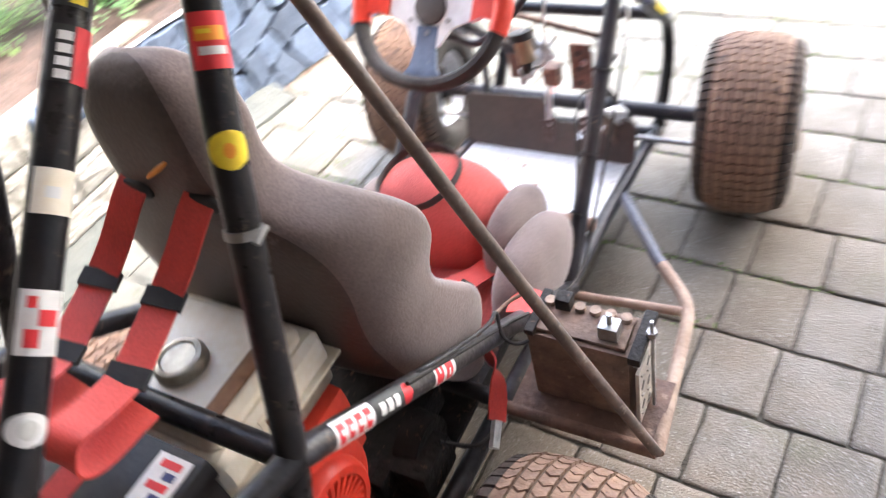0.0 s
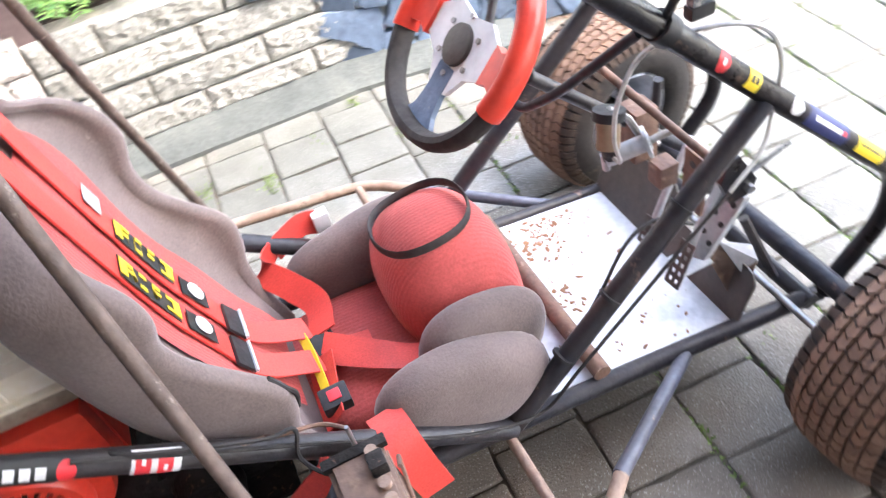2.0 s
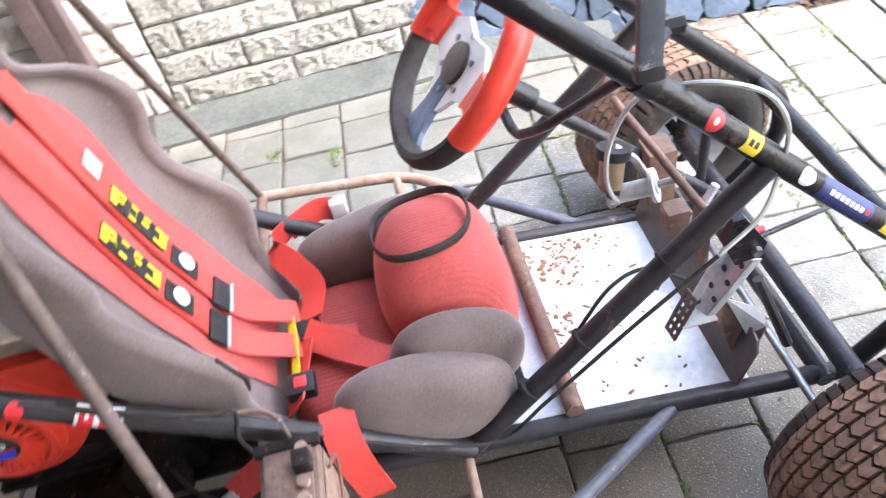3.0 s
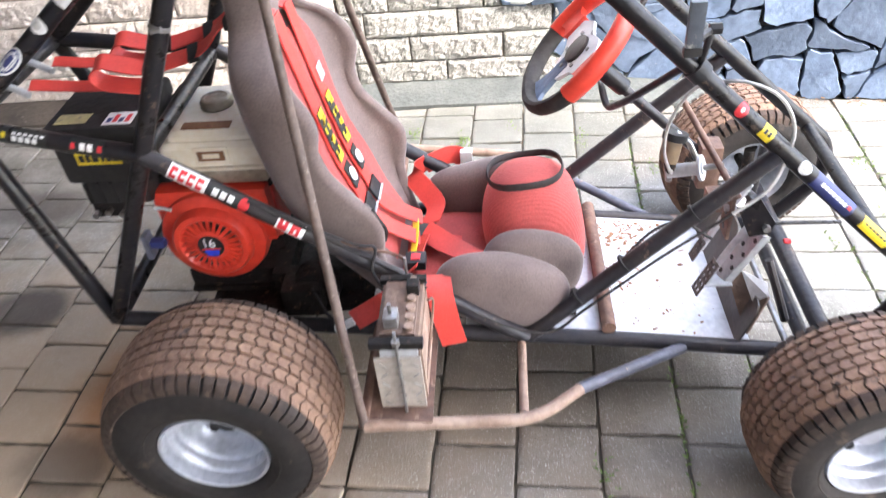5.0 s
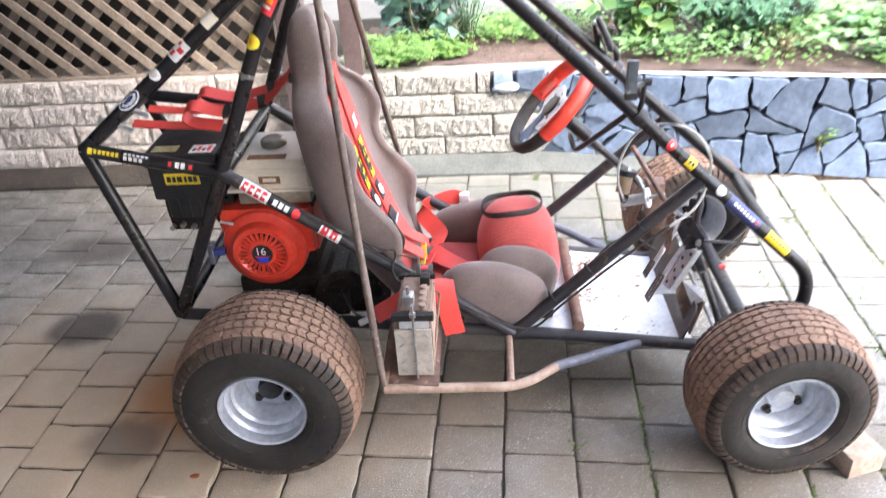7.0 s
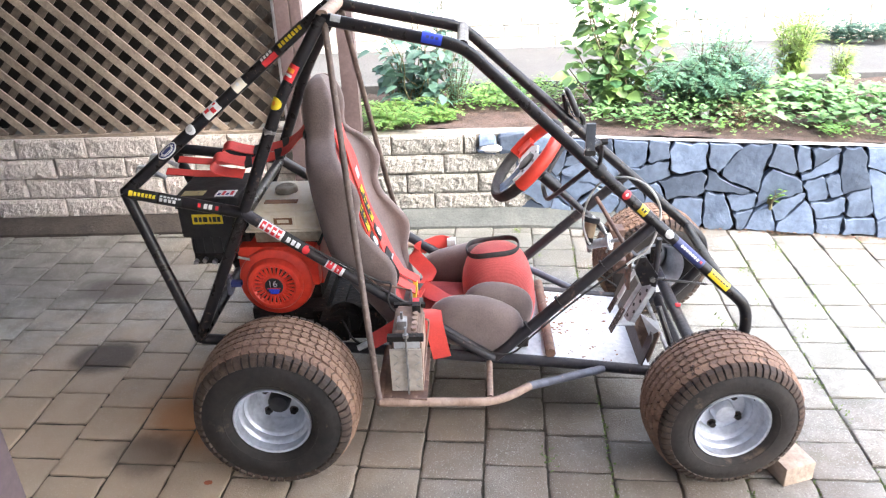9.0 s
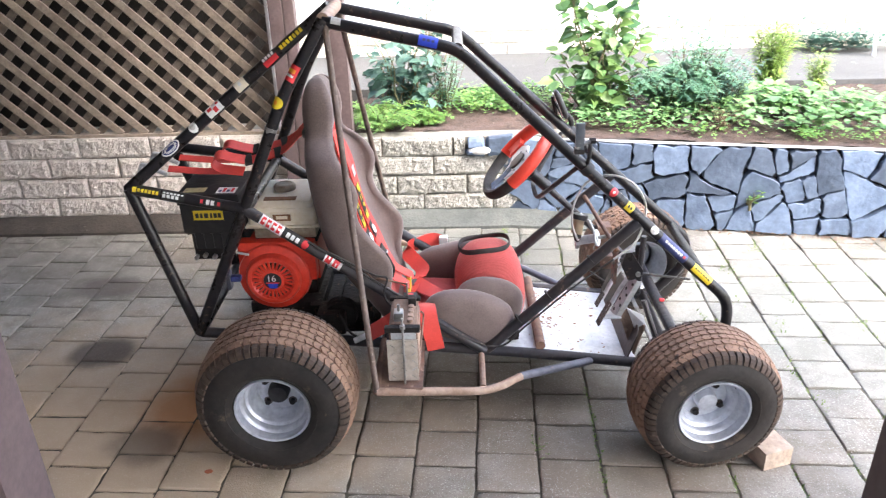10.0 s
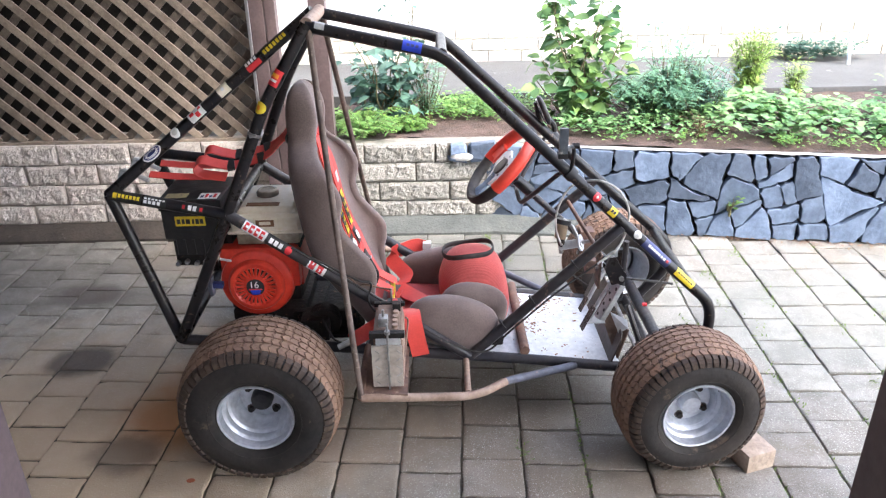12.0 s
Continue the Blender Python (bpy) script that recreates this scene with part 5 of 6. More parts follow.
for a in [radians(v) for v in range(-34, 36, 4)]:
    c = swp(RW, a, 0.012)
    out = (c - HUB).normalized()
    rings.append([c + (out * math.cos(q) * 0.0142 + AX * math.sin(q) * 0.0176) for q in (2 * math.pi * j / 10 for j in range(10))])
part("black_grip", loft(rings), M_RUBBER, steering)
for sd in (-1, 1):
    a = radians(90 * sd - 6 * sd)
    p0, p1 = swp(0.082, a, 0.006), swp(RW - 0.008, a, 0.012)
    rr = []
    for f, hw in ((0, 0.028), (0.4, 0.022), (1, 0.032)):
        c = p0.lerp(p1, f)
        rr.append([c + SY * hw + AX * 0.008, c + SY * hw - AX * 0.006, c - SY * hw - AX * 0.006, c - SY * hw + AX * 0.008])
    part("spoke", loft(rr), M_RED, steering, "red spoke cover", smooth=False)
rr = []
for r0, hw in ((0.03, 0.02), (0.07, 0.02), (0.1, 0.026), (RW - 0.006, 0.05)):
    c = swp(r0, math.pi, 0.004)
    rr.append([c + SX * hw + AX * 0.004, c + SX * hw - AX * 0.004, c - SX * hw - AX * 0.004, c - SX * hw + AX * 0.004])
part("spoke", loft(rr), M_STONE, steering, "dull blue-grey lower spoke", smooth=False)
plate = []
for lift in (0.0, 0.007):
    plate.append([swp(r0, radians(a0), lift) for a0, r0 in ((0, 0.042), (40, 0.066), (72, 0.09), (98, 0.088), (125, 0.055), (158, 0.068), (180, 0.074), (202, 0.068), (235, 0.055), (262, 0.088), (288, 0.09), (320, 0.066))])
part("hub_plate", loft(plate), M_WHITE, steering, "silver-white hub plate", smooth=False)
rr = [[HUB + (SX * math.cos(q) + SY * math.sin(q)) * r0 + AX * l for q in (2 * math.pi * j / 24 for j in range(24))] for l, r0 in ((0.006, 0.03), (0.013, 0.029), (0.014, 0.025))]
part("horn_cap", loft(rr), M_DARKPLATE, steering, "dull brown centre cap")
for k in range(6):
    c = HUB + (SX * math.cos(k * math.pi / 3 + 0.5) + SY * math.sin(k * math.pi / 3 + 0.5)) * 0.042 + AX * 0.0075
    part("hub_screw", tube([c, c + AX * 0.003], 0.0045, sides=6), M_STEEL, steering)

SL = (-0.005, 0.19, 0.632)
part("steering_support", tube([(0.09, 0.05, 0.78), (0.02, 0.13, 0.68), SL, (-0.012, 0.235, 0.655), (-0.005, 0.29, 0.645), (0.02, 0.32, 0.69), (0.09, 0.38, 0.78)], 0.007, 0.03), M_TUBE_WORN, kart, "thin dark steering support tube")
part("steering_bush", tube([HUB - AX * 0.055, HUB - AX * 0.12], 0.018), M_TUBE, kart)

part("steering_link", tube([(0.15, 0.235, 0.618), (0.213, 0.045, 0.534), (0.222, 0.03, 0.522)], 0.0065), M_RUST, kart, "thin rusty steering rod")
part("steering_bracket", box(0.19, 0.235, 0.19, 0.24, 0.43, 0.53, 0.008), M_RUST, kart, "rust-brown steering bracket")
rust_plate = part("steering_bracket", box(0.226, 0.233, 0.068, 0.115, 0.392, 0.503, 0.001), M_RUST, kart, "rust-brown drilled bracket plate", smooth=False)
for z in (0.41, 0.445, 0.482):
    part("bracket_hole", tube([(0.2252, 0.094, z), (0.2264, 0.094, z)], 0.0065, sides=12), M_BLACKPRINT, rust_plate)
part("bracket_bolt", tube([(0.218, 0.082, 0.462), (0.24, 0.082, 0.462)], 0.007, sides=6), M_STEEL, rust_plate)
part("front_upright", tube([(0.4, 0.43, 0.16), (0.4, 0.415, 0.39)], 0.01), M_TUBE_WORN, kart)
part("steering_bracket", box(0.2, 0.235, 0.135, 0.17, 0.41, 0.455, 0.006), M_RUST, kart, "rust-brown steering bracket")
part("bracket_bolt", tube([(0.185, 0.21, 0.45), (0.25, 0.21, 0.44)], 0.007, sides=6), M_STEEL, kart)
pivot = bmesh.new()
ring = [Vector(p) for p in ((0.238, 0.055, 0.47), (0.25, 0.055, 0.51), (0.266, 0.055, 0.512), (0.306, 0.055, 0.45), (0.3, 0.055, 0.425), (0.262, 0.055, 0.418))]
loft([ring, [p + Vector((0, -0.012, 0)) for p in ring]], bm=pivot)
part("pedal_pivot_plate", pivot, M_TUBE, kart, "black pedal pivot plate", smooth=False)
part("pivot_bolt", tube([(0.29, 0.06, 0.441), (0.29, 0.034, 0.441)], 0.008, sides=6), M_STEEL, kart)
# brake master cylinder with its reservoir
mc = part("master_cylinder", tube([(0.122, 0.172, 0.492), (0.185, 0.146, 0.515)], 0.014), M_GALV, kart, "cast silver brake master cylinder")
part("reservoir", tube([(0.117, 0.157, 0.526), (0.118, 0.158, 0.53), (0.125, 0.167, 0.566), (0.126, 0.168, 0.572)], 0.018, sides=18), M_FLUID, mc, "amber fluid reservoir")
part("reservoir_cap", tube([(0.126, 0.168, 0.57), (0.129, 0.171, 0.584)], 0.025, sides=20), M_BLACK, mc, "black screw cap")
part("flange", turned([(0.0, 0.026), (0.006, 0.026)], axis="x", sides=20, caps=True), M_GALV, mc).matrix_basis = Matrix.Translation((0.178, 0.15, 0.512)) @ pose(0, 0, 0, 0, -18, -24)
part("neck", tube([(0.118, 0.158, 0.53), (0.128, 0.168, 0.496)], 0.012, sides=10), M_CAST, mc)
part("fitting", tube([(0.122, 0.175, 0.5), (0.128, 0.178, 0.466)], 0.007, sides=8), M_STEEL, mc)
part("push_rod", tube([(0.185, 0.146, 0.515), (0.22, 0.135, 0.527)], 0.006, sides=8), M_STEEL, mc)
part("lever_arm", tube([(0.128, 0.17, 0.585), (0.155, 0.162, 0.562), (0.172, 0.158, 0.528)], 0.006, sides=8), M_STEEL, mc)
# pedals
for py, px, pz, half, tall in ((0.08, 0.205, 0.284, 0.017, 0.042), (0.177, 0.21, 0.28, 0.015, 0.026)):
    ped = part("pedal", tube([(px + 0.008, py, pz + 0.0), (px + 0.04, py + 0.005, pz + 0.07), (px + 0.09, py + 0.012, pz + 0.16)], 0.007, 0.02), M_GALV, kart, "drilled steel foot pedal")
    m = Matrix.Translation((px, py, pz)) @ Matrix.Rotation(radians(26), 4, "Y") @ Matrix.Rotation(radians(-6), 4, "X")
    # perforated pad: uprights with thinner cross strips between them
    pad = bmesh.new()
    for v in (-half + 0.003, 0.0, half - 0.003):
        box(-0.002, 0.002, v - 0.003, v + 0.003, -tall, tall, 0.0008, turn=m, bm=pad)
    strips = 6 if tall > 0.03 else 4
    for i in range(strips):
        v = (tall - 0.003) * (2 * i / (strips - 1) - 1)
        box(-0.0015, 0.0015, -half + 0.001, half - 0.001, v - 0.0035, v + 0.0035, turn=m, bm=pad)
    part("pedal_pad", pad, M_DARKPLATE, ped, "dark perforated foot pad", smooth=False)
# drilled channel behind the pads
A0, A1 = Vector((0.236, 0.085, 0.278)), Vector((0.285, 0.066, 0.41))
AW = Vector((0.012, -0.046, 0.012)).normalized()
AN = (A1 - A0).cross(AW).normalized()
if AN.x > 0:
    AN = -AN
chan = bmesh.new()
loft([[c - AW * 0.0215, c + AW * 0.0215, c + AW * 0.0215 - AN * 0.003, c - AW * 0.0215 - AN * 0.003] for c in (A0, A1)], bm=chan)
for sd in (-1, 1):
    loft([[c + AW * 0.0215 * sd, c + AW * 0.0185 * sd, c + AW * 0.0185 * sd - AN * 0.018, c + AW * 0.0215 * sd - AN * 0.018] for c in (A0, A1)], bm=chan)
channel = part("pedal_channel", chan, M_GALV, kart, "drilled galvanised pedal channel", smooth=False)
for k in range(6):
    c = A0.lerp(A1, 0.12 + 0.15 * k) + AW * (0.012 if k % 2 else -0.01)
    part("channel_hole", tube([c + AN * 0.0008, c - AN * 0.001], 0.0055, sides=10), M_BLACKPRINT, channel)
part("channel_foot", box(0.2, 0.258, 0.058, 0.108, 0.274, 0.277, 0.001), M_GALV, channel, smooth=False)
WEDGE = [Vector(p) for p in ((0.271, 0.075, 0.306), (0.255, 0.062, 0.273), (0.279, 0.04, 0.205), (0.295, 0.022, 0.165), (0.323, 0.028, 0.264))]
wedge = loft([WEDGE, [p + Vector((0.005, 0.003, 0)) for p in WEDGE]])
FOLD = [Vector(p) for p in ((0.273, 0.073, 0.307), (0.295, 0.034, 0.252), (0.32, 0.027, 0.274), (0.322, 0.047, 0.292))]
wedge_top = loft([FOLD, [p + Vector((0, -0.003, 0.001)) for p in FOLD]])
guard = part("heel_guard", wedge, M_BATT, kart, "folded brown sheet-metal guard", smooth=False)
part("guard_top", wedge_top, M_GALV, guard, "bare metal fold", smooth=False)
part("pedal_spring", tube([(0.325, 0.075, 0.33), (0.37, 0.03, 0.2)], 0.009, sides=8), M_TUBE_WORN, kart)
part("brake_rod", tube([(0.295, 0.07, 0.43), (0.487, 0.157, 0.357)], 0.0045, sides=8), M_TUBE, kart)
part("brake_switch", tube([(0.432, 0.262, 0.222), (0.447, 0.262, 0.222)], 0.006, sides=10), M_REDPRINT, kart, "red switch end")
part("throttle_cable", tube(smooth_line([(0.128, 0.165, 0.5), (0.114, 0.12, 0.526), (0.094, 0.105, 0.585), (0.097, 0.101, 0.65), (0.125, 0.092, 0.715), (0.158, 0.055, 0.75), (0.2, 0.018, 0.764), (0.25, 0.008, 0.738), (0.285, 0.016, 0.675), (0.282, 0.014, 0.61), (0.256, -0.004, 0.562), (0.2, -0.014, 0.52)]), 0.0034, sides=6), M_CABLE, kart, "pale grey throttle cable loop")
part("throttle_cable", tube(smooth_line([(0.2, -0.014, 0.52), (0.08, -0.024, 0.43), (-0.05, -0.024, 0.305), (-0.12, -0.022, 0.235), (-0.2, -0.022, 0.25), (-0.3, -0.024, 0.315), (-0.42, -0.022, 0.41), (-0.55, -0.022, 0.505), (-0.68, -0.018, 0.595)]), 0.003, sides=6), M_RUBBER, kart, "dark cable tied along the side bar")
part("brake_hose", tube(smooth_line([(0.19, 0.04, 0.42), (0.13, 0.05, 0.455), (0.076, 0.048, 0.437), (0.016, 0.028, 0.38), (-0.05, 0.018, 0.3), (-0.11, 0.008, 0.24)]), 0.003, sides=6), M_RUBBER, kart)
for f in (0.22, 0.42, 0.7):
    p = Vector((-0.165, -0.005, 0.225)).lerp(Vector((0.27, 0.02, 0.622)), f)
    q = Vector((-0.165, -0.005, 0.225)).lerp(Vector((0.27, 0.02, 0.622)), f + 0.008)
    part("cable_tie", tube([p, q], R + 0.003), M_BLACK, kart)
# mirrors on the roof tubes
mir = part("mirror", box(0.06, 0.084, -0.078, -0.066, 0.874, 0.946, 0.005), M_MIRRORBACK, kart, "small weathered grey mirror seen from behind")
part("mirror_rim", box(0.058, 0.086, -0.08, -0.065, 0.862, 0.877, 0.005), M_BLACK, mir, "black lower rim")
part("mirror_glass", box(0.063, 0.081, -0.0655, -0.0642, 0.88, 0.94), M_MIRROR, mir, "mirror glass", smooth=False)
part("mirror_stalk", tube([(0.075, -0.07, 0.885), (0.108, -0.03, 0.884), (0.118, 0.02, 0.83), (0.116, 0.038, 0.79)], 0.006, 0.02, sides=8), M_BLACK, mir)
part("mirror_clamp", tube([(0.108, 0.0395, 0.789), (0.124, 0.0385, 0.773)], 0.021, sides=12), M_BLACK, mir)
part("clamp_bolt", tube([(0.104, -0.03, 0.884), (0.122, -0.03, 0.884)], 0.009, sides=6), M_BLACK, mir)
mir = part("mirror", blob((0.085, 0.385, 0.872), (0.012, 0.036, 0.05), 2.6, Matrix.Rotation(radians(-24), 4, "Y"), nu=20, nv=12), M_BLACK, kart, "small black rear-view mirror")
part("mirror_glass", blob((0.078, 0.385, 0.8685), (0.008, 0.031, 0.044), 2.6, Matrix.Rotation(radians(-24), 4, "Y"), nu=20, nv=12), M_MIRROR, mir, "mirror glass")
part("mirror_stalk", tube([(0.1, 0.39, 0.845), (0.125, 0.395, 0.815), (0.12, 0.398, 0.775)], 0.009, 0.015, sides=8), M_BLACK, mir)
part("mirror_clamp", tube([(0.112, 0.398, 0.787), (0.128, 0.399, 0.772)], 0.021, sides=12), M_BLACK, mir)
part("switch_lever", tube([(0.07, 0.385, 0.84), (0.058, 0.38, 0.9)], 0.007, sides=8), M_BLACK, mir)

# a loose rubber ring on the bolster
ring_bm = bmesh.new()
rr = []
m = Matrix.Translation((-0.163, 0.284, 0.436)) @ Matrix.Rotation(radians(-6), 4, "Y") @ Matrix.Rotation(radians(-7), 4, "X")
for k in range(41):
    a = 2 * math.pi * k / 40
    c = Vector((0.084 * math.cos(a), 0.088 * math.sin(a), 0.004 * math.sin(3 * a)))
    out = Vector((math.cos(a), math.sin(a), 0))
    rr.append([m @ (c + out * 0.003 * math.cos(q) + Vector((0, 0, 0.0085 * math.sin(q)))) for q in (2 * math.pi * j / 8 for j in range(8))])
thing("rubber_ring", loft(rr, caps=False, bm=ring_bm), M_RUBBER, "black rubber ring lying on the red seat bolster", "ring")

# timber chock at the front tyre
chock = bmesh.new()
box(0.575, 0.668, -0.315, -0.2, -0.001, 0.06, 0.005, bm=chock, turn=Matrix.Translation((0.62, -0.25, 0)) @ Matrix.Rotation(radians(18), 4, "Z") @ Matrix.Translation((-0.62, 0.25, 0)))
thing("wheel_chock", chock, M_WOOD, "worn timber offcut wedged against the front tyre", "chock")
lf = bmesh.new()
for x, y in ((-0.98, -0.3), (-0.62, -0.12), (-1.22, -0.42)):
    leaf_r = random.Random(int(abs(x) * 100))
    blob((x, y, 0.004), (0.012, 0.008, 0.002), bm=lf, nu=8, nv=5, dent=0.4, seed=leaf_r.random() * 9)
thing("fallen_leaves", lf, M_DRYLEAF, "small dry red leaves fallen on the pavers", "leaves", kind="stuff")


# ---- plants ----
def leaf(bm, at, d, up, length, width, fold=0.25, droop=0.2):
    """One leaf: a bent pointed blade of four pairs of faces."""
    d = d.normalized()
    s = d.cross(up)
    s = s.normalized() if s.length > 1e-4 else Vector((1, 0, 0))
    n = s.cross(d)
    rows = []
    for t, w in ((0, 0.12), (0.3, 0.9), (0.62, 0.85), (1, 0.04)):
        c = at + d * length * t - n * (droop * length * t * t)
        rows.append([bm.verts.new(c - s * width * w / 2 + n * fold * width * w / 2), bm.verts.new(c), bm.verts.new(c + s * width * w / 2 + n * fold * width * w / 2)])
    for a, b in zip(rows, rows[1:]):
        bm.faces.new((a[0], a[1], b[1], b[0]))
        bm.faces.new((a[1], a[2], b[2], b[1]))


def shrub(name, at, height, spread, stems, leaves, length, width, mat, label, seed, bare=0.15, droop=0.25, category="shrub", wood_r=0.006):
    """Stems that fork outwards, with leaves along their upper parts."""
    r = random.Random(seed)
    at = Vector(at)
    holder = empty(name, label, category, at)
    wood, crown = bmesh.new(), bmesh.new()
    for k in range(stems):
        a = r.uniform(0, 2 * math.pi)
        lean = spread * r.uniform(0.25, 1.0)
        top = Vector((math.cos(a) * lean, math.sin(a) * lean, height * r.uniform(0.65, 1.0)))
        mid = top * 0.5 + Vector((r.uniform(-0.2, 0.2) * spread, r.uniform(-0.2, 0.2) * spread, height * 0.08))
        base = Vector((math.cos(a) * 0.02, math.sin(a) * 0.02, -0.03))
        line = smooth_line([base, mid * 0.5 + base * 0.2, mid, top], 5)
        tube(line, wood_r, sides=5, bm=wood, r_end=0.001)
        for i in range(leaves):
            t = bare + (1 - bare) * (i + r.random()) / leaves
            f = t * (len(line) - 1)
            p = line[int(f)].lerp(line[min(int(f) + 1, len(line) - 1)], f - int(f))
            b = r.uniform(0, 2 * math.pi)
            d = Vector((math.cos(b), math.sin(b), r.uniform(-0.1, 0.8)))
            k2 = r.uniform(0.55, 1.15)
            leaf(crown, p + d * length * 0.25, d, Vector((0, 0, 1)), length * k2, width * k2, droop=r.uniform(0, 2 * droop))
    tagged(part("stalk", wood, M_STEM, holder), kind="stuff")
    tagged(part("foliage", crown, mat, holder), kind="stuff")
    return holder


def ferny(name, at, height, spread, fronds, mat, label, seed, leaflets=16, size=0.03, category="fern"):
    """Arching fronds with rows of fine leaflets."""
    r = random.Random(seed)
    at = Vector(at)
    holder = empty(name, label, category, at)
    wood, crown = bmesh.new(), bmesh.new()
    for k in range(fronds):
        a = r.uniform(0, 2 * math.pi)
        reach = spread * r.uniform(0.3, 1.0)
        h = height * r.uniform(0.55, 1.0)
        o = Vector((r.uniform(-0.25, 0.25) * spread, r.uniform(-0.25, 0.25) * spread, -0.02))
        out = Vector((math.cos(a), math.sin(a), 0))
        line = smooth_line([o, o + out * reach * 0.3 + Vector((0, 0, h * 0.6)), o + out * reach * 0.75 + Vector((0, 0, h)), o + out * reach * 1.2 + Vector((0, 0, h * 0.85))], 5)
        tube(line, 0.0025, sides=4, bm=wood, r_end=0.0008)
        for i in range(leaflets):
            f = (0.2 + 0.8 * i / leaflets) * (len(line) - 1)
            p = line[int(f)].lerp(line[min(int(f) + 1, len(line) - 1)], f - int(f))
            for sd in (-1, 1):
                d = out.cross(Vector((0, 0, 1))) * sd + out * 0.6 + Vector((0, 0, r.uniform(-0.2, 0.5)))
                leaf(crown, p, d, Vector((0, 0, 1)), size * r.uniform(0.7, 1.4), size * 0.3, droop=0.2)
    tagged(part("stalk", wood, M_STEM, holder), kind="stuff")
    tagged(part("foliage", crown, mat, holder), kind="stuff")
    return holder


def carpet(name, x0, x1, y0, y1, count, size, mat, label, seed, z=BED_Z - 0.02, tall=0.06, category="ground cover", ratio=0.7):
    """Low leaves over a patch of soil, thinning towards its edges."""
    r = random.Random(seed)
    bm = bmesh.new()
    for _ in range(count):
        u, v = min(1, max(0, r.gauss(0.5, 0.24))), min(1, max(0, r.gauss(0.5, 0.26)))
        x, y = x0 + (x1 - x0) * u, y0 + (y1 - y0) * v
        if noise.noise(Vector((x * 6, y * 6, seed))) < -0.18:
            continue
        h = tall * (0.2 + abs(r.gauss(0.4, 0.3)))
        a = r.uniform(0, 2 * math.pi)
        d = Vector((math.cos(a), math.sin(a), r.uniform(-0.1, 0.9)))
        k = r.uniform(0.5, 1.2)
        leaf(bm, Vector((x, y, z + h)), d, Vector((0, 0, 1)), size * k, size * k * ratio, droop=0.25)
    return thing(name, bm, mat, label, category, kind="stuff")


def tuft(name, x, y, count, size, seed, spread=0.05, z=-0.006):
    r = random.Random(seed)
    bm = bmesh.new()
    for _ in range(count):
        a = r.uniform(0, 2 * math.pi)
        o = Vector((x + r.gauss(0, spread * 0.35), y + r.gauss(0, spread), z))
        leaf(bm, o, Vector((math.cos(a), math.sin(a), r.uniform(0.4, 1.8))), Vector((0, 0, 1)), size * r.uniform(0.5, 1.2), size * 0.3, droop=0.3)
    return thing(name, bm, M_MOSS, "small green weeds growing in the paving joints", "weeds", kind="stuff")


def leafy(name, at, stems, mat, label, seed, length, width, step=0.035, category="shrub", per=2):
    """A broad-leaved bush: stems through the given tips, leaf pairs that face the light, shoots low down."""
    r = random.Random(seed)
    at = Vector(at)
    holder = empty(name, label, category, at)
    wood, crown = bmesh.new(), bmesh.new()
    for tip in stems:
        tip = Vector(tip)
        side = Vector((r.uniform(-1, 1), r.uniform(-1, 1), 0)) * 0.05
        base = Vector((r.uniform(-0.05, 0.05), r.uniform(-0.04, 0.04), -0.03))
        line = smooth_line([base, base.lerp(tip, 0.35) + side, base.lerp(tip, 0.7) - side * 0.6, tip], 8)
        tube(line, 0.006, sides=5, bm=wood, r_end=0.002)
        n = max(4, int((tip - base).length / step))
        for i in range(n):
            f = (0.12 + 0.88 * (i + r.random() * 0.6) / n) * (len(line) - 1)
            p = line[min(int(f), len(line) - 2)].lerp(line[min(int(f) + 1, len(line) - 1)], f - int(f))
            for _ in range(per):
                b = r.uniform(0, 2 * math.pi)
                d = Vector((math.cos(b), math.sin(b), r.uniform(-0.5, 0.6)))
                k = r.uniform(0.45, 1.15)
                up = Vector((r.uniform(-0.7, 0.7), r.uniform(-1.1, 0.3), 1))
                stalk = p + d * length * r.uniform(0.15, 0.65)
                leaf(crown, stalk, d, up, length * k, width * k, fold=r.uniform(0.05, 0.4), droop=r.uniform(0.0, 0.55))
    tagged(part("stalk", wood, M_STEM, holder), kind="stuff")
    tagged(part("foliage", crown, mat, holder), kind="stuff")
    return holder


def tips(seed, n, rx, ry, h0, h1):
    r = random.Random(seed)
    return [(r.uniform(-rx, rx), r.uniform(-ry, ry), r.uniform(h0, h1)) for _ in range(n)]


GZ = BED_Z - 0.02
leafy("tall_shrub", (0.48, 1.86, GZ), [(-0.18, 0.02, 0.72), (-0.14, -0.03, 0.66), (-0.09, 0.05, 0.6), (0.1, 0.0, 0.68), (0.14, 0.04, 0.55), (0.2, -0.02, 0.42), (0.24, 0.0, 0.3), (0.06, -0.06, 0.42), (-0.02, 0.06, 0.45), (-0.2, 0.0, 0.34), (-0.22, -0.04, 0.22), (0.16, -0.06, 0.2), (0.0, -0.08, 0.2)],
      M_LEAF, "tall hydrangea shrub with broad yellow-green leaves", 5, 0.08, 0.062, 0.024)
leafy("shrub", (-0.5, 1.93, GZ), tips(3, 20, 0.24, 0.16, 0.12, 0.44), M_LEAF_DARK, "dark blue-green broad-leaved shrub in the garden bed", 3, 0.075, 0.048, 0.036)
shrub("thin_shrub", (-0.42, 2.15, GZ), 0.72, 0.17, 6, 11, 0.05, 0.026, M_LEAF_DARK, "thin upright shrub with small dark leaves", 8, bare=0.45)
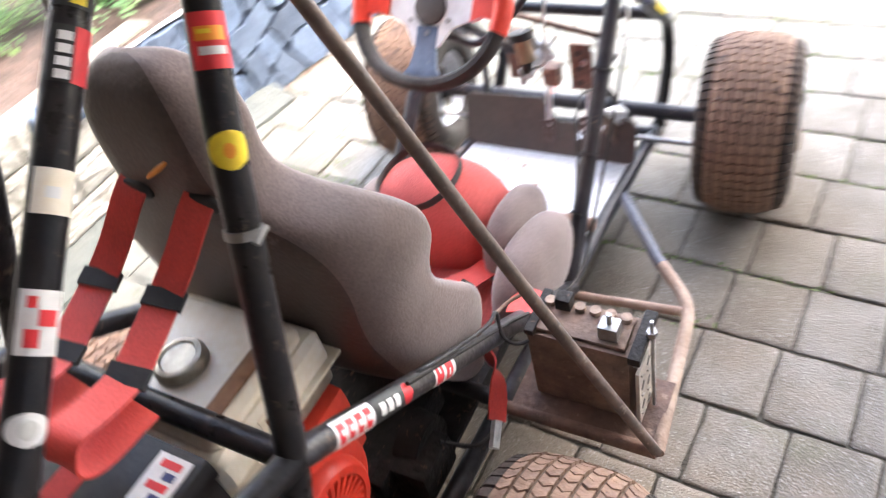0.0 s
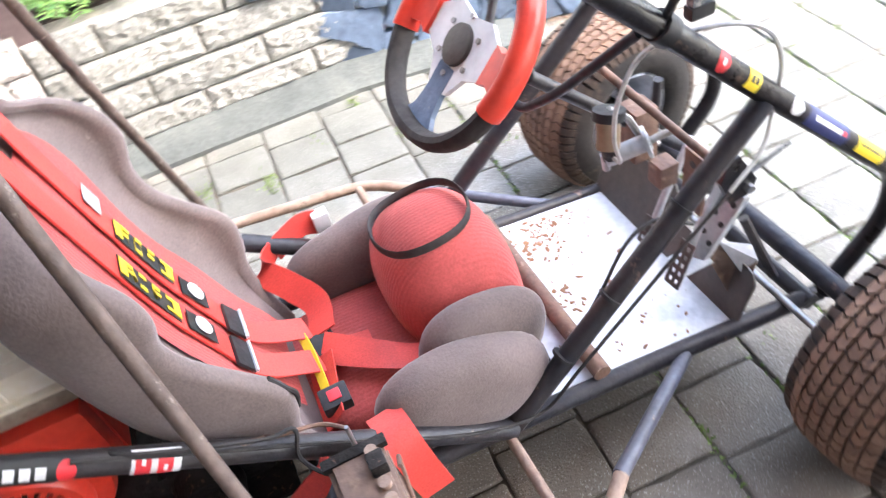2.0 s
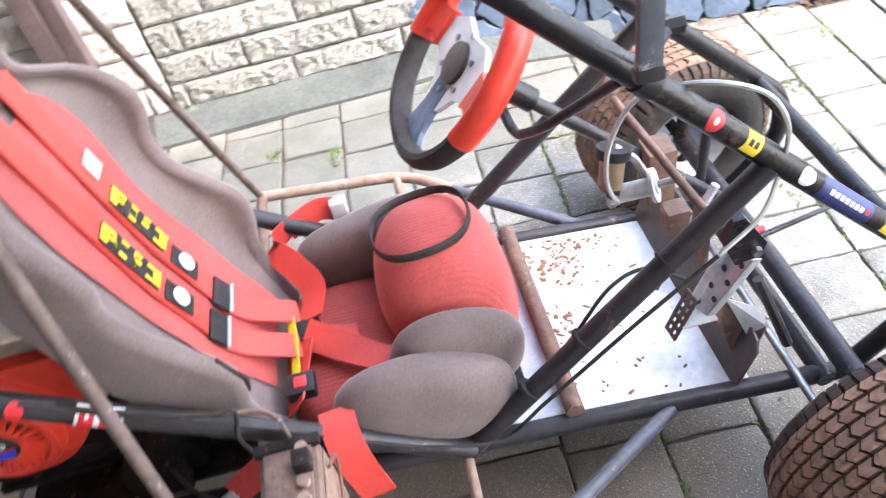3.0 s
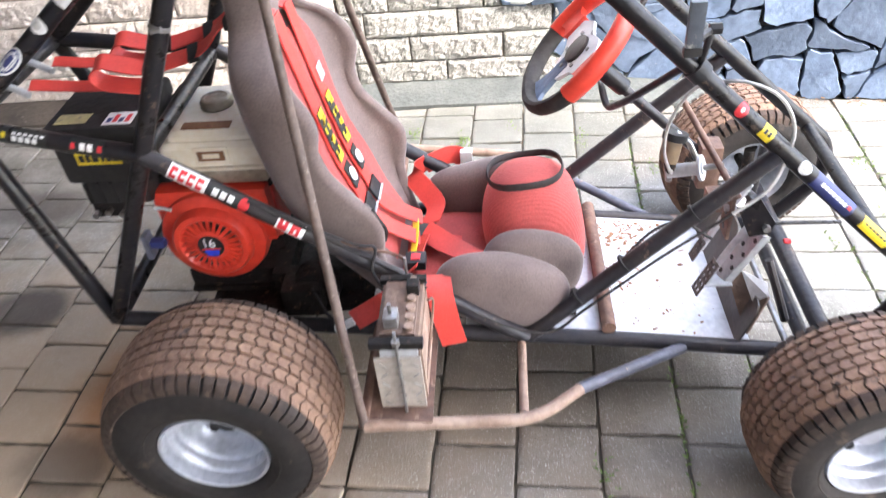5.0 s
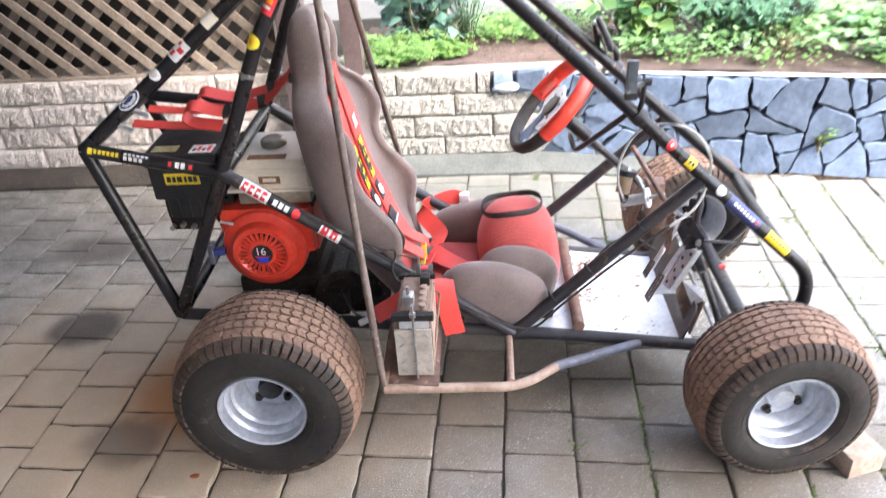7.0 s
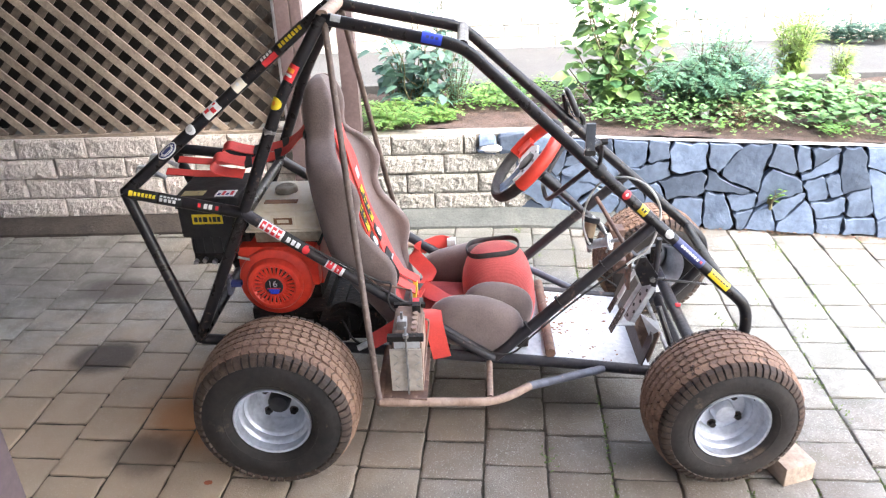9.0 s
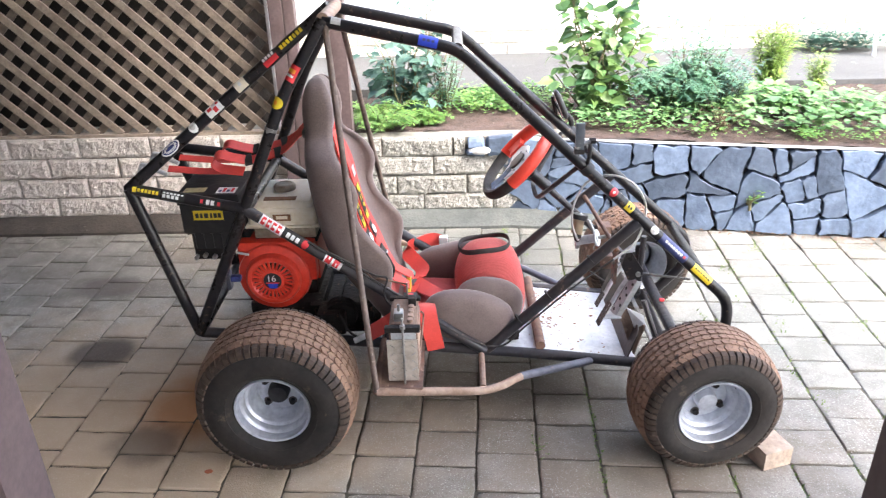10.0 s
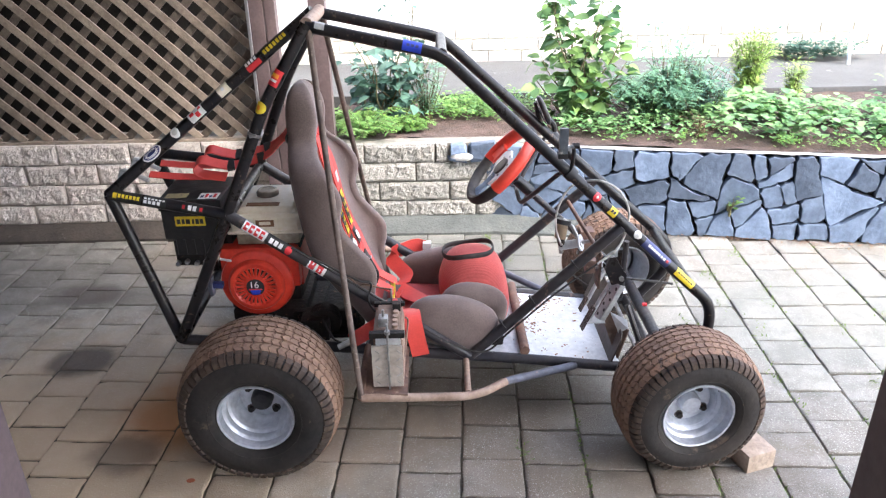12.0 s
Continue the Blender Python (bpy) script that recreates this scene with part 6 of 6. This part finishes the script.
ferny("feathery_shrub", (0.98, 1.86, GZ), 0.3, 0.24, 70, M_FERN, "feathery grey-green shrub in the garden bed", 24, leaflets=22, size=0.038, category="shrub")
shrub("feathery_shrub", (1.0, 1.9, GZ), 0.42, 0.18, 24, 44, 0.036, 0.015, M_FERN, "open grey-green feathery shrub in the garden bed", 4, wood_r=0.0025, bare=0.1)
shrub("twiggy_shrub", (1.02, 2.2, GZ), 0.5, 0.16, 6, 9, 0.05, 0.028, M_FERN, "thin open shrub beside the path", 12, wood_r=0.003, bare=0.45)
shrub("bamboo_clump", (1.47, 2.12, GZ), 0.44, 0.14, 30, 60, 0.055, 0.012, M_BAMBOO, "yellow-green feathery bamboo-like clump", 6, wood_r=0.002, bare=0.2, category="plant")
shrub("bamboo_clump", (1.7, 2.08, GZ), 0.27, 0.075, 16, 44, 0.045, 0.01, M_BAMBOO, "small yellow-green feathery clump", 9, wood_r=0.002, bare=0.1, category="plant")
ferny("feathery_shrub", (0.82, 1.78, GZ), 0.26, 0.2, 60, M_FERN, "feathery grey-green shrub beside the hydrangea", 44, leaflets=22, size=0.034, category="shrub")
shrub("feathery_shrub", (1.12, 1.8, GZ), 0.3, 0.2, 22, 40, 0.034, 0.014, M_LEAF_DARK, "dark feathery shrub in the garden bed", 46, wood_r=0.0025, bare=0.1)
shrub("dry_weed", (1.02, 1.52, GZ), 0.12, 0.1, 16, 8, 0.03, 0.006, M_LITTER, "dry straw-coloured weed stalks on the soil", 47, wood_r=0.0018, bare=0.2, category="weed")
shrub("thin_shrub", (-0.3, 1.95, GZ), 0.36, 0.16, 22, 30, 0.026, 0.011, M_FERN, "fine-leaved grey-green shrub beside the dark shrub", 48, wood_r=0.003, bare=0.2)
ferny("fern", (-0.62, 1.68, GZ), 0.13, 0.2, 90, M_LEAF_LIME, "bright green grassy fern at the wall's edge", 11, size=0.03)
ferny("fern", (-0.4, 1.78, GZ), 0.07, 0.13, 40, M_LEAF_LIME, "low bright green fern on the soil", 31, size=0.026)
leafy("pale_shrub", (2.2, 1.72, GZ), tips(19, 9, 0.12, 0.12, 0.15, 0.42), M_LEAF, "pale green leafy shrub by the stone wall", 19, 0.07, 0.05)
carpet("ground_cover", -0.4, 0.35, 1.86, 2.3, 2600, 0.026, M_LEAF_LIME, "bright green low leafy ground cover", 14, tall=0.07)
carpet("ground_cover", 1.1, 1.8, 1.36, 1.98, 1300, 0.05, M_LEAF_MINT, "low broad green leaves along the stone wall", 15, tall=0.12, ratio=0.85)
carpet("ground_cover", 1.65, 2.35, 1.25, 1.85, 1100, 0.045, M_LEAF_MINT, "low broad green leaves along the stone wall", 35, tall=0.1, ratio=0.85)
carpet("ground_cover", 0.2, 0.8, 1.5, 1.8, 320, 0.035, M_LEAF_MINT, "scattered green seedlings on the soil", 16, tall=0.08)
carpet("ground_cover", 0.6, 1.25, 1.45, 1.85, 800, 0.032, M_LEAF_MINT, "patch of small green weeds on the soil", 36, tall=0.1)
carpet("ground_cover", 2.2, 3.6, 1.25, 2.2, 900, 0.055, M_LEAF, "low green leaves along the path", 17, tall=0.12)
carpet("ground_cover", 0.1, 1.6, 2.05, 2.3, 500, 0.03, M_FERN, "low grey-green leaves along the kerb", 27, tall=0.06)
for k in range(9):
    x = 0.5 + 0.24 * k
    edge_y = STONE_A.y - (x - STONE_A.x) * 0.178 + 0.03
    carpet("ground_cover", x, x + 0.26, edge_y, edge_y + 0.16, (60, 150, 40, 170, 90, 200, 160, 90, 140)[k], 0.02, M_LEAF_LIME, "small bright weeds at the edge of the bed", 60 + k, tall=0.05)
carpet("hedge", 1.95, 2.65, 3.08, 3.3, 1500, 0.035, M_LEAF_DARK, "low clipped hedge against the white wall", 18, z=BED_Z, tall=0.11, category="hedge")
shrub("wall_creeper", (1.09, 1.26, 0.15), 0.06, 0.09, 5, 5, 0.03, 0.022, M_LEAF_LIME, "small weed growing from the stone joints", 21, bare=0.3, category="weed")
litter_r = random.Random(77)
lit = bmesh.new()
for _ in range(420):
    x = litter_r.uniform(0.35, 3.2)
    y = 1.47 - (x - 0.02) * 0.178 - 0.012 - abs(litter_r.gauss(0, 0.022))
    a = litter_r.uniform(0, 6.28)
    k = litter_r.uniform(0.008, 0.022)
    leaf(lit, Vector((x, y, 0.006)), Vector((math.cos(a), math.sin(a), litter_r.uniform(-0.1, 0.5))), Vector((0, 0, 1)), k, k * 0.5)
thing("leaf_litter", lit, M_LITTER, "dry brown leaf litter along the foot of the stone wall", "debris", kind="stuff")
for i, (x, y, n) in enumerate(((-0.02, -0.2, 16), (-0.18, 1.22, 40), (-0.35, 1.12, 34), (0.06, 1.1, 30), (0.27, 0.92, 26), (-0.02, 1.36, 26), (0.72, 0.2, 14), (0.95, 0.45, 14), (1.06, 0.62, 16), (0.86, 0.62, 10), (1.2, 0.1, 12), (0.4, 0.06, 10), (-0.52, 1.2, 26), (0.885, -0.02, 12), (0.875, 0.14, 10), (0.9, 0.9, 14), (1.07, 0.35, 12), (1.1, 0.8, 12), (1.25, 0.42, 14), (1.27, 0.75, 10), (1.09, 1.1, 14), (1.45, 0.5, 12), (0.69, 0.5, 10))):
    tuft("weeds", x, y, n * 2, 0.017, 40 + i, 0.035)

# moss along the paving joints in the open
moss_r = random.Random(91)
moss = bmesh.new()
for k in range(1, 13):
    for _ in range(420):
        y = moss_r.uniform(-0.5, 1.25)
        if noise.noise(Vector((k * 3.7, y * 4.0, 0))) < -0.06:
            continue
        x = 0.179 * k - 0.0155 + moss_r.gauss(0, 0.004)
        x, y = x * math.cos(radians(-2.8)) - y * math.sin(radians(-2.8)), x * math.sin(radians(-2.8)) + y * math.cos(radians(-2.8))
        a = moss_r.uniform(0, 6.28)
        z = moss_r.uniform(0.006, 0.015)
        leaf(moss, Vector((x, y, -0.006)), Vector((math.cos(a), math.sin(a), moss_r.uniform(0.5, 1.6))), Vector((0, 0, 1)), z, z * 0.45)
thing("moss", moss, M_MOSS, "thin green moss and seedlings along the paving joints", "moss", kind="stuff")

# a pale plastic cup on the soil and a white stake beyond
cup = turned([(0.0, 0.0005), (0.0, 0.02), (0.05, 0.025), (0.052, 0.025), (0.052, 0.023), (0.006, 0.019), (0.006, 0.0005)], axis="z", at=(0.9, 1.69, 0.425), sides=20)
thing("plastic_cup", cup, M_WHITE, "pale plastic cup standing on the garden soil", "cup")
thing("garden_stake", tube([(2.49, 3.0, 0.43), (2.46, 3.0, 0.66)], 0.012, sides=8), M_WHITE, "white garden stake beside the path", "stake")


# ---- pieces of the walls and the paving ----
def clip(poly, p, n):
    """The part of a polygon on the side of p away from n."""
    out = []
    for a, b in zip(poly, poly[1:] + poly[:1]):
        da, db = (a - p).dot(n), (b - p).dot(n)
        if da <= 0:
            out.append(a)
        if da * db < 0:
            out.append(a + (b - a) * (da / (da - db)))
    return out


def shrink(poly, by):
    """A convex polygon drawn in by a gap."""
    c = sum(poly, Vector((0, 0))) / len(poly)
    out = poly
    for a, b in zip(poly, poly[1:] + poly[:1]):
        e = b - a
        if e.length < 1e-5:
            continue
        n = Vector((e.y, -e.x)).normalized()
        if (c - a).dot(n) > 0:
            n = -n
        out = clip(out, a - n * by, n)
        if len(out) < 3:
            return []
    return out


# crazy-laid stones: the face is cut again and again until each piece is small enough
sr = random.Random(23)


def area_of(poly):
    return abs(sum(a.x * b.y - a.y * b.x for a, b in zip(poly, poly[1:] + poly[:1]))) / 2


def cut_up(poly):
    """Cuts a polygon across its longer way, at a slant, until it is the size of a stone."""
    size = area_of(poly)
    if size < sr.choice((0.008, 0.016, 0.026, 0.032, 0.038)):
        return [poly]
    longest = max(((a - b) for a in poly for b in poly), key=lambda v: v.length).normalized()
    halves, worth = None, 0
    for _ in range(4):
        turn = radians(sr.uniform(-42, 42))
        n = Vector((longest.x * math.cos(turn) - longest.y * math.sin(turn), longest.x * math.sin(turn) + longest.y * math.cos(turn)))
        lo, hi = min(p.dot(n) for p in poly), max(p.dot(n) for p in poly)
        at = n * (lo + (hi - lo) * sr.uniform(0.32, 0.68))
        two = [clip(poly, at, n), clip(poly, at, -n)]
        good = min(area_of(h) / sum((a - b).length for a, b in zip(h, h[1:] + h[:1])) ** 2 if len(h) > 3 else 0.001 for h in two)
        if good > worth:
            halves, worth = two, good
    return [q for half in halves for q in cut_up(half)]


for poly in cut_up([Vector((-0.05, 0.0)), Vector((S_LEN, 0.0)), Vector((S_LEN, S_TOP - 0.022)), Vector((-0.05, S_TOP - 0.022))]):
    poly = shrink(poly, sr.uniform(0.001, 0.0042))
    if len(poly) < 3 or area_of(poly) < 0.0008:
        continue
    # lightly chipped corners
    pts = []
    for i, p in enumerate(poly):
        a, b = poly[i - 1], poly[(i + 1) % len(poly)]
        f, g = (sr.uniform(0.08, 0.26), sr.uniform(0.08, 0.26)) if sr.random() < 0.6 else (0.03, 0.03)
        q = b - p
        side = Vector((q.y, -q.x)).normalized() * sr.uniform(-0.007, 0.0015) if q.length > 0.04 else Vector((0, 0))
        pts += [p.lerp(a, f), p.lerp(b, g), p.lerp(b, sr.uniform(0.4, 0.6)) + side]
    bowed = []
    for a, b in zip(pts, pts[1:] + pts[:1]):
        for k in range(max(1, int((b - a).length / 0.024))):
            p = a.lerp(b, k / max(1, int((b - a).length / 0.024)))
            w = Vector((p.x * 5, p.y * 5, 0)), Vector((p.x * 22, p.y * 22, 4))
            q = p + Vector((0.02 * noise.noise(w[0]) + 0.0035 * noise.noise(w[1]), 0.02 * noise.noise(w[0] + Vector((0, 0, 9))) + 0.0035 * noise.noise(w[1] + Vector((0, 0, 9)))))
            q.y = min(max(q.y, 0.0), S_TOP - 0.02)
            bowed.append(q)
    pts = bowed
    c = sum(pts, Vector((0, 0))) / len(pts)
    bm = bmesh.new()
    tilt = Vector((sr.uniform(-0.07, 0.07), sr.uniform(-0.07, 0.07)))
    proud = sr.uniform(0.004, 0.016)
    back, edge, face = [], [], []
    for p in pts:
        jit = Vector((sr.uniform(-0.0045, 0.0045), sr.uniform(-0.0045, 0.0045)))
        p = p + jit
        back.append(stone_frame(p.x, p.y, -0.045))
        edge.append(stone_frame(p.x, p.y, proud - 0.003 + (p - c).dot(tilt)))
        s = p - (p - c).normalized() * 0.0025
        face.append(stone_frame(s.x, s.y, proud + (s - c).dot(tilt) + sr.uniform(-0.0006, 0.0006)))
    rows = loft([back, edge, face], caps=False, bm=bm)
    mid = rows.verts.new(stone_frame(c.x, c.y, proud + 0.0006))
    rows.verts.ensure_lookup_table()
    fv = rows.verts[2 * len(pts):3 * len(pts)]
    for i in range(len(fv)):
        rows.faces.new((fv[i], fv[(i + 1) % len(fv)], mid))
    part("stone", rows, M_STONE, wall_stone, smooth=False)


# split-face blocks: a few rough meshes, shared
def block_mesh(length, height, seed):
    bm = bmesh.new()
    nx, nz = 46, 14
    rows = []
    for j in range(nz + 1):
        row = []
        for i in range(nx + 1):
            x, z = length * (i / nx - 0.5), height * (j / nz - 0.5)
            ex, ez = min(i, nx - i) / 2.2, min(j, nz - j) / 2.0
            rim = min(1, ex, ez)
            y = -0.007 * rim - 0.0042 * noise.noise(Vector((x * 18, z * 18, seed * 7.3))) * (0.3 + rim) - 0.0038 * noise.noise(Vector((x * 55, z * 55, seed))) * (0.35 + rim) - 0.004 * noise.noise(Vector((x * 120, z * 120, seed + 5)))
            row.append(bm.verts.new((x, y, z)))
        rows.append(row)
    for j in range(nz):
        for i in range(nx):
            bm.faces.new((rows[j][i], rows[j][i + 1], rows[j + 1][i + 1], rows[j + 1][i]))
    rim = rows[0] + [r[-1] for r in rows[1:]] + rows[-1][-2::-1] + [r[0] for r in rows[-2:0:-1]]
    back = [bm.verts.new((v.co.x, 0.035, v.co.z)) for v in rim]
    for i in range(len(rim)):
        j = (i + 1) % len(rim)
        bm.faces.new((rim[i], back[i], back[j], rim[j]))
    return bm


def block_course(parent, mat, x0, x1, z0, z1, length, offset, ends=None):
    h = z1 - z0 - 0.006
    kinds = [mesh_of("block", block_mesh(length - 0.007, h, k + z0 * 10), mat, smooth=False) for k in range(5)]
    x = x0 - offset
    k = 0
    while x < x1:
        a, b = max(x, x0), min(x + length, x1)
        if b - a > 0.03:
            full = abs(b - a - length) < 1e-6
            me = kinds[k % 5] if full else mesh_of("block", block_mesh(b - a - 0.007, h, k), mat, smooth=False)
            ob = new("block", me)
            ob.parent = parent
            ob.location = ((a + b) / 2, WALL_Y + rng.uniform(-0.003, 0.003), (z0 + z1) / 2)
        x += length
        k += 1 + rng.randrange(3)


zs = [0.058, 0.144, 0.24, 0.336, 0.432]
for i, (za, zb) in enumerate(zip(zs, zs[1:])):
    block_course(wall_right, M_BLOCK, -0.785, (0.3, 0.27, 0.06, -0.2)[i], za, zb, 0.34, (0.3, 0.09, 0.25, 0.155)[i])
zs = [0.058, 0.156, 0.258, 0.36, 0.462]
for i, (za, zb) in enumerate(zip(zs, zs[1:])):
    block_course(wall_left, M_BLOCK_PALE, -3.2, -0.79, za, zb, 0.34, 0.17 * (i % 2) + 0.04)

er = random.Random(4)
for x0, x1, z0, z1 in ((-0.195, -0.11, 0.375, 0.43), (-0.1, 0.03, 0.345, 0.432), (0.065, 0.2, 0.245, 0.335), (0.03, 0.15, 0.34, 0.43), (-0.2, -0.105, 0.34, 0.372)):
    bm = box(x0, x1, WALL_Y - 0.03, WALL_Y + 0.04, z0, z1, 0.012, 1)
    for v in bm.verts:
        v.co += Vector([er.uniform(-0.006, 0.006) for _ in range(3)])
    part("stone", bm, M_STONE, wall_right, smooth=False)
part("mortar_patch", blob((-0.15, WALL_Y - 0.024, 0.368), (0.055, 0.012, 0.02), 2.2, nu=14, nv=8, dent=0.5), M_CAPSTONE, wall_right, "white mortar smear")

# cream brick courses at the foot of the far wall
bk = mesh_of("brick", box(-0.11, 0.11, -0.012, 0.05, -0.035, 0.035, 0.004, 1), M_CREAMBRICK, smooth=False)
for row in range(3):
    for i in range(26):
        ob = new("brick", bk)
        ob.parent = far_wall
        ob.location = (-1.6 + 0.23 * i + 0.115 * (row % 2), 3.345, BED_Z + 0.03 + 0.08 * row)

# pavers
pave = tagged(new("pavement"), "grey concrete pavers with soil and weeds in their joints", "paving", kind="structure")
PW, PL, PA = 0.179, 0.155, radians(-2.8)


def paver_mesh(seed):
    """A worn paver with uneven, rounded edges."""
    r = random.Random(seed)
    bm = bmesh.new()
    w, l = PW / 2 - 0.0015, PL / 2 - 0.0015
    low, edge, top, flat = [], [], [], []
    n = 24
    for k in range(n):
        side, f = divmod(k, 6)
        f = (0.028, 0.2, 0.4, 0.6, 0.8, 0.972)[f] * 2 - 1
        c, s = ((f, -1), (1, f), (-f, 1), (-1, -f))[side]
        wear = -0.0035 * abs(r.gauss(0, 0.5)) ** 1.6 - 0.0015 * (0.5 + 0.5 * noise.noise(Vector((c * 2, s * 2, seed * 3.1))))
        x, y = (w + wear) * c, (l + wear) * s
        low.append(Vector((x, y, -0.04)))
        edge.append(Vector((x, y, -0.0028)))
        top.append(Vector((x - c * 0.0022, y - s * 0.0022, r.uniform(-0.0012, -0.0002))))
        flat.append(Vector((x - c * 0.012, y - s * 0.012, r.uniform(-0.0003, 0.0004))))
    loft([low, edge, top, flat], caps=False, bm=bm)
    bm.verts.ensure_lookup_table()
    mid = bm.verts.new((0, 0, 0.0003))
    tv = bm.verts[3 * n:4 * n]
    for k in range(n):
        bm.faces.new((tv[k], tv[(k + 1) % n], mid))
    return bm


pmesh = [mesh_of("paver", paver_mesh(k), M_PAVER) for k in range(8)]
pr = random.Random(3)
spots = []
for i in range(-24, 26):
    off = (i * 0.37 % 1) * PL if i % 3 else 0.5 * PL
    for j in range(-34, 16):
        x, y = PW * i + 0.074, PL * j + off + 0.05
        X, Y = x * math.cos(PA) - y * math.sin(PA), x * math.sin(PA) + y * math.cos(PA)
        foot_y = 1.5 - max(0, X - 0.02) * 0.178
        if Y < foot_y and -4.1 < X < 4.3 and Y > -4.9:
            spots.append((abs(X + 0.2) + abs(Y - 0.3) * 0.9, X, Y, i * 100 + j))
spots.sort()
far_v, far_f = [], []
kinds = [([v.co.copy() for v in me.vertices], [tuple(p.vertices) for p in me.polygons]) for me in pmesh]
for n, (_, X, Y, s) in enumerate(spots):
    m = pose(X, Y, pr.uniform(-0.004, 0.0015), pr.uniform(-0.8, 0.8), pr.uniform(-0.8, 0.8), math.degrees(PA) + pr.uniform(-0.4, 0.4))
    if n < 300:
        ob = new("paver", pmesh[s % 8])
        ob.parent = pave
        ob.matrix_basis = m
    else:
        old = len(far_v)
        far_v += [m @ v for v in kinds[s % 8][0]]
        far_f += [tuple(old + k for k in f) for f in kinds[s % 8][1]]
me = bpy.data.meshes.new("outer_pavers")
me.from_pydata(far_v, [], far_f)
me.materials.append(M_PAVER)
me.shade_smooth()
me.set_sharp_from_angle(angle=radians(38))
outer = tagged(new("outer_pavers", me), "grey concrete pavers", kind="stuff")
outer.parent = pave
